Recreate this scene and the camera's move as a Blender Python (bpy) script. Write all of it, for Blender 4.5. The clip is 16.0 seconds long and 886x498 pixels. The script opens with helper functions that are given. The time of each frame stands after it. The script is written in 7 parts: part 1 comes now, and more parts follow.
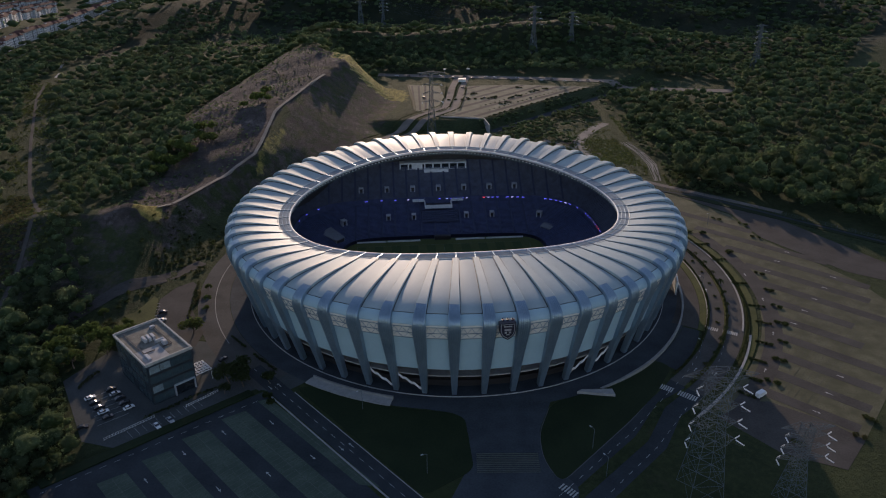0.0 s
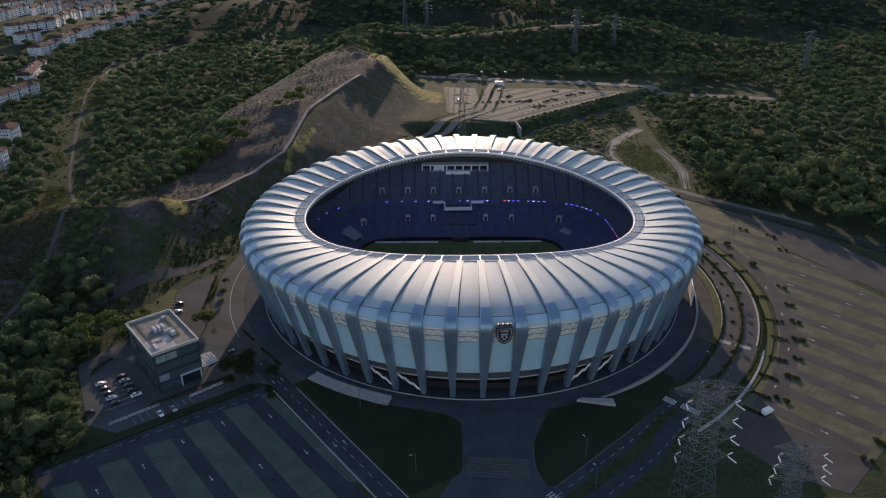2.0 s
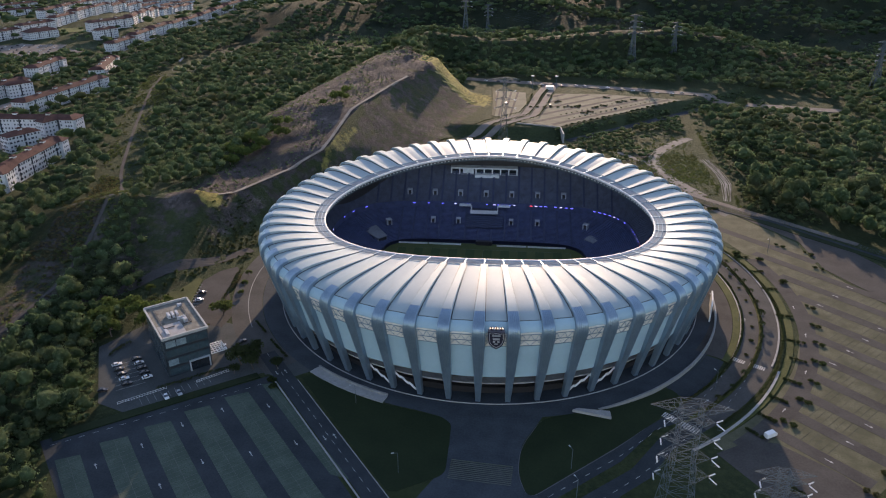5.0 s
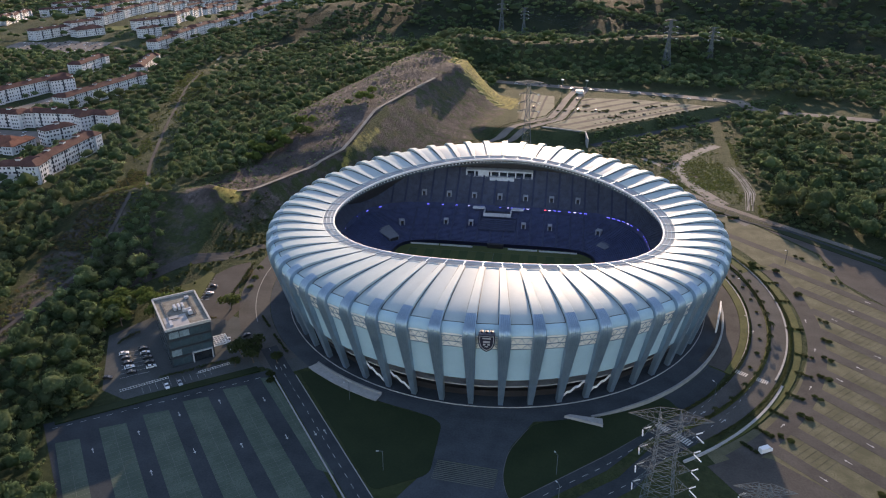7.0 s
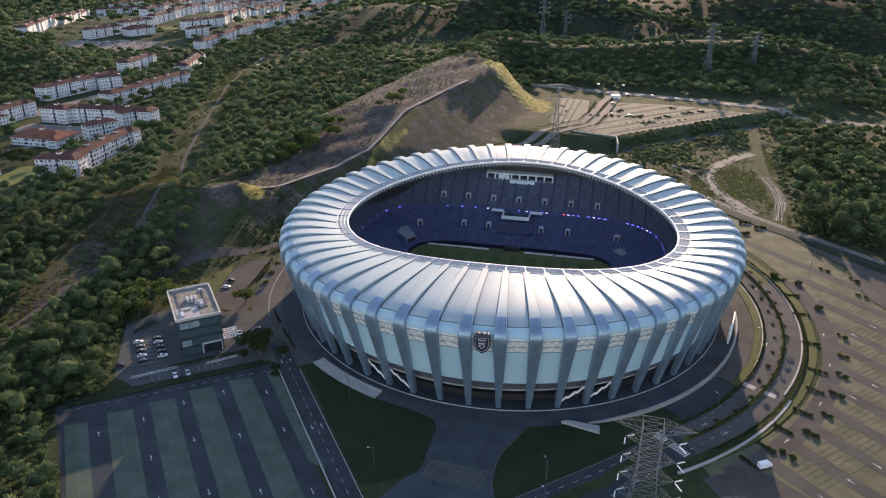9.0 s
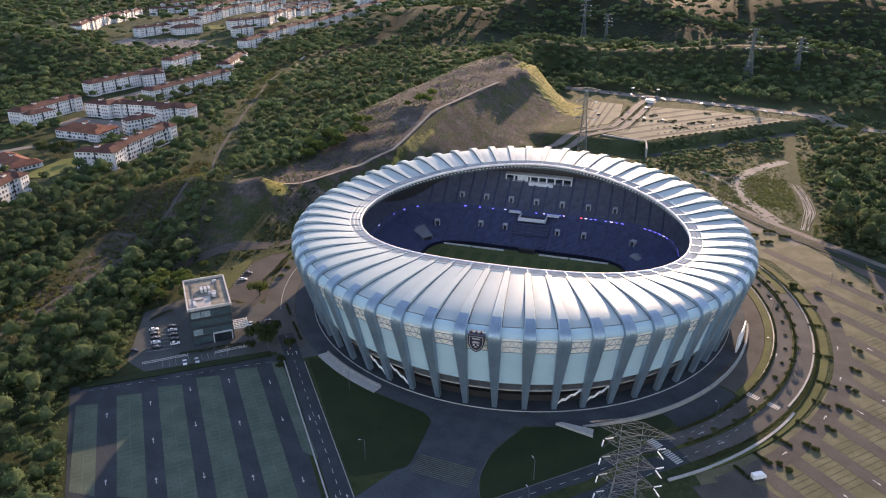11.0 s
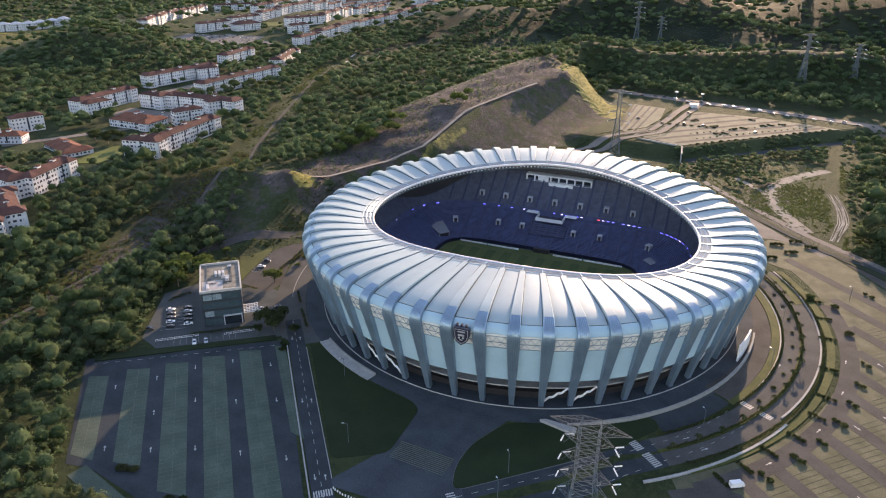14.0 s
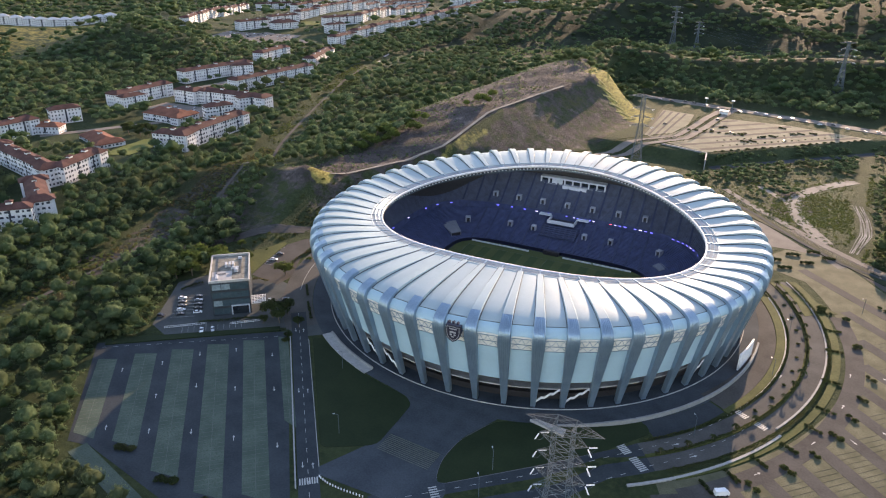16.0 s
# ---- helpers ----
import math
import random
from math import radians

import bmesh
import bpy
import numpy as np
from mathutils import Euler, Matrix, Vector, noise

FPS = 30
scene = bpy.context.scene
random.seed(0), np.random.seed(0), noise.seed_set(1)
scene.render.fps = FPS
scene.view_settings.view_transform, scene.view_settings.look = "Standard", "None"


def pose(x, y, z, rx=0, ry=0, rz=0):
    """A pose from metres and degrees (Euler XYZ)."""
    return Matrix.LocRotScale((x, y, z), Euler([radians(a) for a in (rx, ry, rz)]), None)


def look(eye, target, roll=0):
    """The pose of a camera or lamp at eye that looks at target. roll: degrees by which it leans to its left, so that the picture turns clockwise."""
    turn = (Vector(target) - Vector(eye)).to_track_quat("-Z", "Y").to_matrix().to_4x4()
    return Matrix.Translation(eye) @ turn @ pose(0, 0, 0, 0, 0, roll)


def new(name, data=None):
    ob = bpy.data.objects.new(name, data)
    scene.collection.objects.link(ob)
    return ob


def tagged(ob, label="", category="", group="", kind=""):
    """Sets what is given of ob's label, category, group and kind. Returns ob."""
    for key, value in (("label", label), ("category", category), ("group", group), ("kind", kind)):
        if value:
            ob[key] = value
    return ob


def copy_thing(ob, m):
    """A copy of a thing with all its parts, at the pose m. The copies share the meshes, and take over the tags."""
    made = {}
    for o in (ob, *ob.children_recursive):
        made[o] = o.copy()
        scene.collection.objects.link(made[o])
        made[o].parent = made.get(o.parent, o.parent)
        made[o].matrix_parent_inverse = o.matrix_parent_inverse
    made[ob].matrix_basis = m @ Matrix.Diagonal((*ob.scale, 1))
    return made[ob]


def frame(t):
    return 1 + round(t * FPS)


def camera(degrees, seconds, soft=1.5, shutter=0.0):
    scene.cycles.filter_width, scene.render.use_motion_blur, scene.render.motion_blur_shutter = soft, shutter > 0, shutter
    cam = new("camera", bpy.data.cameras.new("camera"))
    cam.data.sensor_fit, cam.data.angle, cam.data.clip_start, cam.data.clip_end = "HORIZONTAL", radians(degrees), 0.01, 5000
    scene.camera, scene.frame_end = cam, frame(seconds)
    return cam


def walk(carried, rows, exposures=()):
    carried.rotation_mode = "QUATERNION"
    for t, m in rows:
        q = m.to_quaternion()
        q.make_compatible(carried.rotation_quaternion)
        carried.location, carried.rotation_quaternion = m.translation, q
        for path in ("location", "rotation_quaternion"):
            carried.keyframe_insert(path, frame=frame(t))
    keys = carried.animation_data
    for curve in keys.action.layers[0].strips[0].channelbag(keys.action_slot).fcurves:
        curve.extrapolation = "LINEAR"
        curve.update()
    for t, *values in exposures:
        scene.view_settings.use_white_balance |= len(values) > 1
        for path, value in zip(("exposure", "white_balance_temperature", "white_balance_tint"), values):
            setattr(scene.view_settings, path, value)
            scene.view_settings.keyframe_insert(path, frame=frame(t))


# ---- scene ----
cam = camera(64.0, 16.0, 1.1)
PATH = [
    (0, (2.41, -1.547, 182.071), (2.407, 0.262, 181.219), -0.3),
    (0.5, (7.025, -1.6, 182.116), (6.989, 0.209, 181.265), -0.4),
    (1, (11.641, -1.598, 182.173), (11.574, 0.212, 181.324), -0.4),
    (1.5, (16.25, -1.511, 182.241), (16.15, 0.297, 181.392), -0.4),
    (2, (20.826, -1.363, 182.315), (20.69, 0.444, 181.468), -0.2),
    (2.5, (25.344, -1.175, 182.38), (25.177, 0.629, 181.535), -0.3),
    (3, (29.847, -0.95, 182.432), (29.647, 0.851, 181.587), -0.3),
    (3.5, (34.359, -0.687, 182.473), (34.126, 1.111, 181.629), -0.3),
    (4, (38.863, -0.298, 182.517), (38.6, 1.497, 181.675), -0.2),
    (6.5, (61.108, 2.419, 182.991), (60.701, 4.189, 182.154), 0.0),
    (7, (65.551, 3.128, 183.011), (65.118, 4.893, 182.176), 0.1),
    (7.5, (69.962, 3.968, 183.009), (69.5, 5.726, 182.175), 0.1),
    (8, (74.399, 4.855, 182.991), (73.904, 6.605, 182.159), 0.0),
    (8.5, (78.831, 5.694, 182.986), (78.304, 7.436, 182.156), 0.1),
    (9, (83.317, 6.472, 182.992), (82.76, 8.205, 182.163), 0.1),
    (9.5, (87.878, 7.15, 183.019), (87.291, 8.873, 182.19), 0.1),
    (10, (92.445, 7.808, 183.056), (91.827, 9.521, 182.229), 0.1),
    (12.5, (114.837, 11.408, 183.576), (114.086, 13.068, 182.751), 0.3),
    (13, (119.393, 12.186, 183.627), (118.617, 13.834, 182.802), 0.3),
    (13.5, (124.005, 13.047, 183.671), (123.205, 14.684, 182.846), 0.3),
    (14, (128.598, 14.034, 183.727), (127.774, 15.659, 182.902), 0.4),
    (14.5, (133.068, 15.124, 183.791), (132.22, 16.737, 182.966), 0.4),
    (15, (137.348, 16.258, 183.856), (136.477, 17.86, 183.033), 0.6),
    (15.5, (141.404, 17.405, 183.936), (140.511, 18.995, 183.112), 0.6),
    (16, (145.326, 18.549, 184.024), (144.409, 20.125, 183.202), 0.9),
]
EXPOSURES = [(0.0, -0.05, 6540, 25.5), (2.0, 0.45, 6620, 25.5), (4.0, 0.82, 6720, 25.5), (8.0, 1.26, 6900, 24.5), (10.0, 1.45, 7090, 28), (12.5, 1.64, 7480, 30), (14.0, 1.65, 7330, 27), (16.0, 1.72, 7240, 25)]
walk(cam, [(t, look(eye, target, roll)) for t, eye, target, roll in PATH], EXPOSURES)

# ---- light ----
SUN_AZ, SUN_EL = radians(-4.2), radians(14.0)      # azimuth from +y towards +x
to_sun = Vector((math.sin(SUN_AZ) * math.cos(SUN_EL), math.cos(SUN_AZ) * math.cos(SUN_EL), math.sin(SUN_EL)))
world = bpy.data.worlds.new("world")
scene.world = world
world.use_nodes = True
wn = world.node_tree.nodes
sky = wn.new("ShaderNodeTexSky")
sky.sky_type = "NISHITA"
sky.sun_disc = False
sky.sun_elevation, sky.sun_rotation = SUN_EL, SUN_AZ
sky.air_density, sky.dust_density, sky.ozone_density = 1.0, 0.3, 1.2
world.node_tree.links.new(sky.outputs[0], wn["Background"].inputs[0])
wn["Background"].inputs[1].default_value = 0.15
sun = new("sun", bpy.data.lights.new("sun", "SUN"))
sun.data.energy, sun.data.angle, sun.data.color = 3.2, radians(0.6), (1.0, 0.80, 0.55)
sun.matrix_world = look((0, 0, 400), Vector((0, 0, 400)) - to_sun)


# ---- materials ----
class Nodes:
    """A node material under construction."""

    def __init__(self, name, rough=0.7, metal=0.0, spec=0.5):
        self.mat = bpy.data.materials.new(name)
        self.mat.use_nodes = True
        self.t = self.mat.node_tree
        self.bsdf = self.t.nodes["Principled BSDF"]
        self.bsdf.inputs["Roughness"].default_value = rough
        self.bsdf.inputs["Metallic"].default_value = metal
        self.bsdf.inputs["Specular IOR Level"].default_value = spec
        self.pos = self.t.nodes.new("ShaderNodeNewGeometry").outputs["Position"]

    def link(self, a, b):
        self.t.links.new(a, b)

    def noise(self, scale, detail=3.0, rough=0.55, vector=None):
        n = self.t.nodes.new("ShaderNodeTexNoise")
        n.inputs["Scale"].default_value, n.inputs["Detail"].default_value, n.inputs["Roughness"].default_value = scale, detail, rough
        self.link(vector or self.pos, n.inputs["Vector"])
        return n.outputs["Fac"]

    def stretch(self, sx, sy, sz, turn=0.0):
        m = self.t.nodes.new("ShaderNodeMapping")
        m.inputs["Rotation"].default_value = (0, 0, turn)
        m.inputs["Scale"].default_value = (sx, sy, sz)
        self.link(self.pos, m.inputs["Vector"])
        return m.outputs["Vector"]

    def ramp(self, fac, lo, hi):
        m = self.t.nodes.new("ShaderNodeMapRange")
        m.inputs["From Min"].default_value, m.inputs["From Max"].default_value = lo, hi
        self.link(fac, m.inputs["Value"])
        return m.outputs["Result"]

    def math(self, op, a, b):
        m = self.t.nodes.new("ShaderNodeMath")
        m.operation = op
        for i, v in enumerate((a, b)):
            if isinstance(v, (int, float)):
                m.inputs[i].default_value = v
            else:
                self.link(v, m.inputs[i])
        return m.outputs[0]

    def mix(self, fac, a, b, blend="MIX"):
        m = self.t.nodes.new("ShaderNodeMix")
        m.data_type, m.blend_type = "RGBA", blend
        for key, v in ((0, fac), (6, a), (7, b)):
            if isinstance(v, (int, float)):
                m.inputs[key].default_value = v
            elif isinstance(v, tuple):
                m.inputs[key].default_value = (*v, 1.0)
            else:
                self.link(v, m.inputs[key])
        return m.outputs[2]

    def random(self, island=False):
        if island:
            return self.t.nodes.new("ShaderNodeNewGeometry").outputs["Random Per Island"]
        return self.t.nodes.new("ShaderNodeObjectInfo").outputs["Random"]

    def attribute(self, name):
        a = self.t.nodes.new("ShaderNodeAttribute")
        a.attribute_name = name
        return a.outputs["Fac"]

    def bump(self, fac, strength, distance=0.1):
        b = self.t.nodes.new("ShaderNodeBump")
        b.inputs["Strength"].default_value, b.inputs["Distance"].default_value = strength, distance
        self.link(fac, b.inputs["Height"])
        self.link(b.outputs[0], self.bsdf.inputs["Normal"])

    def colour(self, c):
        if isinstance(c, tuple):
            self.bsdf.inputs["Base Color"].default_value = (*c, 1.0)
        else:
            self.link(c, self.bsdf.inputs["Base Color"])
        return self.mat

    def translucent(self, c, amount):
        tr = self.t.nodes.new("ShaderNodeBsdfTranslucent")
        if isinstance(c, tuple):
            tr.inputs[0].default_value = (*c, 1.0)
        else:
            self.link(c, tr.inputs[0])
        m = self.t.nodes.new("ShaderNodeMixShader")
        m.inputs[0].default_value = amount
        self.link(self.bsdf.outputs[0], m.inputs[1])
        self.link(tr.outputs[0], m.inputs[2])
        self.link(m.outputs[0], self.t.nodes["Material Output"].inputs["Surface"])


def make_led(name, glow):
    """Lit dots of a display board."""
    n = Nodes(name, 0.5)
    n.colour((0.02, 0.02, 0.05))
    n.bsdf.inputs["Emission Color"].default_value = (*glow, 1.0)
    n.bsdf.inputs["Emission Strength"].default_value = 1.4
    return n.mat


def plain(name, colour, rough=0.6, metal=0.0, vary=0.12, scale=0.6, fine=4.0, spec=0.5):
    """A surface of one colour with stains at a large scale and grain at a small one."""
    n = Nodes(name, rough, metal, spec)
    dark = tuple(v * (1 - 2.2 * vary) for v in colour)
    light = tuple(min(1.0, v * (1 + vary)) for v in colour)
    f = n.math("ADD", n.math("MULTIPLY", n.noise(scale), 0.65), n.math("MULTIPLY", n.noise(fine), 0.35))
    n.colour(n.mix(n.ramp(f, 0.3, 0.7), dark, light))
    return n.mat


def make_ground():
    n = Nodes("ground", 0.95, 0, 0.15)
    grass = n.mix(n.ramp(n.noise(0.05, 5), 0.35, 0.65), (0.024, 0.040, 0.017), (0.046, 0.062, 0.026))
    grass = n.mix(n.ramp(n.noise(0.4, 5, 0.65), 0.45, 0.75), grass, (0.060, 0.073, 0.030))
    grass = n.mix(n.ramp(n.noise(0.033, 5, 0.7), 0.6, 0.75), grass, (0.062, 0.057, 0.034))
    earth = n.mix(n.ramp(n.noise(0.09, 6, 0.65), 0.35, 0.68), (0.050, 0.043, 0.040), (0.118, 0.099, 0.094))
    earth = n.mix(n.ramp(n.noise(0.055, 6, 0.7), 0.56, 0.68), earth, (0.185, 0.158, 0.145))
    earth = n.mix(n.ramp(n.noise(0.32, 6, 0.75, n.stretch(1, 0.4, 1, 0.5)), 0.5, 0.66), earth, (0.045, 0.042, 0.034))
    earth = n.mix(n.ramp(n.noise(0.045, 5, 0.7), 0.55, 0.64), earth, (0.07, 0.07, 0.032))
    dry = n.mix(n.ramp(n.noise(0.35, 5, 0.7, n.stretch(1, 0.25, 1)), 0.35, 0.7), (0.13, 0.11, 0.035), (0.40, 0.345, 0.095))
    wobble = n.math("MULTIPLY", n.math("SUBTRACT", n.noise(0.12, 5, 0.65), 0.5), 0.9)
    bare = n.ramp(n.math("ADD", n.attribute("bare"), wobble), 0.42, 0.58)
    grass = n.mix(n.attribute("heath"), grass, n.mix(n.ramp(n.noise(0.03, 6, 0.7), 0.4, 0.65), (0.014, 0.024, 0.013), (0.034, 0.042, 0.021)))
    straw = n.ramp(n.math("ADD", n.attribute("dry"), wobble), 0.42, 0.58)
    c = n.mix(straw, n.mix(bare, grass, earth), dry)
    n.bump(n.noise(0.5, 8, 0.75), 1.0, 1.6)
    return n.colour(c)


def make_leaf(name, dark, light, glow=0.35, crowns=True):
    """Leaves: each crown has its own tone, with inner shade painted on its heart, each leaf a little more, dry patches
    over the wood.
    """
    n = Nodes(name, 0.9, 0, 0.05)
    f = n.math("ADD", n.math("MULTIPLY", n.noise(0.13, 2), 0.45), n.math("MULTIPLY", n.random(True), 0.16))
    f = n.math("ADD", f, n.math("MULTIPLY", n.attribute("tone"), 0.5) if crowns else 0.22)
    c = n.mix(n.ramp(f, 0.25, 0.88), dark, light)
    c = n.mix(n.ramp(n.noise(0.021, 2), 0.5, 0.72), c, n.mix(0.5, c, (0.15, 0.115, 0.06)))
    c = n.mix(n.ramp(n.noise(0.85, 3, 0.7), 0.4, 0.62), n.mix(0.25, c, (0.02, 0.034, 0.016)), c)
    n.bump(n.noise(1.1, 4, 0.7), 1.0, 0.9)
    n.colour(c)
    n.translucent(n.mix(0.42, c, (0.18, 0.27, 0.11)), glow)
    return n.mat


def make_asphalt(name, lo, hi):
    n = Nodes(name, 0.92, 0, 0.12)
    f = n.math("ADD", n.math("MULTIPLY", n.noise(0.08, 4), 0.6), n.math("MULTIPLY", n.noise(1.3, 5), 0.4))
    n.bump(n.noise(9, 3), 0.3, 0.02)
    return n.colour(n.mix(n.ramp(f, 0.36, 0.64), lo, hi))


def make_grasscrete(name, lo, hi, grass):
    n = Nodes(name, 0.9, 0, 0.2)
    c = n.mix(n.ramp(n.noise(0.11, 5), 0.38, 0.66), lo, hi)
    c = n.mix(n.ramp(n.noise(1.7, 4), 0.48, 0.7), c, grass)
    n.bump(n.noise(3, 4), 0.4, 0.05)
    return n.colour(c)


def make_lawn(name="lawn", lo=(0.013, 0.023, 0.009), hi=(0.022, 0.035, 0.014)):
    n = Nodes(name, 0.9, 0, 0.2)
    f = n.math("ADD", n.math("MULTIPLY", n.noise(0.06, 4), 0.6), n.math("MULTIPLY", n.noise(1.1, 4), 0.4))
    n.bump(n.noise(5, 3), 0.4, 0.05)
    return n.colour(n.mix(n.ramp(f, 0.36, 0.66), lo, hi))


def make_membrane(name="white_membrane", k=1.0):
    n = Nodes(name, 0.55, 0, 0.4)
    f = n.math("ADD", n.math("MULTIPLY", n.noise(0.09, 4), 0.6), n.math("MULTIPLY", n.noise(0.9, 5, 0.65), 0.4))
    c = n.mix(n.ramp(f, 0.33, 0.7), (0.352 * k, 0.522 * k, 0.60 * k), (0.412 * k, 0.60 * k, 0.68 * k))
    c = n.mix(n.math("MULTIPLY", n.random(), 0.14), c, (0.325 * k, 0.465 * k, 0.535 * k))
    return n.colour(c)


def make_roof_sheet():
    n = Nodes("roof_sheet", 0.5, 0.0, 0.16)
    n.bsdf.inputs["Specular Tint"].default_value = (0.68, 0.88, 1.0, 1.0)
    f = n.math("ADD", n.math("MULTIPLY", n.noise(0.09, 4), 0.6), n.math("MULTIPLY", n.noise(0.9, 5, 0.65), 0.4))
    c = n.mix(n.ramp(f, 0.33, 0.7), (0.335, 0.412, 0.422), (0.392, 0.475, 0.484))
    c = n.mix(n.math("MULTIPLY", n.random(), 0.3), c, (0.30, 0.35, 0.36))
    return n.colour(c)


def make_rib():
    n = Nodes("silver_rib", 0.36, 0.6, 0.5)
    seams = n.math("ADD", n.math("MULTIPLY", n.noise(0.12, 3), 0.6), n.math("MULTIPLY", n.noise(1.0, 4, 0.6, n.stretch(1.6, 1.6, 0.08)), 0.4))
    c = n.mix(n.ramp(seams, 0.35, 0.65), (0.205, 0.30, 0.38), (0.29, 0.395, 0.48))
    return n.colour(c)


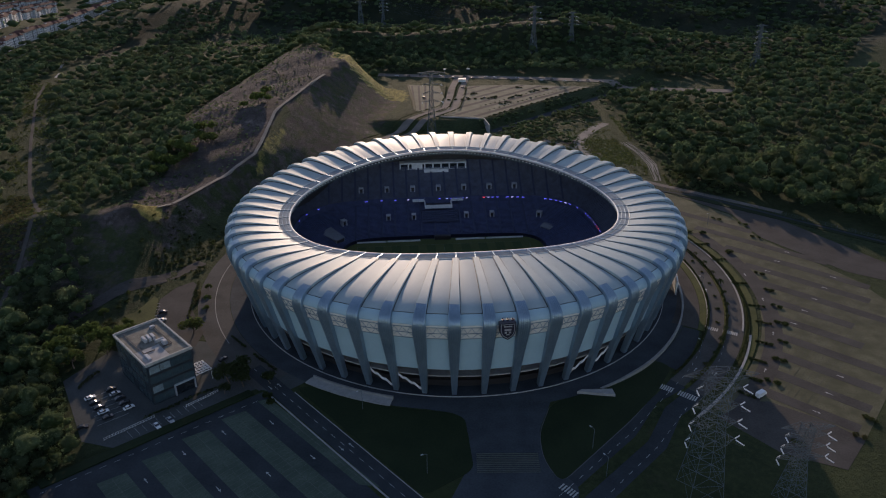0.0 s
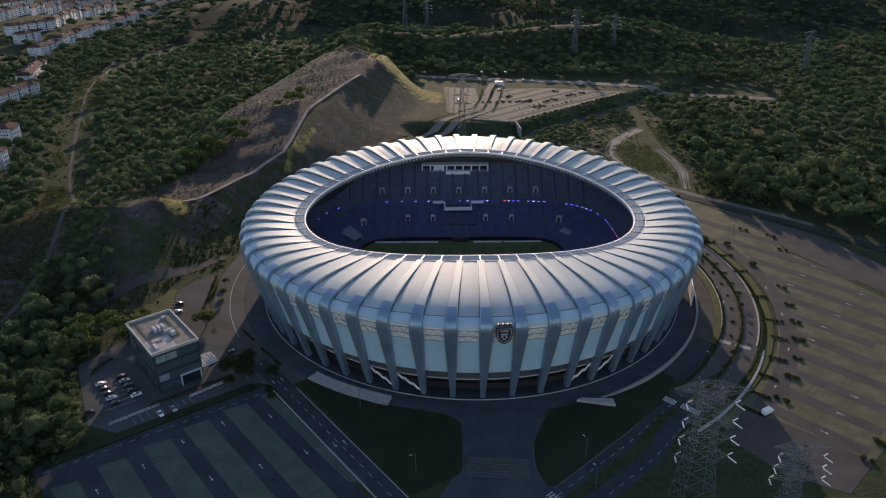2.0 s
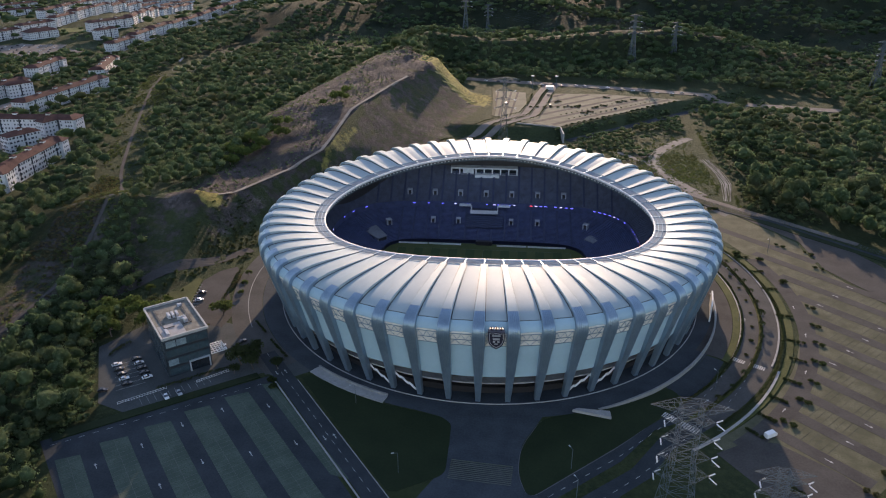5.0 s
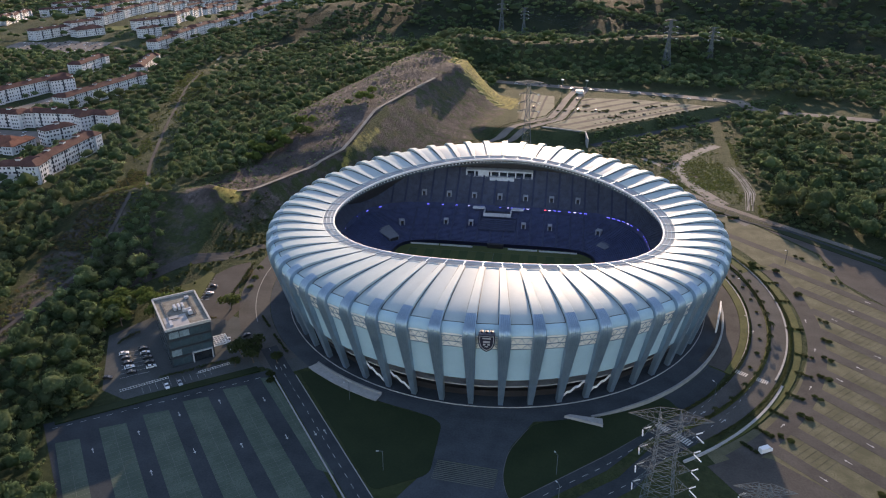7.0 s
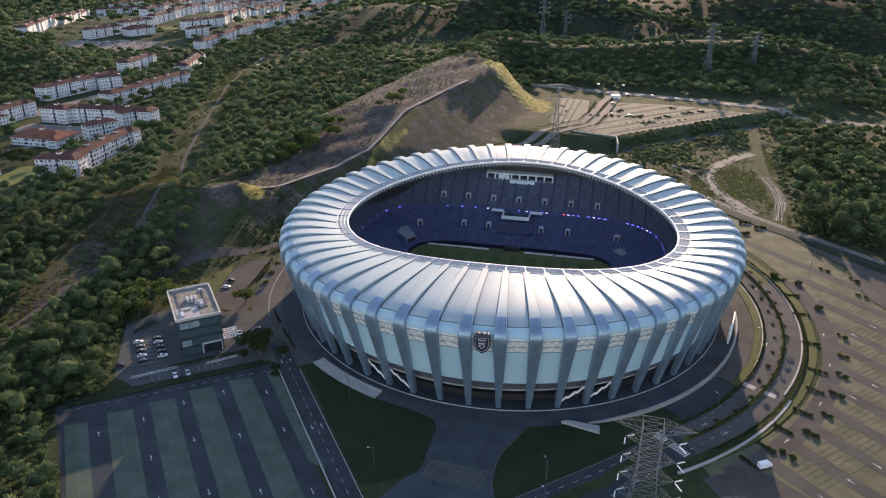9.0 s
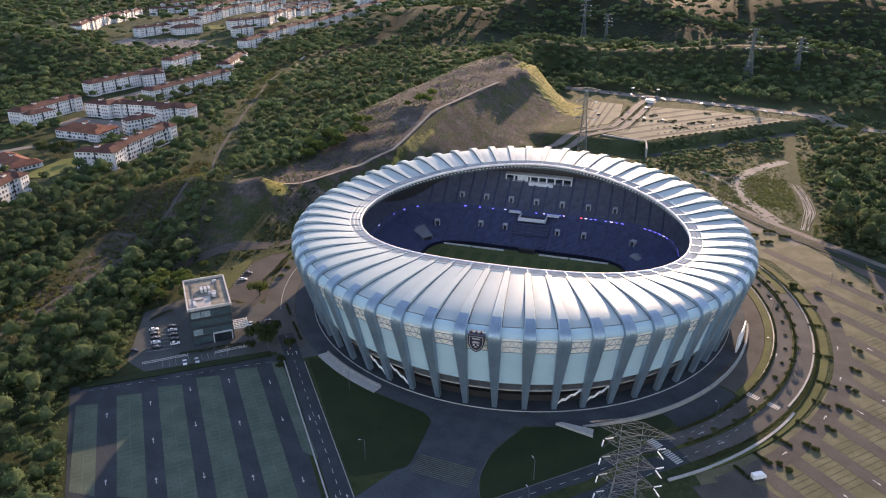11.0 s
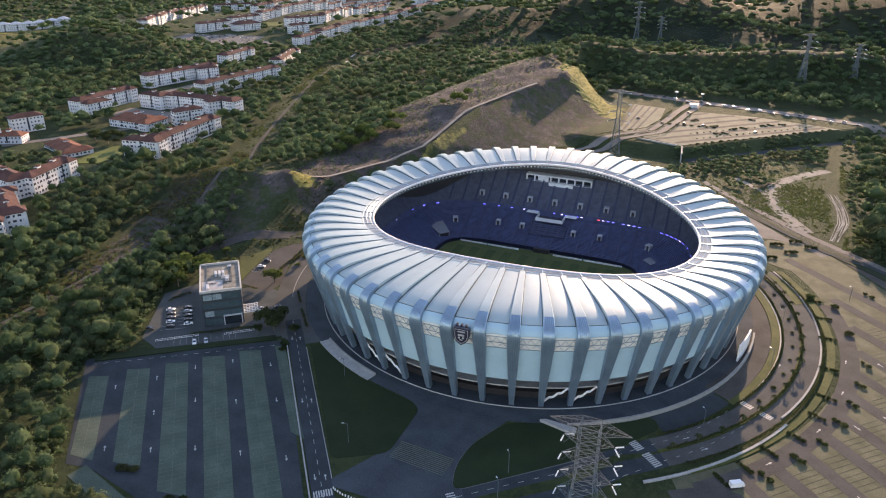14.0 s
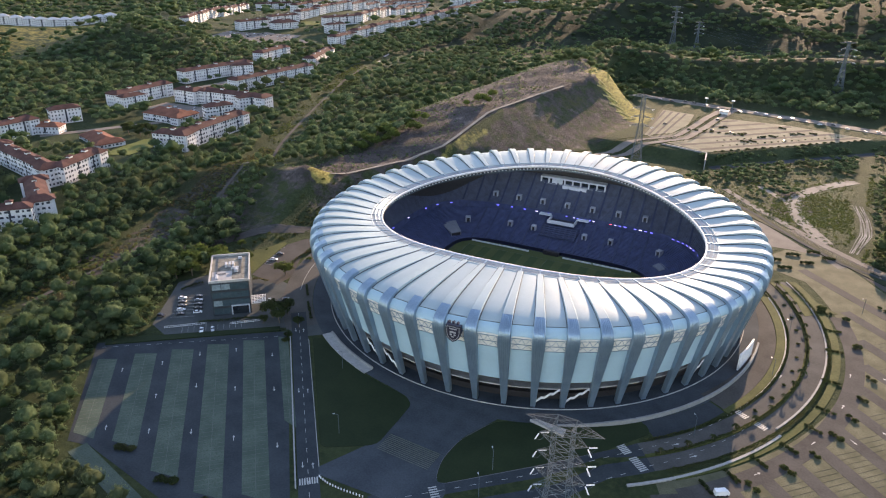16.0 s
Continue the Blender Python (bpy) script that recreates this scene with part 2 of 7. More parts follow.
M = {
    "led": make_led("led_display", (0.12, 0.13, 1.0)),
    "led_red": make_led("led_red", (1.0, 0.08, 0.12)),
    "led_white": make_led("led_pale", (0.5, 0.5, 1.0)),
    "ground": make_ground(),
    "leaf": make_leaf("leaf", (0.070, 0.116, 0.060), (0.24, 0.32, 0.168), 0.54),
    "leaf_bright": make_leaf("leaf_bright", (0.05, 0.08, 0.02), (0.16, 0.20, 0.05), 0.4, False),
    "leaf_bush": make_leaf("leaf_bush", (0.025, 0.036, 0.015), (0.07, 0.085, 0.032), 0.25, False),
    "trunk": plain("bark", (0.16, 0.12, 0.09), 0.9),
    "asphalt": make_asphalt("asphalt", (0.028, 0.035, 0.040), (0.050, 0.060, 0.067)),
    "pale_asphalt": make_asphalt("pale_asphalt", (0.14, 0.123, 0.106), (0.225, 0.20, 0.175)),
    "worn_asphalt": make_asphalt("worn_asphalt", (0.055, 0.051, 0.047), (0.090, 0.084, 0.077)),
    "yard_asphalt": make_asphalt("yard_asphalt", (0.056, 0.063, 0.062), (0.092, 0.101, 0.10)),
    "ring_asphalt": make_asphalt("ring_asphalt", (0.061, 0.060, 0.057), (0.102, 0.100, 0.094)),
    "paving": make_asphalt("dark_paving", (0.038, 0.047, 0.055), (0.068, 0.080, 0.090)),
    "grasscrete": make_grasscrete("grass_paving", (0.078, 0.077, 0.045), (0.136, 0.129, 0.082), (0.068, 0.08, 0.04)),
    # grass paving again, greener and darker: the west lot's shade is in its colour
    "green_paving": make_grasscrete("shaded_grass_paving", (0.058, 0.084, 0.066), (0.09, 0.12, 0.094), (0.05, 0.074, 0.05)),
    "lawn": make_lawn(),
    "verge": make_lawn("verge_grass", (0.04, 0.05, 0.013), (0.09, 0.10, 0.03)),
    # brighter, yellower grass with the sunlight put into its colour
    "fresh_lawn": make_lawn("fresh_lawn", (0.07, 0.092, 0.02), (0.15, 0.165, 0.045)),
    "pitch": make_lawn("pitch_grass", (0.068, 0.086, 0.03), (0.098, 0.116, 0.043)),
    "kerb": plain("pale_concrete", (0.42, 0.41, 0.385), 0.8),
    # darker copy of the concrete, with the shade on low walls in its colour
    "worn_concrete": plain("worn_concrete", (0.27, 0.27, 0.26), 0.85),
    "dark_kerb": plain("dark_kerb", (0.11, 0.11, 0.11), 0.85),
    "sandy_paving": make_asphalt("sandy_paving", (0.125, 0.124, 0.088), (0.215, 0.21, 0.15)),
    "rubble": make_asphalt("rubble", (0.09, 0.09, 0.085), (0.36, 0.355, 0.34)),
    "dry_grass": plain("dry_grass", (0.33, 0.29, 0.11), 0.95, 0, 0.2),
    "bay_seam": plain("bay_seam", (0.075, 0.072, 0.05), 0.9),
    "bay_paint": plain("faded_bay_paint", (0.115, 0.13, 0.108), 0.85),
    "stained_roof": plain("stained_flat_roof", (0.21, 0.20, 0.165), 0.9, 0, 0.3, 0.35, 3.0),
    "concrete": plain("concrete", (0.34, 0.335, 0.325), 0.85),
    "white_line": plain("road_paint", (0.42, 0.42, 0.40), 0.7),
    "membrane": make_membrane(),
    "rib": make_rib(),
    "roof_sheet": make_roof_sheet(),
    "eave_sheet": make_membrane("eave_sheet", 0.9),
    # warm bright colour in place of the sunlight seen through the lattice
    "vent": plain("sunlit_lining", (0.82, 0.80, 0.74), 0.8, 0, 0.06),
    "earth": make_asphalt("sandy_earth", (0.16, 0.142, 0.122), (0.29, 0.26, 0.225)),
    "dark": plain("dark_cladding", (0.04, 0.037, 0.038), 0.4),
    "glass": plain("dark_glass", (0.02, 0.026, 0.032), 0.08, 0.0, 0.1, 0.3, 2.0, 0.8),
    "seat": plain("blue_seats", (0.060, 0.077, 0.153), 0.6, 0, 0.2, 0.3, 3.0),
    "seat_grey": plain("slate_seats", (0.084, 0.097, 0.138), 0.6, 0, 0.2, 0.3, 3.0),
    "white": plain("white_paint", (0.76, 0.76, 0.75), 0.6),
    "steel": plain("galvanised_steel", (0.085, 0.115, 0.13), 0.75, 0.0),
    "red_roof": plain("red_roof_tile", (0.105, 0.053, 0.045), 0.9, 0, 0.25, 0.12, 1.5, 0.15),
    "clay_roof": plain("clay_roof_tile", (0.21, 0.09, 0.06), 0.9, 0, 0.25, 0.12, 1.5, 0.15),
    "glazing": plain("ring_glazing", (0.28, 0.325, 0.352), 0.8, 0.0, 0.15, 0.2, 2.0, 0.05),
    "lane": plain("stair_lane", (0.058, 0.07, 0.122), 0.8),
    "navy": plain("navy_enamel", (0.012, 0.014, 0.035), 0.4),
    "silver": plain("silver_paint", (0.52, 0.53, 0.54), 0.35, 0.5),
    "car_white": plain("white_car_paint", (0.78, 0.78, 0.78), 0.25, 0, 0.04),
    "car_dark": plain("dark_car_paint", (0.03, 0.032, 0.036), 0.25, 0, 0.1),
    "tyre": plain("tyre_rubber", (0.02, 0.02, 0.02), 0.8),
    "tunnel_roof": plain("tunnel_roof", (0.22, 0.23, 0.25), 0.7),
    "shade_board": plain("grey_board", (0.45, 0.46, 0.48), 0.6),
    "office_wall": plain("office_cladding", (0.032, 0.046, 0.056), 0.4),
    "pale_glass": plain("blind_window", (0.24, 0.31, 0.33), 0.3, 0, 0.2, 0.5, 2.0),
    "teal_glass": plain("teal_window", (0.055, 0.088, 0.10), 0.1, 0, 0.15, 0.5, 2.0, 0.8),
    "window": plain("window_pane", (0.05, 0.06, 0.075), 0.15, 0, 0.2, 0.3, 1.0, 0.7),
    "scrub": make_leaf("scrub_leaf", (0.08, 0.10, 0.03), (0.22, 0.225, 0.075), 0.35),
    "brown_brush": make_leaf("brown_brush", (0.085, 0.06, 0.034), (0.235, 0.17, 0.10), 0.4),
    "meadow": make_leaf("meadow_leaf", (0.075, 0.10, 0.03), (0.185, 0.205, 0.07), 0.4),
    "wall_white": plain("house_plaster", (0.64, 0.645, 0.65), 0.85, 0, 0.08),
}


# ---- building helpers ----
def mesh_of(name, verts, faces, mats, smooth=False, index=None):
    me = bpy.data.meshes.new(name)
    me.from_pydata([tuple(v) for v in verts], [], [tuple(f) for f in faces])
    for m in mats if isinstance(mats, (list, tuple)) else [mats]:
        me.materials.append(M[m] if isinstance(m, str) else m)
    if smooth:
        me.polygons.foreach_set("use_smooth", [True] * len(me.polygons))
    if index is not None:
        me.polygons.foreach_set("material_index", index)
    me.update()
    return me


def part(name, me, parent=None, label=""):
    ob = new(name, me)
    if parent is not None:
        ob.parent = parent
    if label:
        ob["label"] = label
    return ob


def thing(name, label, category, group="", kind="", at=None):
    ob = new(name)
    if at is not None:
        ob.matrix_basis = at
    return tagged(ob, label, category, group, kind)


class Geo:
    """Vertices and faces gathered for one mesh."""

    def __init__(self):
        self.v, self.f, self.i = [], [], []

    def add(self, verts, faces, mat=0):
        n = len(self.v)
        self.v += [tuple(p) for p in verts]
        self.f += [tuple(n + k for k in f) for f in faces]
        self.i += [mat] * len(faces)
        return self

    def box(self, x0, y0, z0, x1, y1, z1, m=None, mat=0):
        p = [Vector((x, y, z)) for z in (z0, z1) for y in (y0, y1) for x in (x0, x1)]
        if m is not None:
            p = [m @ q for q in p]
        return self.add(p, [(0, 2, 3, 1), (4, 5, 7, 6), (0, 1, 5, 4), (2, 6, 7, 3), (0, 4, 6, 2), (1, 3, 7, 5)], mat)

    def bar(self, a, b, w, mat=0):
        a, b = Vector(a), Vector(b)
        d = (b - a).normalized()
        s = d.cross(Vector((0, 0, 1)) if abs(d.z) < 0.95 else Vector((1, 0, 0))).normalized() * w / 2
        u = d.cross(s).normalized() * w / 2
        p = [q + i * s + j * u for q in (a, b) for i, j in ((-1, -1), (1, -1), (1, 1), (-1, 1))]
        return self.add(p, [(3, 2, 1, 0), (4, 5, 6, 7), (0, 1, 5, 4), (1, 2, 6, 5), (2, 3, 7, 6), (3, 0, 4, 7)], mat)

    def slab(self, outline, z0, z1, mat=0):
        """A prism over an outline given counterclockwise."""
        n = len(outline)
        p = [(x, y, z0) for x, y in outline] + [(x, y, z1) for x, y in outline]
        return self.add(p, [tuple(range(n, 2 * n))] + [(i, (i + 1) % n, n + (i + 1) % n, n + i) for i in range(n)], mat)

    def grid(self, rows, mat=0, closed=False):
        """Quads between rows of points of the same length."""
        n = len(rows[0])
        p = [q for row in rows for q in row]
        f = []
        for a in range(len(rows) - 1):
            for b in range(n if closed else n - 1):
                c = (b + 1) % n
                f.append((a * n + b, a * n + c, (a + 1) * n + c, (a + 1) * n + b))
        return self.add(p, f, mat)

    def mesh(self, name, mats, smooth=False):
        return mesh_of(name, self.v, self.f, mats, smooth, self.i if isinstance(mats, (list, tuple)) and len(mats) > 1 else None)


def ccw(pts):
    area = sum(a[0] * b[1] - b[0] * a[1] for a, b in zip(pts, pts[1:] + pts[:1]))
    return pts if area > 0 else pts[::-1]


def rounded(pts, r=6.0, n=5):
    """An outline with its corners rounded."""
    out = []
    for i, p in enumerate(pts):
        a, b, c = Vector(pts[i - 1]), Vector(p), Vector(pts[(i + 1) % len(pts)])
        k = min(r, 0.45 * (a - b).length, 0.45 * (c - b).length)
        p0, p1 = b + (a - b).normalized() * k, b + (c - b).normalized() * k
        for j in range(n + 1):
            t = j / n
            q = (1 - t) ** 2 * p0 + 2 * t * (1 - t) * b + t * t * p1
            out.append((q.x, q.y))
    return out


SC = Vector((10.0, 355.0))          # the middle of the stadium


def polar(r, deg):
    a = radians(deg)
    return (SC.x + r * math.cos(a), SC.y + r * math.sin(a))


def sector(r0, r1, a0, a1, step=2.0):
    """The outline of a piece of a ring round the stadium; radii may be pairs (at the start, at the end)."""
    n = max(2, int(abs(a1 - a0) / step))
    pair = lambda r, t: r[0] * (1 - t) + r[1] * t if isinstance(r, tuple) else r
    ts = [i / n for i in range(n + 1)]
    return ccw([polar(pair(r1, t), a0 + (a1 - a0) * t) for t in ts] + [polar(pair(r0, t), a0 + (a1 - a0) * t) for t in reversed(ts)])


def flat(name, outline, z0, z1, mat, label, category, kind="structure"):
    """A slab of the setting: a road, a pavement, a lawn."""
    return tagged(part(name, Geo().slab(ccw(list(outline)), z0, z1).mesh(name, mat)), label, category, kind=kind)


# ---- ground ----
def step(a, b, x):
    t = np.clip((x - a) / (b - a), 0, 1)
    return t * t * (3 - 2 * t)


def edge_x(y):
    return np.interp(y, [340, 385, 413, 474, 502, 585, 667, 756, 820], [-168, -178, -166, -148, -134, -136, -121, -98, -96])


def base_x(y):
    return np.interp(y, [330, 380, 450, 616, 732, 800], [-150, -146, -134, -52, -32, -40])


def crest_z(y):
    return np.interp(y, [305, 345, 385, 413, 470, 505, 585, 667, 756, 800, 920, 1050, 1300], [0, 9, 25, 19, 18, 25, 36, 39, 42, 40, 26, 10, 6])


def bald(y):
    """How far the bare earth reaches behind the edge of the cut."""
    return np.interp(y, [380, 450, 530, 560, 640, 720, 860], [28, 44, 58, 78, 104, 112, 100])


def valley(x, y):
    """The open scrubby valley beyond the wooded ridge, crossed by the power line."""
    edge = 22 * np.sin(x / 61.0) + 14 * np.sin(x / 23.0 + 1.0)
    return step(1050, 1085, y + edge - 0.12 * x) * step(1310, 1260, y + edge) * step(-420, -330, x + edge) * step(620, 480, x)


def height(x, y):
    """The lie of the land: level round the stadium, a cut hill beside it, rolling woods beyond."""
    x, y = np.asarray(x, float), np.asarray(y, float)
    xe, xb, hc = edge_x(y), base_x(y), crest_z(y)
    s = np.clip((x - xe) / (xb - xe), 0, 1)
    back = np.clip((xe - x) / 150.0, 0, 1)
    rise = 12 * step(600, 790, y) * (1 - step(880, 1050, y)) * np.exp(-((xe - x - 70) / 60) ** 2)
    west = 4.0 * step(-240, -330, x) * step(250, 400, y)
    hill = np.where(x > xe, hc * (1 - s) ** 1.5, np.maximum(hc * (1 - step(0.3, 1.0, back)) + rise, west))
    hill = hill + 5.5 * np.clip(1 - np.hypot(x + 184, y - 389) / 15.0, 0, 1)
    lumps = 0.8 * np.sin(x / 9.0 + 2 * np.sin(y / 23.0)) * np.cos(y / 13.0) + 0.7 * np.sin(x / 5.1 - y / 7.3)
    hill = hill + lumps * step(4, 20, xe - x) * step(130, 100, xe - x) * step(390, 430, y) * step(880, 820, y)
    shelf = 7.5 * step(-20, 0, y - 658 - np.maximum(0, x - 40) * 1.06) * step(-120, -60, x + (y - 700) * 0.1) * step(330, 250, x)
    beyond = y - 757 + 0.5 * (x + 82)
    hill = hill * (1 - step(24, 90, beyond) * step(-150, -120, x) * (1 - step(120, 300, beyond)))
    hill = np.maximum(hill, shelf)
    far = np.maximum(step(860, 1250, y), step(330, 700, x) * step(200, 420, y))
    far = np.maximum(far, step(-520, -900, x))
    roll = 9 * np.sin(x / 141.0 + 1.3) * np.cos(y / 173.0) + 6 * np.sin(x / 67.0 + y / 89.0) + 10
    knolls = 34 * np.exp(-((x + 790) / 130) ** 2 - ((y - 745) / 75) ** 2) + 24 * np.exp(-((x + 430) / 150) ** 2 - ((y - 1330) / 90) ** 2) + 16 * np.exp(-((x - 330) / 110) ** 2 - ((y - 1080) / 60) ** 2) + 14 * np.exp(-((x + 60) / 170) ** 2 - ((y - 1180) / 50) ** 2)
    far = far * (1 - valley(x, y))
    knolls = knolls + 20 * np.exp(-((y - 1015 - 0.12 * x) / 42) ** 2) * step(-260, -120, x) * step(330, 180, x) + 62 * np.exp(-((y - 1520 - 0.1 * x) / 120) ** 2) * step(-420, -250, x) * step(900, 600, x)
    return np.maximum(hill, 0) + far * roll * (1.1 + 0.9 * step(-520, -360, x) * step(880, 1000, y)) + knolls


def axis(lo, hi, pitch, out_lo, out_hi):
    core = list(np.arange(lo, hi + 0.1, pitch))
    left, right, d = [], [], pitch
    x = lo
    while x > out_lo:
        d *= 1.25
        x -= d
        left.append(x)
    d, x = pitch, core[-1]
    while x < out_hi:
        d *= 1.25
        x += d
        right.append(x)
    return np.array(left[::-1] + core + right)


def make_terrain():
    xs, ys = axis(-640, 420, 6.5, -4200, 4200), axis(90, 1000, 6.5, -1500, 4600)
    X, Y = np.meshgrid(xs, ys)
    Z = height(X, Y)
    nx, ny = len(xs), len(ys)
    verts = np.stack([X, Y, Z], -1).reshape(-1, 3)
    i = np.arange(nx * ny).reshape(ny, nx)
    faces = np.stack([i[:-1, :-1], i[:-1, 1:], i[1:, 1:], i[1:, :-1]], -1).reshape(-1, 4)
    me = mesh_of("ground", verts.tolist(), faces.tolist(), "ground", True)
    x, y = verts[:, 0], verts[:, 1]
    d = edge_x(y) - x
    bare = step(10, -14, d - bald(y)) * step(-6, 4, d) * step(350, 400, y) * step(900, 840, y)
    bare = np.maximum(bare, 0.16 * step(20, 8, np.abs(x - track_x(y))) * step(150, 260, y) * step(480, 420, y))
    bare = np.maximum(bare, 0.52 * step(30, 14, np.hypot(x - 118, (y - 585) * 0.5)))
    bare = np.maximum(bare, 0.5 * step(-brush_west(y) - 6, -brush_west(y), x - track_x(y)) * step(18, 10, x - track_x(y)) * step(190, 215, y) * step(470, 420, y))
    bare = np.maximum(bare, 0.52 * step(-2, 6, x - edge_x(y)) * step(2, -12, x - base_x(y)) * step(345, 370, y) * step(820, 760, y))
    bare = np.maximum(bare, 0.47 * step(12, 24, x - track_x(y)) * step(4, -4, x - edge_x(y)) * step(300, 325, y) * step(400, 380, y))
    bare = np.maximum(bare, 0.7 * step(16, 9, np.hypot(x + 188, y - 385)) * step(-178, -186, x))
    over = y - 748 + 0.5 * (x + 82)
    dry = step(-6, 2, over) * step(72, 40, over) * step(-128, -112, x) * step(-26, -40, x) * 0.7
    dry = np.maximum(dry, step(10, 3, np.hypot(x + 175, (y - 394) * 0.6)))
    dry = np.maximum(dry, 0.56 * step(8, 2, np.abs(x + 131 + (505 - y) * 0.05)) * step(470, 490, y) * step(600, 550, y))
    dry = np.maximum(dry, 0.47 * step(-880, -930, x) * step(905, 860, y) * step(560, 600, y + (x + 850) * -0.6))
    heath = step(960, 1040, y) * step(-560, -500, x)
    for key, value in (("bare", bare), ("dry", dry), ("heath", heath)):
        me.attributes.new(key, "FLOAT", "POINT").data.foreach_set("value", value.astype(np.float32))
    return tagged(part("ground", me), "rolling ground of grass, scrub and bare brown earth", "ground", kind="structure")


def track_x(y):
    return np.interp(y, [180, 260, 330, 400, 480, 600, 760, 850], [-212, -222, -230, -246, -300, -362, -440, -474])


def brush_west(y):
    """How far the dead brush reaches west of the track."""
    return np.interp(y, [200, 235, 272, 312, 362, 420, 480], [4, 6, 14, 29, 32, 24, 9])


make_terrain()

# ---- pavements, roads and lawns ----

def ribbon(name, pts, width, mat, label, category, lift=0.12):
    """A strip laid along a line over the land."""
    p = [Vector(q) for q in pts]
    fine = []
    for a, b in zip(p, p[1:]):
        n = max(1, int((b - a).length / 6))
        fine += [a.lerp(b, i / n) for i in range(n)]
    fine.append(p[-1])
    rows = []
    for i, q in enumerate(fine):
        d = (fine[min(i + 1, len(fine) - 1)] - fine[max(i - 1, 0)]).normalized()
        s = Vector((-d.y, d.x)) * width / 2
        row = []
        for k in (-1, -0.33, 0.33, 1):
            e = q - s * k
            row.append((e.x, e.y, float(height(e.x, e.y)) + lift))
        low = [(x, y, z - 0.4) for x, y, z in (row[0], row[3])]
        rows.append([low[0], *row, low[1]])
    return tagged(part(name, Geo().grid(rows).mesh(name, mat)), label, category, kind="structure")


def along(pts, gap, start=0.0):
    """Places and headings at even steps along a line."""
    out, rest = [], start
    for a, b in zip(pts, pts[1:]):
        a, b = Vector(a), Vector(b)
        n = (b - a).length
        while rest < n:
            q = a.lerp(b, rest / n)
            out.append((q.x, q.y, math.atan2(b.y - a.y, b.x - a.x)))
            rest += gap
        rest -= n
    return out


LU, LV, LO = Vector((0.702, -0.712)), Vector((0.712, 0.702)), Vector((-70, 237))


def lot(u, v):
    p = LO + LU * u + LV * v
    return (p.x, p.y)


def arc(r, a0, a1, n=24):
    return [polar((r[0] + (r[1] - r[0]) * i / n) if isinstance(r, tuple) else r, a0 + (a1 - a0) * i / n) for i in range(n + 1)]


flat("pavement", [polar(124, a) for a in range(0, 360, 3)], 0.0, 0.10, "paving", "dark paved apron round the stadium", "pavement")
flat("plaza", rounded([(0, 172), (46, 176), (50, 188), (39, 202), (39, 218), (46, 236), (50, 250), (-30, 250), (-14, 234), (8, 229), (12, 215), (10, 196)], 4), 0.0, 0.06, "paving", "grey paved forecourt before the stadium", "pavement")
# car park beside the access road
flat("road", [lot(-17, -88), lot(-8, 1.5), lot(110, -3.5), lot(110, -38), lot(97, -48.3), lot(62, -77), lot(57, -86)], 0.0, 0.05, "asphalt", "dark asphalt car park with pale paved bays", "car park")
BAYS = [(-85, -76.5, -2, 55), (-69.2, -59.3, -3, 64), (-52.7, -42.8, -3, 85), (-36.6, -26.6, -4, 100), (-19.9, -10.1, -4, 105), (-3.3, 1.2, -4, 66)]
for v0, v1, u0, u1 in BAYS:
    flat("pavement", [lot(u0, v0), lot(u1 - 3, v0), lot(u1 + 3, v1), lot(u0 + 2, v1)], 0.0, 0.09, "green_paving", "strip of pale grass paving with parking bays", "parking bays")
flat("pavement", [lot(60, -78.5), lot(97, -53), lot(101, -59), lot(64, -84.5)], 0.0, 0.09, "green_paving", "strip of pale grass paving along the edge of the car park", "parking bays")
AU, AV, AO = Vector((0.678, -0.735)), Vector((0.735, 0.678)), Vector((-68, 239.5))


def acc(u, w):
    """A place along the access road: u down it, w across it."""
    p = AO + AU * u + AV * w
    return (p.x, p.y)


flat("road", [acc(-26, 0), acc(122, 0), acc(122, 7.7), acc(-26, 7.7)], 0.0, 0.07, "asphalt", "two-lane asphalt access road", "road")
flat("kerb", [acc(-2, -1.15), acc(104, -1.15), acc(104, -0.6), acc(-2, -0.6)], 0.0, 0.35, "concrete", "pale concrete kerb beside the access road", "kerb")
flat("kerb", [acc(2, 7.8), acc(94, 7.8), acc(94, 8.1), acc(2, 8.1)], 0.0, 0.2, "concrete", "grey concrete kerb beside the access road", "kerb")
# both lawns take a near-black green with the stadium's shade in it
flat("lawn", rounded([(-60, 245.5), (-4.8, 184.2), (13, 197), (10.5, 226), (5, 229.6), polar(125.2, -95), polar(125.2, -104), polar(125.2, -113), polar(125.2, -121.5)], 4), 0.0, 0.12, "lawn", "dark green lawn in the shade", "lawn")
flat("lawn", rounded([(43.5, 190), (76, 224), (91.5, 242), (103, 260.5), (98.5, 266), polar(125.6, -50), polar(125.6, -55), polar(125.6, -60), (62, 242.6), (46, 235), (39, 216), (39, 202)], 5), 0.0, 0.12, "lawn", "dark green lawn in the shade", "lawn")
flat("kerb", rounded([(43.5, 189.6), (76.3, 223.8), (92.4, 243.3), (72, 243.3), (45.8, 235.3), (38.7, 216), (38.7, 202)], 6), 0.0, 0.09, "dark_kerb", "grey kerb round the lawn", "kerb")
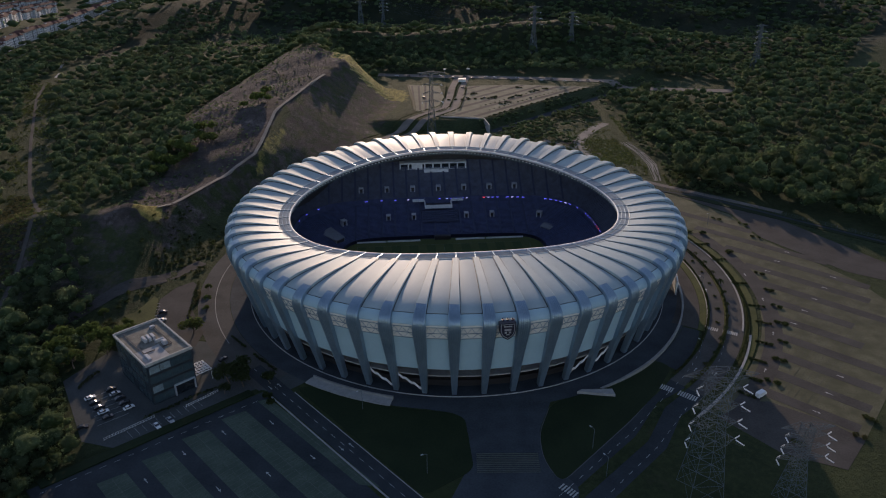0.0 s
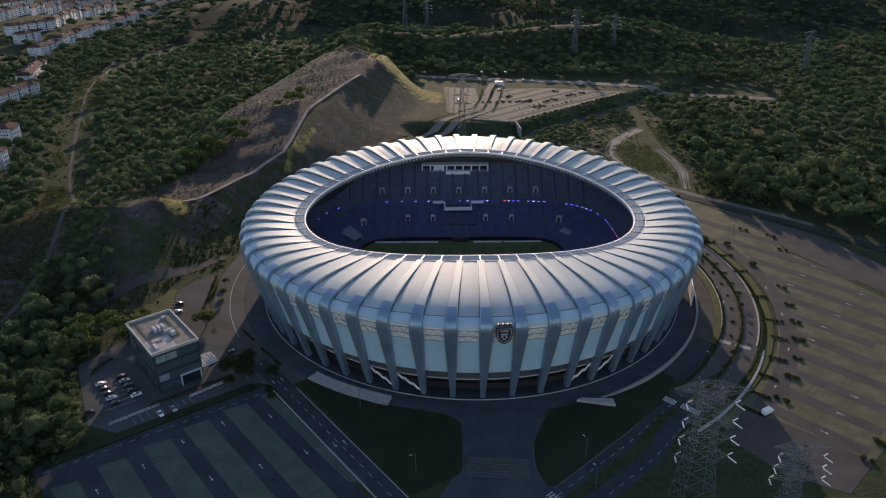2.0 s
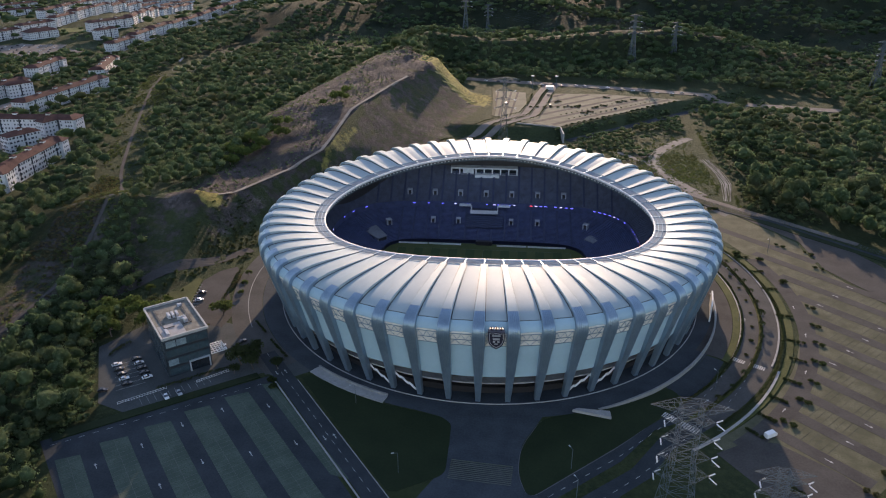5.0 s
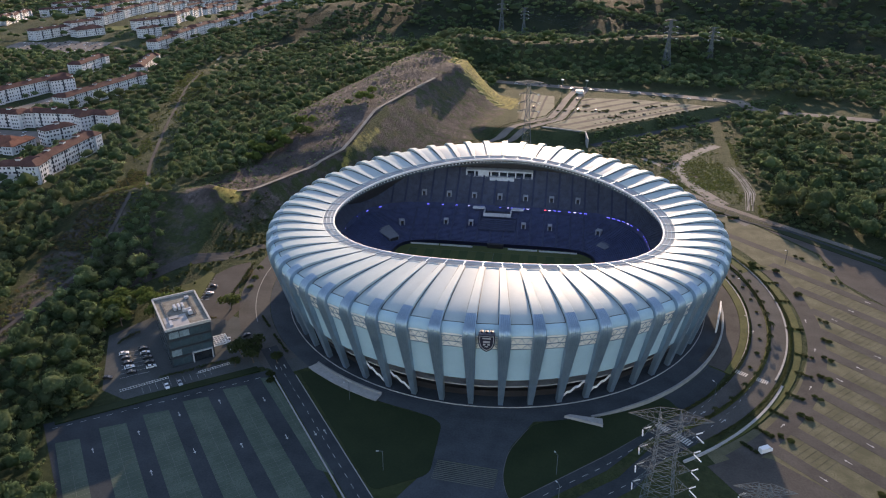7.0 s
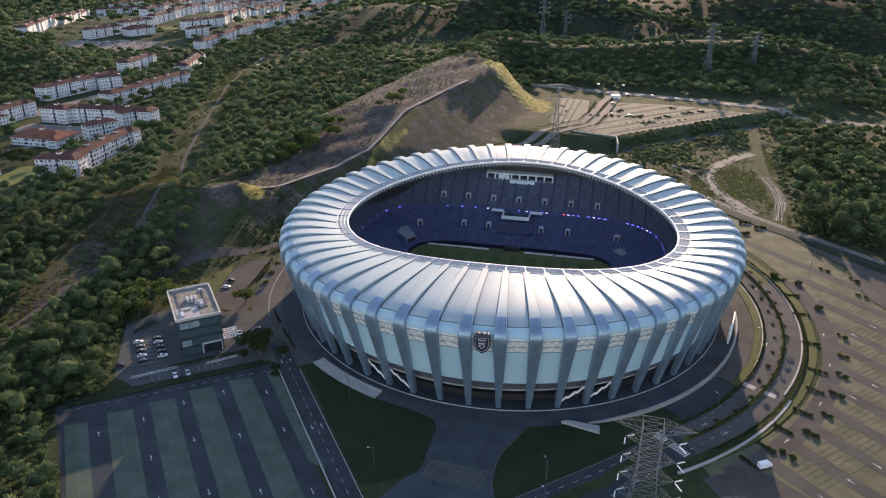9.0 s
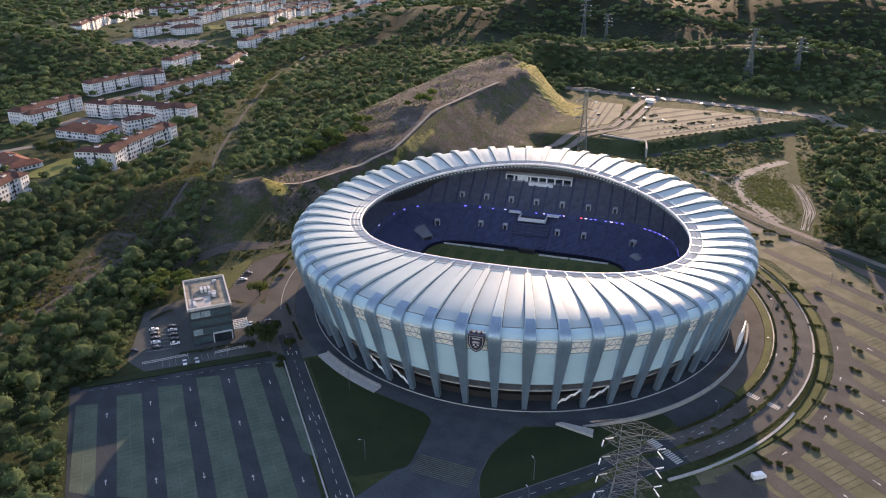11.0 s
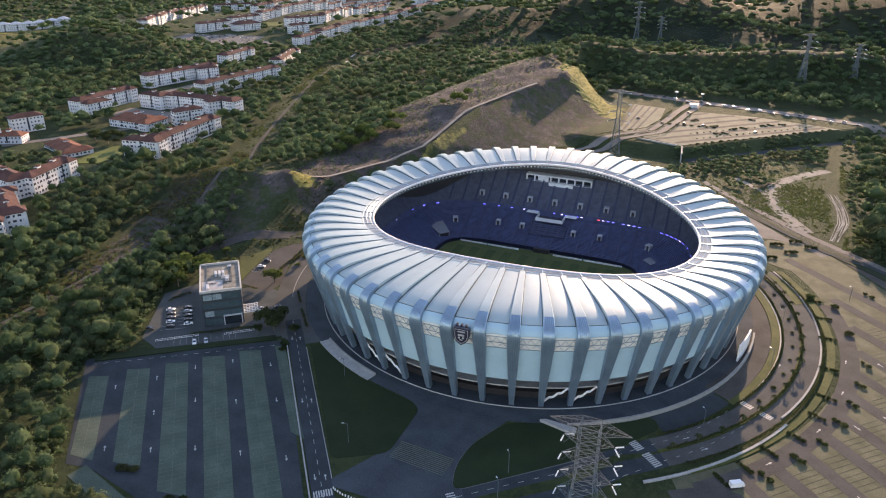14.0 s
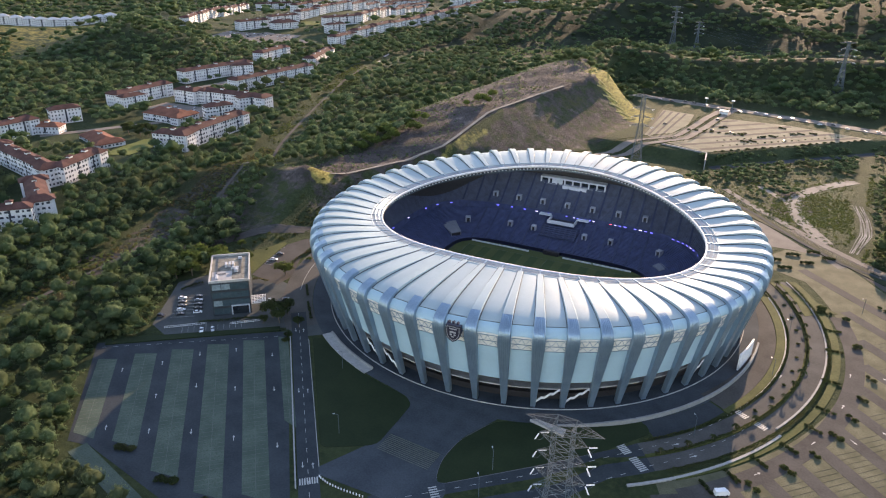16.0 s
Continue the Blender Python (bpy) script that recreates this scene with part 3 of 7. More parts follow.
# approach road, two carriageways that join the ring road
# darker asphalt than the ring road: shade put into the colour here
flat("road", arc((140.5, 137), -56, -49, 4) + arc((144.5, 143.5), -49, -56, 4) + [(76, 215), (30, 169), (26, 173)] + [(72, 220)], 0.0, 0.05, "asphalt", "asphalt carriageway of the approach road", "road")
flat("road", arc((147.5, 145.5), -56, -49, 4) + arc((153, 155), -49, -56, 4) + [(86, 208), (40, 162), (34, 167)] + [(80, 212)], 0.0, 0.05, "asphalt", "asphalt carriageway of the approach road", "road")
flat("road", sector((137, 130.5), (143.7, 137.5), -49, 34), 0.0, 0.05, "ring_asphalt", "inner carriageway of the ring road", "road")
flat("road", sector((145.5, 139.8), (153, 147.0), -49, 34), 0.0, 0.055, "ring_asphalt", "outer carriageway of the ring road", "road")
flat("verge", sector((143.8, 137.6), (145.4, 139.7), -49, 34), 0.0, 0.3, "verge", "planted strip between the carriageways", "verge")
flat("verge", sector((131, 124.2), (134, 128.8), -29, 26), 0.0, 0.35, "verge", "planted grass verge beside the ring road", "verge")
flat("kerb", sector((134, 128.9), (134.5, 129.6), -29, 26), 0.0, 0.3, "kerb", "pale kerb of the planted verge", "kerb")
flat("verge", sector((156.5, 148.8), (159, 153.0), -47, 34), 0.0, 0.3, "verge", "planted grass verge beside the ring road", "verge")
flat("kerb", sector((150.2, 147.4), (151.0, 148.2), -25.5, 34), 0.0, 0.4, "concrete", "pale concrete kerb wall of the ring road", "kerb")
flat("kerb", sector((158.7, 153.8), (159.8, 154.8), -54, -26.5), 0.0, 0.6, "concrete", "pale concrete kerb wall of the ring road", "kerb")
# the forecourt's shade is deepened by using the darker asphalt
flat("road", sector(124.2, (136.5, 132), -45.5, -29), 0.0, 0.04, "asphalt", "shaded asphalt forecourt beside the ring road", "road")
flat("pavement", sector(118.4, (130.8, 124.0), -28.5, 25), 0.0, 0.17, "worn_asphalt", "paved walk beside the ramp", "pavement")
# ramp wall at the foot of the stadium
g = Geo()
rows = []
for i in range(31):
    a = -62 + 62 * i / 30
    r = 124.2 - 5.4 * max(0, (a + 50) / 50)
    top = 0.6 + 1.2 * step(-62, -50, a)
    rows.append([(*polar(r, a), 0), (*polar(r, a), top), (*polar(r + 0.9, a), top), (*polar(r + 0.9, a), 0)])
ribbon("road", [(48, 640), (90, 684), (140, 737), (186, 786)], 8.5, "asphalt", "dark asphalt road below the car park bank", "road", 0.2)
tagged(part("retaining_wall", g.grid(rows).mesh("retaining_wall", "worn_concrete")), "curved pale concrete wall below the stadium", "wall", kind="structure")
flat("wall", sector(117.6, 118.3, -14, -5), 0.0, 8.5, "white", "tall white screen wall at the end of the ramp", "wall")
flat("kerb", [(60, 243.2), (73, 243.5), (73.5, 239.5), (58, 241.8)], 0.0, 1.3, "concrete", "low pale concrete planter wall", "wall")
flat("kerb", sector(119.6, 120.4, -122.5, -104), 0.0, 1.5, "worn_concrete", "low curved concrete wall at the apron", "wall")
flat("pavement", sector(120.4, 124.8, -122.8, -104), 0.0, 0.5, "concrete", "raised grey planter beside the apron", "planter")
# east car park
RD, RN = Vector((0.743, -0.669)), Vector((0.669, 0.743))
EAST = ccw(arc(159, -50, 34, 20) + [(122, 452), (117, 470), (126, 488), (148, 492), (163, 478), (193, 437), (197, 400), (228, 342), (236, 296), (163, 212), (148, 196), (128, 205)])
flat("pavement", EAST, 0.0, 0.05, "grasscrete", "wide car park of pale grass paving", "car park")
flat("verge", [(127, 436), (140, 427), (161, 411), (150, 403), (146, 399), (140, 414), (132, 428)], 0.0, 0.14, "verge", "wedge of grass at the end of the car park", "verge")
flat("road", [(62, 552), (108, 528), (136, 497), (163, 481), (157, 474), (146, 489), (128, 490), (116, 488), (90, 518)], 0.0, 0.06, "pale_asphalt", "pale road between the car park and the drain", "road")
flat("road", sector((163, 155.5), (171, 163.5), -48, 19), 0.0, 0.09, "worn_asphalt", "curved asphalt lane through the car park", "road")
for k in range(11):
    off = 272.2 + 16.3 * k
    m0 = SC.x * RN.x + SC.y * RN.y
    d0 = SC.x * RD.x + SC.y * RD.y
    s0 = d0 + math.sqrt(max(0, 167.0 ** 2 - (off - m0) ** 2))
    s1 = min(-24.0, s0 + 95) if k < 4 else s0 + (38 if k < 6 else 62 if k < 8 else 76)
    q = [RD * s + RN * (off + w) for s, w in ((s0 - 3, -3.1), (s1, -3.1), (s1, 3.1), (s0 - 3, 3.1))]
    flat("road", [(p.x, p.y) for p in q], 0.0, 0.085, "worn_asphalt", "straight asphalt lane between the parking bays", "road")
flat("road", [(118, 520), (163, 480), (195, 438), (199, 400), (229, 352), (262, 330), (262, 352), (222, 430), (190, 470), (130, 530)], 0.0, 0.07, "worn_asphalt", "asphalt service road along the fence", "road")
flat("road", [(128, 205), (148, 196), (163, 212), (155, 222), (136, 236), (126, 236), (112, 226)], 0.0, 0.075, "worn_asphalt", "asphalt entrance of the car park", "road")
ribbon("verge", [(62, 572), (89, 550), (150, 495), (214, 440), (290, 375)], 8, "lawn", "grass bank along the fence", "verge", 0.3)
ribbon("path", [(70, 590), (100, 556), (147, 508), (184, 478), (230, 440)], 5, "pale_asphalt", "pale gravel path beside the drain", "path", 0.15)
ribbon("path", [(158, 668), (141, 645), (128, 622), (120, 598), (121, 575), (127, 552), (136, 534), (148, 512)], 9.5, "earth", "pale sandy track in the scrub", "path", 0.1)
ribbon("path", [(92, 612), (101, 602), (112, 588), (120, 575)], 4.5, "earth", "pale sandy track in the scrub", "path", 0.12)
for k in range(7):
    sway = [0.5 * math.sin(1.7 * k + 0.9 * i) + (1.15 - 0.03 * i) * (k - 3) for i in range(9)]
    ribbon("path", [(float(np.interp(i / 8, [0, 0.3, 0.6, 1], [162, 168, 170, 164])) + sway[i], 604 - 12.5 * i) for i in range(k % 2, 9 - (k % 3 == 1))], 0.4 + 0.25 * (k % 3), "rubble", "pale stony gully beside the woods", "gully", 0.14)
ribbon("path", [(float(track_x(v)) + 3.0, v) for v in range(190, 850, 22)], 2.4, "worn_asphalt", "narrow track through the woods", "path", 0.18)
for line in ([(-472, 873), (-480, 899)], [(-494, 929), (-504, 957)]):
    ribbon("drain", line, 3.0, "kerb", "short length of pale concrete drain in the woods", "drain", 0.4)
ribbon("road", [(-740, 884), (-705, 893), (-660, 906), (-614, 919), (-585, 940)], 9, "worn_asphalt", "asphalt street of the estate", "road", 0.3)
field = [[Vector((-790, 1080)).lerp(Vector((-740, 1130)), u).lerp(Vector((-768, 1058)).lerp(Vector((-722, 1090)), u), v) for u in [i / 8 for i in range(9)]] for v in [j / 5 for j in range(6)]]
tagged(part("lawn", Geo().grid([[(p.x, p.y, float(height(p.x, p.y)) + 0.35) for p in row] for row in field]).mesh("lawn", "fresh_lawn")), "sunlit grass field between the rows of flats", "lawn", kind="structure")
DRAIN = [(60, 588), (71, 577), (104, 546), (136, 510), (163, 485), (188, 474), (228, 437), (285, 386)]
ribbon("drain", [(x - 3.4, y - 3.4) for x, y in DRAIN], 2.6, "asphalt", "dark open drain along the fence", "drain", 0.36)
# far car park on its shelf
flat("pavement", [(2, 672), (40, 661), (166, 792), (86, 806), (31, 800), (12, 735)], 7.0, 7.75, "sandy_paving", "far car park of pale sandy paving", "car park")
flat("pavement", [(-26, 690), (-4, 676), (4, 735), (-2, 800), (-38, 806)], 7.0, 7.72, "sandy_paving", "far car park of pale sandy paving", "car park")
FAR_LOT = [(2, 672), (40, 661), (166, 792), (86, 806), (31, 800), (12, 735)]
for k in range(6):
    # lanes parallel to the lot's front edge, cut off at its sides
    o, d, inward = Vector((40, 661)), Vector((126, 131)).normalized(), Vector((-0.7207, 0.6932)) * (9 + 17 * k)
    cuts = []
    for (ax, ay), (bx, by) in zip(FAR_LOT, FAR_LOT[1:] + FAR_LOT[:1]):
        e, w = Vector((bx - ax, by - ay)), Vector((ax, ay)) - o - inward
        det = d.x * -e.y + d.y * e.x
        if abs(det) > 1e-6 and 0 <= (w.y * d.x - w.x * d.y) / det <= 1:
            cuts.append((w.y * e.x - w.x * e.y) / det)
    if len(cuts) >= 2 and max(cuts) - min(cuts) > 20:
        a, b, side = o + inward + d * (min(cuts) + 4), o + inward + d * (max(cuts) - 4), Vector((-d.y, d.x)) * 2.6
        flat("road", ccw([tuple(p) for p in (a - side, b - side, b + side, a + side)]), 7.7, 7.79, "worn_asphalt", "worn lane between rows of far parking bays", "road")
ribbon("road", [(-62, 600), (-44, 630), (-22, 668), (4, 700), (9, 745), (12, 790), (20, 850)], 7, "pale_asphalt", "pale road up to the far car park", "road", 0.35)
ribbon("road", [(-52, 594), (-34, 625), (-12, 662), (13, 697), (19, 744), (23, 790), (31, 848)], 6, "pale_asphalt", "pale road down from the far car park", "road", 0.37)
ribbon("verge", [(-26, 690), (-28, 720), (-34, 770), (-38, 806)], 3, "lawn", "dark hedge bank beside the far car park", "verge", 0.5)
for k in range(4):
    ribbon("road", [(-26 + 5.5 * k, 694 - 3.0 * k), (-33 + 7.5 * k, 800)], 2.2, "worn_asphalt", "worn lane between rows of far parking bays", "road", 0.33)
for k in range(6):
    x = -92 + 8.0 * k
    y = 757 - 0.5 * (x + 82)
    ribbon("berm", [(x + 3, y + 1.5), (x - 5, y - 4), (x - 12 + k, y - 10)], 1.5, "dry_grass", "short straw-coloured berm on the cut slope", "berm", 0.45)
ribbon("road", [(-130, 880), (-67, 862), (20, 850), (110, 838), (228, 815), (330, 800)], 15, "pale_asphalt", "wide pale road with parked cars", "road", 0.5)
tagged(part("retaining_wall", Geo().slab(ccw([(-2, 665), (40, 656.5), (40.4, 657.5), (-1.8, 666.2)]), 0.5, 8.6).slab(ccw([(40, 656.5), (44, 632), (45, 632), (41, 657)]), 0.0, 8.6).mesh("retaining_wall", "concrete")), "grey retaining wall of the far car park", "wall", kind="structure")
# west side
flat("road", sector(124.2, 140, -200, -128), 0.0, 0.06, "ring_asphalt", "pale paved road round the stadium", "road")
flat("kerb", sector(131.2, 131.6, -200, -146), 0.0, 0.15, "worn_concrete", "kerb between the lanes", "kerb")
flat("road", [(-135, 281), (-139, 293), (-147, 324), (-143, 337), (-136, 344), (-131, 339), (-128, 316), (-114, 291), (-114, 279)], 0.0, 0.065, "worn_asphalt", "asphalt lane with parking bays", "road")
flat("road", [(-163, 252), (-137, 213), (-122, 209), (-90, 236), (-78, 246), (-66, 243), (-52, 256), (-66, 262), (-86, 268), (-104, 282), (-121, 285), (-140, 272), (-152, 276)], 0.0, 0.055, "yard_asphalt", "asphalt yard round the office building", "road")
flat("verge", [(-141, 277), (-136, 281), (-140, 294), (-148, 325), (-156, 330), (-159, 300)], 0.0, 0.2, "verge", "strip of sunlit grass", "verge")
ribbon("path", [(-240, 236), (-218, 262), (-195, 292), (-178, 314), (-163, 334), (-152, 347), (-138, 368)], 7.5, "worn_asphalt", "grey concrete drain path at the toe of the hill", "path", 0.15)
flat("verge", [lot(-14, -84), lot(-19, -84), lot(-13, -2), lot(-9, -2)], 0.0, 0.6, "lawn", "low hedge bank beside the car park", "hedge")
ribbon("path", [(float(edge_x(v)) - 1.5, v) for v in range(400, 720, 20)], 2.6, "earth", "pale earth path along the top of the cut slope", "path", 0.15)
flat("verge", [(-402, 376), (-382, 388), (-384, 412), (-398, 440), (-412, 427), (-409, 404)], 3.0, 4.3, "fresh_lawn", "sunlit lawn among the flats", "lawn")

# ---- stadium ----
RIBS = 57
PHASE = -85.46
TILT_AXIS = radians(4.7)
IC = Vector((8.0, 358.0))


def saddle(a):
    return math.cos(2 * (a - TILT_AXIS))


def slim(a):
    """How far the outline draws in from the circle at its two ends."""
    c = math.cos(a)
    return -4.8 * c * c - 1.7 * c - 1.6 * max(0.0, math.sin(a)) ** 2


def foot_pt(a):
    return 113.0 + 0.6 * slim(a), 0.1


def kink_pt(a):
    return 122.8 + slim(a), 35.0 - 1.6 * saddle(a)


def ring_pt(a, grow):
    """The roof's inner edge, widened by grow, as radius and height seen from the stadium's middle."""
    c, s = math.cos(a), math.sin(a)
    d = IC - SC
    ca, sa = math.cos(TILT_AXIS), math.sin(TILT_AXIS)
    px, py = -(d.x * ca + d.y * sa), -(-d.x * sa + d.y * ca)
    ux, uy = c * ca + s * sa, -c * sa + s * ca
    A, B = 88.1 + grow, 76.1 + grow
    qa = (ux / A) ** 2 + (uy / B) ** 2
    qb = 2 * (px * ux / A ** 2 + py * uy / B ** 2)
    qc = (px / A) ** 2 + (py / B) ** 2 - 1
    return (-qb + math.sqrt(qb * qb - 4 * qa * qc)) / (2 * qa), 41.7 - 4.6 * saddle(a)


def roof_pt(a, s):
    """The roof's skin at angle a: s = 0 at the knee of the rib, 1 at the inner ring."""
    r0, z0 = kink_pt(a)
    r3, z3 = ring_pt(a, 6.0)
    z3 += 0.6
    w = r0 - r3
    high = 0.5 - 0.5 * saddle(a)
    front = high * max(0.0, -math.sin(a))
    r1, z1 = r0 + 2.2, z0 + 9.6 + 1.0 * high - 2.2 * front
    r2, z2 = r3 + (0.66 + 0.15 * high - 0.06 * front) * w, z3 + 2.9 - 0.2 * high - 3.8 * front
    k0, k1, k2, k3 = (1 - s) ** 3, 3 * s * (1 - s) ** 2, 3 * s * s * (1 - s), s ** 3
    return k0 * r0 + k1 * r1 + k2 * r2 + k3 * r3, k0 * z0 + k1 * z1 + k2 * z2 + k3 * z3


def place(a, r, z, side=0.0):
    c, s = math.cos(a), math.sin(a)
    return Vector((SC.x + r * c - side * s, SC.y + r * s + side * c, z))


def rib_half(s):
    """Half the width of a rib over the roof: broad at the knee, narrower at the ring."""
    return 1.25 + 1.4 * (1 - s) ** 0.8


FLUTES = [(0.0, -9), (0.0, -1), (0.045, 0)]
for flute in (0.2, 0.36, 0.52, 0.68, 0.84):
    FLUTES += [(flute - 0.035, 0), (flute - 0.02, -0.5), (flute + 0.02, -0.5), (flute + 0.035, 0)]
FLUTES += [(0.955, 0), (1.0, -1), (1.0, -9)]


def rib_mesh(a, s0, s1, name, mat, profile):
    """A stretch of a rib: s below 0 runs down the leg to its foot at -1, s above 0 over the roof to the ring at 1."""
    rf, zf = foot_pt(a)
    rk, zk = kink_pt(a)
    stops = [s for s in (-1, -0.75, -0.5, -0.25) if s >= s0] + [max(s0, 0) + (s1 - max(s0, 0)) * i / 11 for i in range(12)]
    line = []
    for s in stops:
        if s < 0:
            line.append((rk + (rf - rk) * -s, zk + (zf - zk) * -s, 2.6 + 1.55 * s, 1.5 + 0.8 * s, 1.6))
        else:
            line.append((*roof_pt(a, s), rib_half(s), float(np.interp(s, [0, 0.2, 0.5, 0.75, 1], [1.5, 2.1, 1.6, 1.1, 0.45])), 0.6))
    rings = []
    for i, (r, z, half, up, down) in enumerate(line):
        p, q = line[max(0, i - 1)], line[min(len(line) - 1, i + 1)]
        d = Vector((q[0] - p[0], q[1] - p[1])).normalized()
        n = Vector((d.y, -d.x))
        rings.append([])
        for f, dip in profile:
            off = -down if dip == -9 else up + 0.2 * dip
            rings[-1].append(place(a, r + n.x * off, z + n.y * off, half * (2 * f - 1)))
    g = Geo()
    for k in range(len(profile) - 1):
        g.grid([[ring[k], ring[k + 1]] for ring in rings])
    g.add(rings[-1], [tuple(range(len(profile)))])
    return g.mesh(name, mat, True)


CAP = [(0.0, -9), (0.0, -1), (0.06, 0), (0.94, 0), (1.0, -1), (1.0, -9)]


def rib_shade_mesh(a, hand):
    """A dark strip for the shadow along one side of a rib, over the roof from the joint to the ring."""
    rows = []
    for i in range(15):
        s = 0.32 + 0.68 * i / 14
        r, z = roof_pt(a, s)
        (r0, z0), (r1, z1) = roof_pt(a, max(0, s - 0.03)), roof_pt(a, min(1, s + 0.03))
        d = Vector((r1 - r0, z1 - z0)).normalized()
        h = rib_half(s)
        rows.append([place(a, r + d.y * off, z - d.x * off, hand * side) for side, off in ((h - 0.1, -0.2), (h - 0.1, 0.36), (h + 0.22, 0.36), (h + 0.22, -0.2))])
    return Geo().grid(rows).mesh("gutter", "dark")


def skin_mesh(name, a0, a1, s0, s1, mat, ns, sink=0.0, thick=0.5, arch=0.0):
    rows, under = [], []
    for i in range(ns + 1):
        s = s0 + (s1 - s0) * i / ns
        row, low = [], []
        for j in range(5):
            t = j / 4
            a = a0 + (a1 - a0) * t
            r, z = roof_pt(a, s + arch * math.sin(math.pi * t) * (1 - i / ns))
            crown = 0.3 * math.sin(math.pi * t) * (1 - 0.5 * s)
            row.append(place(a, r + crown * 0.4 - sink, z + crown - sink))
            low.append(place(a, r - 0.3 - sink, z - thick - sink))
        rows.append(row)
        under.append(low[::-1])
    return Geo().grid(rows).grid(under).grid([rows[0], [p for p in reversed(under[0])]][::-1]).mesh(name, mat, True)


def wall_pt(a, t, inset):
    rf, zf = foot_pt(a)
    rk, zk = kink_pt(a)
    return rf + (rk - rf) * t - inset, zf + (zk - zf) * t


def plate(a0, a1, t0, t1, inset, thick, mat, name):
    """A flat plate between two legs."""
    rows = [[place(a0 + (a1 - a0) * j / 3, *wall_pt(a0 + (a1 - a0) * j / 3, t, inset)) for j in range(4)] for t in (t0, t1)]
    back = [[place(a0 + (a1 - a0) * j / 3, *wall_pt(a0 + (a1 - a0) * j / 3, t, inset + thick)) for j in range(4)] for t in (t0, t1)]
    return Geo().grid(rows).grid([r[::-1] for r in back]).grid([back[0], rows[0]]).grid([rows[1], back[1]]).mesh(name, mat)


def hoop(line, n=228):
    return [[place(2 * math.pi * i / n, *f(2 * math.pi * i / n)) for i in range(n)] for f in line]


BX = -3.0


def local(x, y, z=0.0):
    """A place in the stadium's own axes: x along the pitch, y across it."""
    c, s = math.cos(TILT_AXIS), math.sin(TILT_AXIS)
    return Vector((IC.x + x * c - y * s, IC.y + x * s + y * c, z))


def bowl(a, s):
    """The plan of the stands: s = 0 at the front row, 1 at the back."""
    A = float(np.interp(s, [0, 0.47, 1], [61, 89, 103]))
    B = float(np.interp(s, [0, 0.47, 1], [43.5, 69.5, 93]))
    n = float(np.interp(s, [0, 0.47, 1], [6.0, 4.2, 2.5]))
    ca, sa = math.cos(a), math.sin(a)
    k = (abs(ca / A) ** n + abs(sa / B) ** n) ** (-1 / n)
    return BX + k * ca, k * sa


def tier_z(s):
    return float(np.interp(s, [0, 0.46, 0.4601, 1], [1.6, 14.0, 17.2, 35.0]))


def bowl_ring(s, z, n=176):
    return [local(*bowl(2 * math.pi * (i + 0.5) / n, s), z) for i in range(n)]


def make_bowl(st):
    for name, s0, s1, n in (("lower_tier", 0.0, 0.459, 27), ("upper_tier", 0.47, 1.0, 34)):
        rows = []
        for i in range(n):
            z = tier_z(s0 + (s1 - s0) * i / n + 0.001)
            rows += [bowl_ring(s0 + (s1 - s0) * i / n, z), bowl_ring(s0 + (s1 - s0) * (i + 0.93) / n, z), bowl_ring(s0 + (s1 - s0) * (i + 0.95) / n, z + 0.28)]
        part(name, Geo().grid(rows, closed=True).mesh(name, "seat" if name == "lower_tier" else "seat_grey"), st, "stepped tier of dark blue seats")
    part("tier_front", Geo().grid([bowl_ring(0.459, 13.6), bowl_ring(0.467, 13.6), bowl_ring(0.467, 17.6), bowl_ring(0.475, 17.6)], closed=True).mesh("tier_front", "seat"), st)
    part("front_wall", Geo().grid([bowl_ring(0.0, 0.05), bowl_ring(0.0, 2.2), bowl_ring(0.006, 2.2), bowl_ring(0.006, 1.4)], closed=True).mesh("front_wall", "navy"), st)
    back = [bowl_ring(1.0, 34.6), bowl_ring(1.0, 38.5), bowl_ring(1.03, 39.0)]
    part("back_wall", Geo().grid(back, closed=True).mesh("back_wall", "dark"), st)
    # lit display ribbon on the front of the upper tier
    for i in range(176):
        if i % 7 == 0 or (i * 37) % 11 in (0, 4):
            continue
        p, q = (local(*bowl(2 * math.pi * (i + 0.5 + k) / 176, 0.465), 0) for k in (0.1, 0.62))
        if i % 88 > 44 and i % 3:
            continue
        g = Geo().grid([[(p.x, p.y, 16.1), (q.x, q.y, 16.1)], [(p.x, p.y, 16.45), (q.x, q.y, 16.45)]])
        part("display_board", g.mesh("display_board", "led_white" if i % 5 == 1 else "led_red" if i % 29 in (3, 4) else "led"), st, "lit blue display segment")
    # stair lanes between the blocks of seats
    for k in range(-9, 10):
        for side in (1, -1):
            for s0, s1 in ((0.0, 0.455), (0.475, 0.99)):
                x = BX + k * 8.25 + 4.1
                lane = []
                for i in range(9):
                    s = s0 + (s1 - s0) * i / 8
                    A, B, n = (float(np.interp(s, [0, 0.47, 1], v)) for v in ([61, 89, 103], [43.5, 69.5, 93], [6.0, 4.2, 2.5]))
                    f = 1 - abs((x - BX) / A) ** n
                    if f <= 0.02:
                        break
                    y = side * B * f ** (1 / n)
                    z = tier_z(s + 0.001) + 0.38
                    lane.append([local(x - 0.55, y, z), local(x + 0.55, y, z)])
                if len(lane) > 3:
                    part("stair_lane", Geo().grid(lane).mesh("stair_lane", "lane"), st)


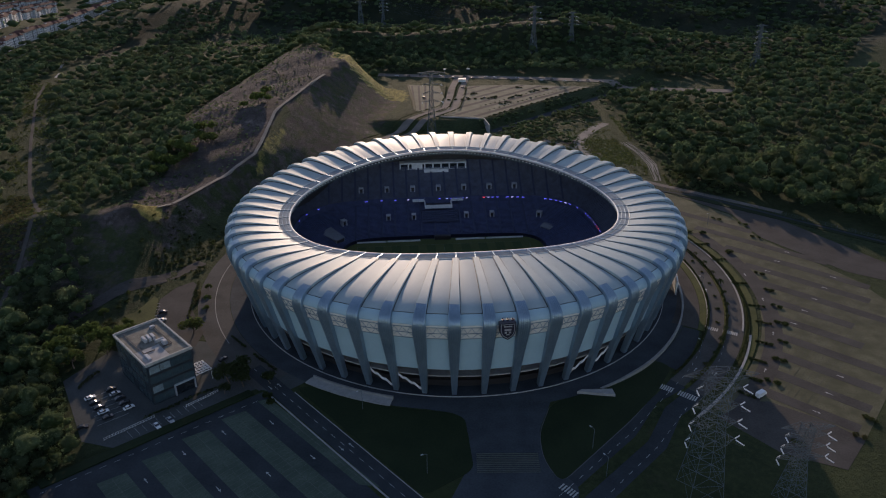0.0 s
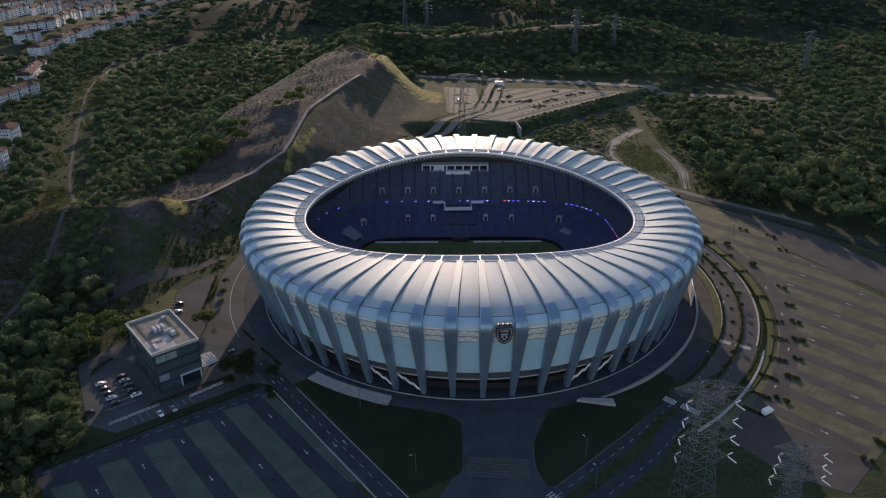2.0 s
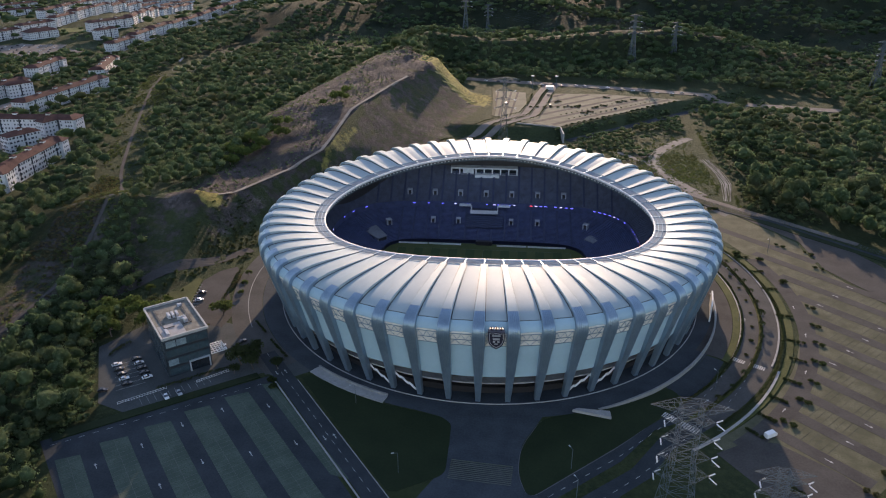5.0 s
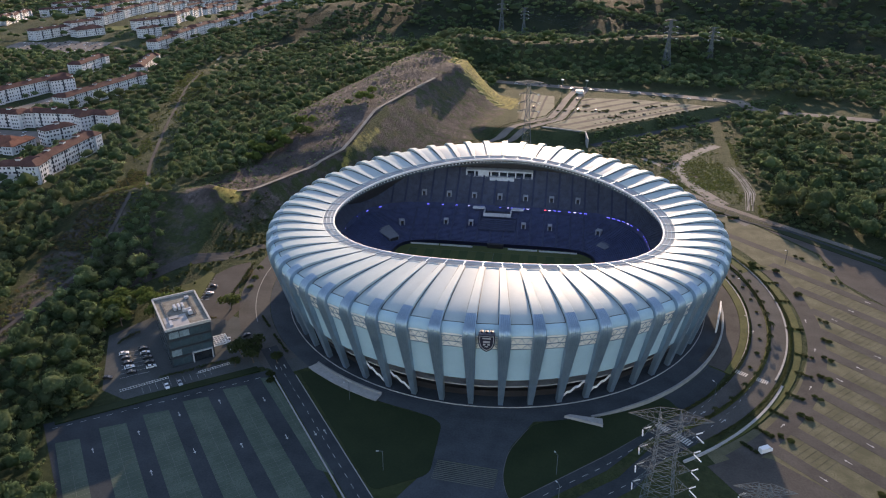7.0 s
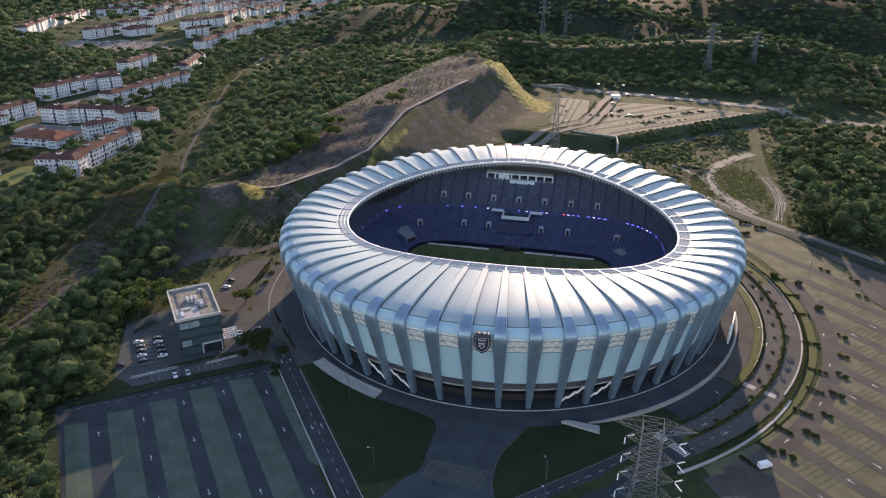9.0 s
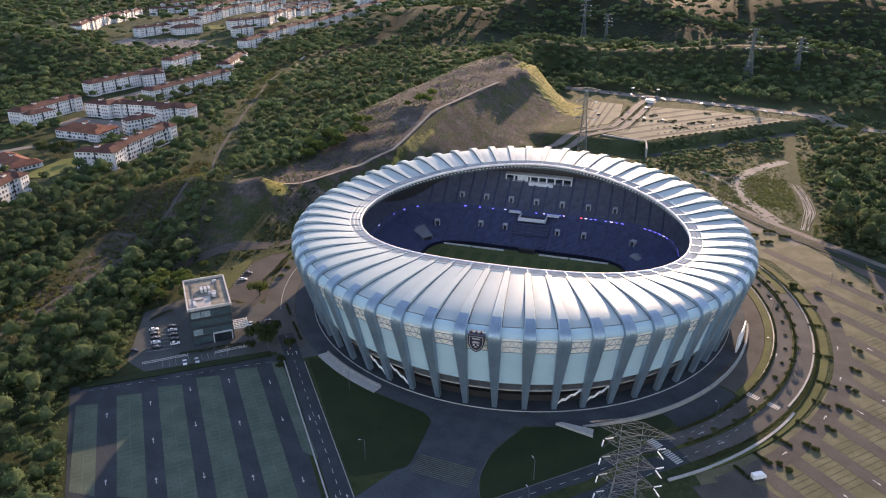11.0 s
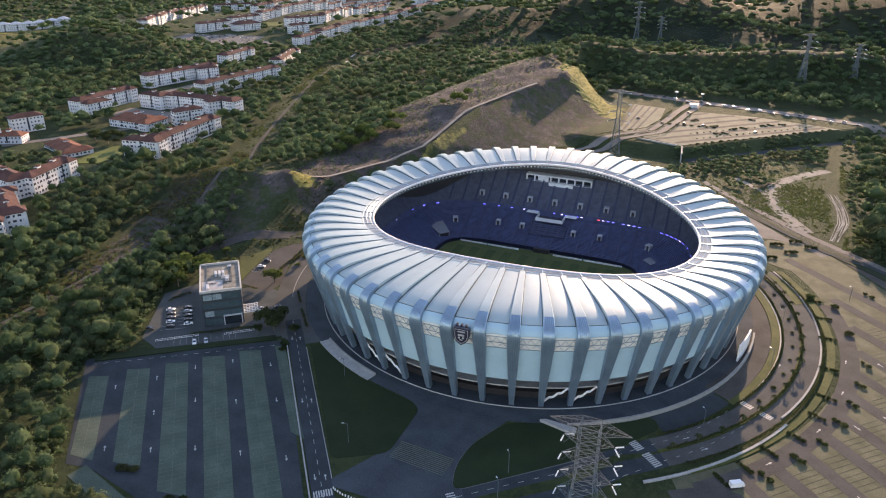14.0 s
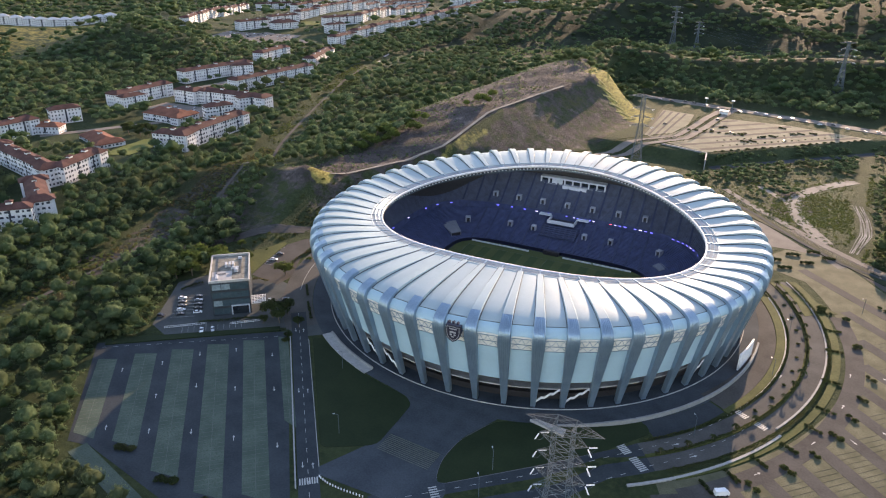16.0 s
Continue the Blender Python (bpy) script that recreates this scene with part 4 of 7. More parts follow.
def mouth(x, y, z, w, h, d, turn=0.0):
    """A pale doorway in the stands: two cheeks, a lintel and a dark mouth."""
    m = Matrix.Translation(local(x, y, z)) @ Matrix.Rotation(TILT_AXIS + turn, 4, "Z")
    g = Geo()
    g.box(-w / 2, -d, -0.5, -w / 2 + 0.55, 0, h, m).box(w / 2 - 0.55, -d, -0.5, w / 2, 0, h, m).box(-w / 2, -d, h, w / 2, 0, h + 0.5, m)
    g.box(-w / 2 + 0.55, -d * 0.6, -0.4, w / 2 - 0.55, -d * 0.5, h, m, 1)
    return g.mesh("stand_doorway", ["shade_board", "dark"])


def make_stadium():
    st = thing("stadium", "white ribbed football stadium with an open oval roof", "stadium")
    turn = 2 * math.pi / RIBS
    for k in range(RIBS):
        a = radians(PHASE) + k * turn
        b = a + turn
        rib = part("rib", rib_mesh(a, -1, 0.44, "rib", "rib", FLUTES), st)
        # the rib's top takes the pale roof colour in place of reflected sky
        part("rib_cap", rib_mesh(a, 0.435, 1.0, "rib_cap", "roof_sheet", CAP), rib, "upper end of a rib, paler colour standing in for reflected sky")
        # dark strips added on both flanks to draw the rib's side shadow
        for hand in (-1, 1):
            part("gutter", rib_shade_mesh(a, hand), st, "dark strip standing in for the shadow beside a rib")
        part("eave_panel", skin_mesh("eave_panel", a, b, 0.075, 0.322, "eave_sheet", 7, arch=0.05), st, "pale blue curved panel with an arched lower edge")
        part("roof_panel", skin_mesh("roof_panel", a, b, 0.336, 1.0, "roof_sheet", 12), st)
        part("roof_joint", skin_mesh("roof_joint", a, b, 0.317, 0.341, "dark", 1, 0.22), st)
        part("facade_panel", plate(a, b, 0.385, 0.88, 0.9, 0.4, "membrane", "facade_panel"), st)
        part("vent_band", plate(a, b, 0.885, 1.075, 0.5, 0.3, "vent", "vent_band"), st, "pale band behind a lattice")
        g = Geo()
        at = lambda f, t: place(a + turn * f, *wall_pt(a + turn * f, t, 0.1))
        for j in range(3):
            f0, f1 = 0.14 + 0.24 * j, 0.14 + 0.24 * (j + 1)
            g.bar(at(f0, 0.965), at((f0 + f1) / 2, 1.05), 0.16).bar(at((f0 + f1) / 2, 1.05), at(f1, 0.965), 0.16)
        for j in range(2):
            f0, f1 = 0.14 + 0.36 * j, 0.14 + 0.36 * (j + 1)
            g.bar(at(f0, 0.89), at((f0 + f1) / 2, 0.965), 0.16).bar(at((f0 + f1) / 2, 0.965), at(f1, 0.89), 0.16)
        for t in (0.888, 0.965, 1.05):
            g.bar(at(0.1, t), at(0.9, t), 0.2)
        part("lattice", g.mesh("lattice", "rib"), st, "grey steel lattice girder")
        # glazing between the inner ring's mullions
        rows = []
        for grow, dz in ((5.9, 0.62), (4.0, 0.75), (2.0, 0.72), (0.5, 0.45)):
            row = []
            for j in range(4):
                c = a + turn * (0.04 + 0.92 * j / 3)
                r, z = ring_pt(c, grow)
                row.append(place(c, r, z + dz - 0.15))
            rows.append(row)
        part("ring_pane", Geo().grid(rows).mesh("ring_pane", "glazing", True), st, "greyish glazed pane of the inner ring")
        r0, z0 = ring_pt(a, 6.2)
        r1, z1 = ring_pt(a, 0.2)
        part("mullion", Geo().bar(place(a, r0, z0 + 0.75), place(a, r1, z1 + 0.55), 0.35).mesh("mullion", "rib"), st)
        # lights and hangers under the roof's edge
        g = Geo()
        for j in range(4):
            c, e = a + turn * j / 4, a + turn * (j + 0.5) / 4
            rb, zb = ring_pt(c, 1.0)
            rt, zt = ring_pt(e, 1.0)
            ru, zu = ring_pt(a + turn * (j + 1) / 4, 1.0)
            g.bar(place(c, rb, zb - 2.5), place(e, rt, zt - 0.6), 0.18).bar(place(e, rt, zt - 0.6), place(a + turn * (j + 1) / 4, ru, zu - 2.5), 0.18)
            g.box(-0.42, -0.2, -0.3, 0.42, 0.2, 0.3, Matrix.Translation(place(e, rt - 0.3, zt - 1.6)) @ Matrix.Rotation(e + math.pi / 2, 4, "Z"), 1)
        part("edge_truss", g.mesh("edge_truss", ["steel", "white"]), st, "steel truss with floodlights under the roof edge")
    for name, grow, dz, w in (("ring_rail", 4.1, 0.75, 0.16), ("ring_rail", 2.1, 0.7, 0.16)):
        f = lambda g0, d0: (lambda a: (ring_pt(a, g0)[0], ring_pt(a, g0)[1] + d0))
        part(name, Geo().grid(hoop([f(grow - w, dz), f(grow, dz + 0.15), f(grow + w, dz)]), closed=True).mesh(name, "rib"), st)
    f = lambda g0, d0: (lambda a: (ring_pt(a, g0)[0], ring_pt(a, g0)[1] + d0))
    part("roof_rim", Geo().grid(hoop([f(0.9, 0.35), f(0.5, 0.75), f(0.0, 0.7), f(-0.2, 0.2), f(0.0, -0.6), f(1.4, -0.7)]), closed=True).mesh("roof_rim", "white", True), st, "white rim of the roof opening")
    part("lower_chord", Geo().grid(hoop([f(0.8, -2.4), f(0.8, -2.8), f(1.3, -2.8), f(1.3, -2.4)]), closed=True).mesh("lower_chord", "steel"), st)
    part("roof_gutter", Geo().grid(hoop([f(7.0, 0.3), f(6.4, 0.95), f(5.8, 0.75), f(5.8, -0.5)]), closed=True).mesh("roof_gutter", "roof_sheet", True), st)
    part("soffit", Geo().grid(hoop([f(1.4, -0.7), f(8.0, -1.6), lambda a: (108.0 + 0.8 * slim(a), 37.0), lambda a: (110.0 + 0.8 * slim(a), 35.5)]), closed=True).mesh("soffit", "shade_board", True), st, "grey lining under the roof")
    # concourse behind the legs
    part("drum_wall", Geo().grid(hoop([lambda a: (107.5 + 0.6 * slim(a), 0.0), lambda a: (107.5 + 0.6 * slim(a), 33.0), lambda a: (112.0 + 0.9 * slim(a), 34.5)], 114), closed=True).mesh("drum_wall", "dark"), st, "dark glazed concourse wall behind the legs")
    for z, w, mat in ((4.4, 110.4, "dark"), (8.3, 112.6, "kerb")):
        part("gallery", Geo().grid(hoop([lambda a: (107, z), lambda a: (w + 0.7 * slim(a), z), lambda a: (w + 0.7 * slim(a), z + 0.6), lambda a: (107, z + 0.6)], 114), closed=True).mesh("gallery", mat), st, "pale edge of an open gallery")
    part("plinth", Geo().grid(hoop([lambda a: (115.4 + 0.6 * slim(a), 0.08), lambda a: (115.4 + 0.6 * slim(a), 0.4), lambda a: (115.05 + 0.6 * slim(a), 0.4), lambda a: (115.05 + 0.6 * slim(a), 0.1)], 171), closed=True).mesh("plinth", "kerb"), st, "pale plinth round the feet of the ribs")
    # zigzag stairs behind the legs
    for bay, rise in ((-3, -1), (-4, -1), (3, 1), (4, 1), (-9, -1), (9, 1)):
        g = Geo()
        a0, da = radians(PHASE) + (bay + 0.08) * turn, 0.86 * turn
        for i in range(3):
            f0, f1, f2 = i / 3, (i + 0.62) / 3, (i + 1) / 3
            zs = [8.6 - 2.1 * (k if rise < 0 else 3 - k) for k in (i, i + 1)]
            p, q, e = (place(a0 + da * f, 113.4 + 0.7 * slim(a0), z) for f, z in ((f0, zs[0]), (f1, zs[1]), (f2, zs[1])))
            for u, v in ((p, q), (q, e)):
                g.add([u, v, v + Vector((0, 0, 0.9)), u + Vector((0, 0, 0.9))], [(0, 1, 2, 3)])
                g.bar(u, v, 0.4)
        part("stairway", g.mesh("stairway", "white"), st, "white zigzag stairway up to the gallery")
    make_bowl(st)
    for side in (1, -1):
        for k in range(-4, 3):
            x = BX + 16.5 * k + 16.2
            part("stand_doorway", mouth(x, side * 73.0, tier_z(0.60), 3.0, 2.4, 3.0, 0 if side > 0 else math.pi), st)
        for x in (-36, -20, 13.3, 29.7):
            part("stand_doorway", mouth(x, side * 57.8, tier_z(0.27), 2.8, 2.3, 3.2, 0 if side > 0 else math.pi), st)
    for x, y, t in ((-64.5, 52.0, 0.5), (60.5, 55, -0.5), (-64.5, -52.0, math.pi - 0.5), (60.5, -54, math.pi + 0.5)):
        part("stand_doorway", mouth(x, y, tier_z(0.26), 3.2, 2.6, 3.4, t), st)
    for x, y, t in ((-70.5, 40, 0.85), (66.0, 45.5, -0.85), (-71, -40, math.pi - 0.85), (66, -43, math.pi + 0.85)):
        m = Matrix.Translation(local(x, y, 2.0)) @ Matrix.Rotation(TILT_AXIS + t, 4, "Z") @ Matrix.Diagonal((0.78, 0.78, 0.9, 1))
        g = Geo().add([m @ Vector(v) for v in ((-4.6, -9, 3.6), (4.6, -9, 3.6), (7.0, 9, 6.6), (-7.0, 9, 6.6), (-4.6, -9, 4.2), (4.6, -9, 4.2), (7.0, 9, 7.2), (-7.0, 9, 7.2))], [(3, 2, 1, 0), (4, 5, 6, 7), (0, 1, 5, 4), (2, 3, 7, 6), (0, 4, 7, 3), (1, 2, 6, 5)]).box(-4.6, -9, 0, -4.0, 9, 4.0, m).box(4.0, -9, 0, 4.6, 9, 4.0, m).box(-6.4, 8.2, 0.0, 6.4, 8.8, 6.6, m).box(-4.0, -8.5, 0, 4.0, -7.8, 3.6, m, 1)
        part("corner_tunnel", g.mesh("corner_tunnel", ["tunnel_roof", "dark"]), st, "grey-roofed vehicle tunnel in the corner of the stands")
    # boxes high in the main stand, and the balcony below them
    m = Matrix.Translation(local(-5.5, 88.0, 29.5)) @ Matrix.Rotation(TILT_AXIS, 4, "Z")
    g = Geo().box(-22, -1, 0, 22, 5, 1.0, m).box(-22, -1, 4.6, 22, 5, 5.4, m).box(-22, 0.5, 1.0, 22, 5, 4.6, m, 1)
    for i in range(9):
        g.box(-22 + 5.4 * i, -0.9, 1.0, -21.2 + 5.4 * i, 0.5, 4.6, m)
    g.box(-6, -3.0, -0.8, 10, 0, 1.5, m).box(-14, -0.6, 1.0, -7, 0.5, 4.6, m)
    part("press_box", g.mesh("press_box", ["white", "glass"]), st, "white press box with dark windows")
    m = Matrix.Translation(local(-4.2, 66.0, 13.2)) @ Matrix.Rotation(TILT_AXIS, 4, "Z")
    g = Geo().box(-16, 0, 2.6, -8.5, 5, 3.2, m).box(9.0, 0, 2.6, 16.5, 5, 3.2, m).box(-8.5, -5.5, 0.0, 9, -4.9, 2.2, m).box(-8.5, -5, 0, -7.9, 5, 2.2, m).box(8.4, -5, 0, 9, 5, 2.2, m).box(-8, -5, 0, 8.4, 4, 0.4, m, 1)
    part("balcony", g.mesh("balcony", ["white", "dark"]), st, "white balcony in the main stand")
    m = Matrix.Translation(local(-3.5, 0, 0)) @ Matrix.Rotation(TILT_AXIS, 4, "Z")
    for i in range(6):
        g = Geo().box(-11.5, 52.5 + 1.6 * i, 7.0 + 0.75 * i, 11.5, 54.1 + 1.6 * i, 7.9 + 0.75 * i, m)
        part("bench", g.mesh("bench", "lane"), st, "long grey bench of larger seats")
    # club crest as a plain shield
    c = radians(PHASE) + 0.5 * turn
    r, z = roof_pt(c, 0.035)
    d = place(c, 1, 0) - place(c, 0, 0)
    side = Vector((-d.y, d.x, 0))
    up = (Vector((0, 0, 1)) - d * 0.05).normalized()
    o = place(c, r + 2.3, z + 0.3)
    shape = [(-0.5, 0.5), (-0.25, 0.46), (0, 0.5), (0.25, 0.46), (0.5, 0.5), (0.5, 0.0), (0.42, -0.28), (0.25, -0.48), (0, -0.62), (-0.25, -0.48), (-0.42, -0.28), (-0.5, 0.0)]

    def shield(k, out, thick):
        f = [o + side * x * 6.4 * k + up * y * 6.6 * k + d * out for x, y in shape]
        bk = [p - d * thick for p in f]
        n = len(f)
        return Geo().add(f + bk, [tuple(range(n - 1, -1, -1))] + [(i, (i + 1) % n, n + (i + 1) % n, n + i) for i in range(n)])
    crest = part("crest", shield(1.0, 0.0, 2.0).mesh("crest", "navy"), st, "dark shield-shaped crest with pale trim")
    part("crest_border", shield(0.86, 0.05, 0.1).mesh("crest_border", "silver"), crest)
    part("crest_field", shield(0.78, 0.10, 0.1).mesh("crest_field", "navy"), crest)
    g = Geo()
    for x, y, w, h in ((0, 0.27, 0.5, 0.09), (0, 0.05, 0.42, 0.13), (-0.13, -0.12, 0.14, 0.12), (0.13, -0.12, 0.14, 0.12), (0, -0.26, 0.2, 0.08)):
        q = [o + side * (x + i * w / 2) * 6.4 + up * (y + j * h / 2) * 6.6 + d * 0.16 for i, j in ((-1, -1), (1, -1), (1, 1), (-1, 1))]
        g.add(q, [(3, 2, 1, 0)])
    part("crest_device", g.mesh("crest_device", "silver"), crest)
    for x in (-1.9, 0, 1.9):
        pts = [o + side * (x + math.sin(i * math.pi / 5) * (0.75 if i % 2 == 0 else 0.32)) + up * (4.4 + math.cos(i * math.pi / 5) * (0.75 if i % 2 == 0 else 0.32)) for i in range(10)]
        part("crest_star", Geo().add(pts + [p - d * 1.2 for p in pts], [tuple(range(9, -1, -1))] + [(i, (i + 1) % 10, 10 + (i + 1) % 10, 10 + i) for i in range(10)]).mesh("crest_star", "navy"), crest)
    return st


make_stadium()
FIELD = Matrix.Translation(local(BX, 0)) @ Matrix.Rotation(TILT_AXIS, 4, "Z")
field = tagged(part("pitch", Geo().box(-60, -42.5, 0.1, 60, 42.5, 0.2, FIELD).mesh("pitch", "pitch")), "green grass football pitch inside the stadium", "pitch", kind="structure")
g = Geo()
for i in range(10):
    g.box(-52.5 + 10.5 * i, -34, 0.2, -52.5 + 10.5 * (i + 0.5), 34, 0.212, FIELD)
part("mown_stripes", g.mesh("mown_stripes", make_lawn("mown_grass", (0.046, 0.07, 0.025), (0.064, 0.092, 0.034))), field)
g = Geo()
for x0, y0, x1, y1 in ((-52.5, -34, 52.5, -33.8), (-52.5, 33.8, 52.5, 34), (-52.5, -34, -52.3, 34), (52.3, -34, 52.5, 34), (-0.1, -34, 0.1, 34)):
    g.box(x0, y0, 0.2, x1, y1, 0.225, FIELD)
for s in (-1, 1):
    for dx, hy in ((16.5, 20.15), (5.5, 9.16)):
        for y in (-hy, hy):
            g.box(min(s * 52.5, s * (52.5 - dx)), y - 0.1, 0.2, max(s * 52.5, s * (52.5 - dx)), y + 0.1, 0.225, FIELD)
        g.box(s * (52.5 - dx) - 0.1, -hy, 0.2, s * (52.5 - dx) + 0.1, hy, 0.225, FIELD)
for i in range(48):
    p, q = (FIELD @ Vector((9.15 * math.cos(2 * math.pi * k / 48), 9.15 * math.sin(2 * math.pi * k / 48), 0.22)) for k in (i, i + 1))
    g.bar(p, q, 0.2)
part("pitch_lines", g.mesh("pitch_lines", "bay_paint"), field)
for s in (-1, 1):
    goal = thing("goal", "white football goal with its frame and net stays", "goal", "goals of the pitch")
    g = Geo()
    for y in (-3.66, 3.66):
        g.bar(FIELD @ Vector((s * 52.5, y, 0.2)), FIELD @ Vector((s * 52.5, y, 2.64)), 0.14)
        g.bar(FIELD @ Vector((s * 52.5, y, 2.6)), FIELD @ Vector((s * 54.5, y, 0.25)), 0.08)
    g.bar(FIELD @ Vector((s * 52.5, -3.66, 2.6)), FIELD @ Vector((s * 52.5, 3.66, 2.6)), 0.14)
    part("goal_frame", g.mesh("goal_frame", "white"), goal)
for x0, x1 in ((-55, -35), (-34.2, -14), (8, 26), (27, 50)):
    ob = tagged(part("advertising_board", Geo().box(x0, 39.6, 0.2, x1, 39.9, 1.15, FIELD).box(x0, 39.95, 0.2, x1, 40.3, 0.9, FIELD).mesh("advertising_board", "white")), "long white advertising board beside the pitch", "board", "boards round the pitch")
ob = tagged(part("dugout", Geo().box(-5, 40.5, 0.2, 5, 43, 2.6, FIELD).box(-4.6, 40.3, 0.5, 4.6, 40.5, 2.0, FIELD).mesh("dugout", "dark")), "dark team dugout beside the pitch", "dugout")

# ---- woodland ----
# blocks of flats: place, length, width, heading, storeys
NEAR = [(-366, 424, 34, 13, 17, 4), (-366, 470, 84, 13, 98, 4), (-415, 521, 28, 13, 68, 4), (-417, 319, 104, 13, -9, 4), (-372, 336, 48, 13, 107, 4), (-336, 279, 58, 13, 152, 4), (-318, 250, 26, 12, 50, 4)]
BLOCKS = [(-545, 530, 78, 13, 93, 4), (-523, 502, 27, 12, 84, 4), (-497, 556, 31, 13, 6, 4), (-441, 570, 88, 13, 7, 4), (-419, 569, 27, 13, 68, 4), (-494, 686, 132, 13, 88, 4), (-577, 671, 104, 13, 82, 4), (-559, 698, 26, 13, 60, 4), (-602, 801, 69, 13, 99, 4), (-553, 848, 98, 13, 112, 3)]
WEST = [(-518, 370, 42, 13, 89, 4), (-529, 428, 28, 13, 70, 4)]
ROWS = [(-816, 1022, 131, 77), (-828, 1251, 330, 98), (-925, 1288, 183, 99), (-932, 1555, 290, 77), (-854, 1528, 218, 89), (-964, 1005, 216, 120), (-1047, 1161, 189, 119), (-1121, 1400, 84, 77), (-620, 1018, 131, 95), (-639, 1241, 310, 94), (-651, 1476, 153, 90), (-714, 1108, 80, 70), (-727, 1226, 177, 107), (-790, 1451, 180, 100), (-1062, 1304, 87, 60), (-684, 1049, 39, 73), (-600, 1700, 200, 80), (-760, 1720, 200, 84)]
FAR = [(-775, 1018, 46, 22, 68, 3)]
for x, y, run, a in ROWS:
    n = max(1, round(run / 66))
    FAR += [(x + math.cos(radians(a)) * run * ((i + 0.5) / n - 0.5), y + math.sin(radians(a)) * run * ((i + 0.5) / n - 0.5), run / n - 2.5, 13, a + 2 * (i % 2), 4) for i in range(n)]
TERRACES = [(-1206 + 9.0 * i, 762 + 17.6 * i, 19.6, 17, 63, 4) for i in range(10)]
YARDS = [(-468, 528, 96, 34, 6), (-535, 640, 34, 150, -4), (-458, 420, 110, 60, 60), (-762, 925, 140, 86, 17), (-720, 960, 120, 14, 170), (-770, 1240, 30, 260, 8), (-450, 490, 50, 24, 4), (-505, 395, 26, 14, 30)]

rng = np.random.default_rng(7)


def dome(seg, rings):
    """Directions over a crown from below its waist to its top, and the quads between them."""
    el = np.linspace(radians(-38), radians(78), rings)
    az = np.arange(seg) * 2 * math.pi / seg
    u = np.stack([(np.cos(el)[:, None] * np.cos(az + 0.4)).ravel(), (np.cos(el)[:, None] * np.sin(az + 0.4)).ravel(), np.repeat(np.sin(el), seg)], -1)
    f = [(r * seg + k, r * seg + (k + 1) % seg, (r + 1) * seg + (k + 1) % seg, (r + 1) * seg + k) for r in range(rings - 1) for k in range(seg)]
    top = (rings - 1) * seg
    f += [tuple(top + k for k in q) for q in ([(0, 1, 2, 3), (0, 3, 4, 7), (4, 5, 6, 7)] if seg == 8 else [(0, 1, 2, 3), (0, 3, 4, 5)])]
    return u, np.array(f)


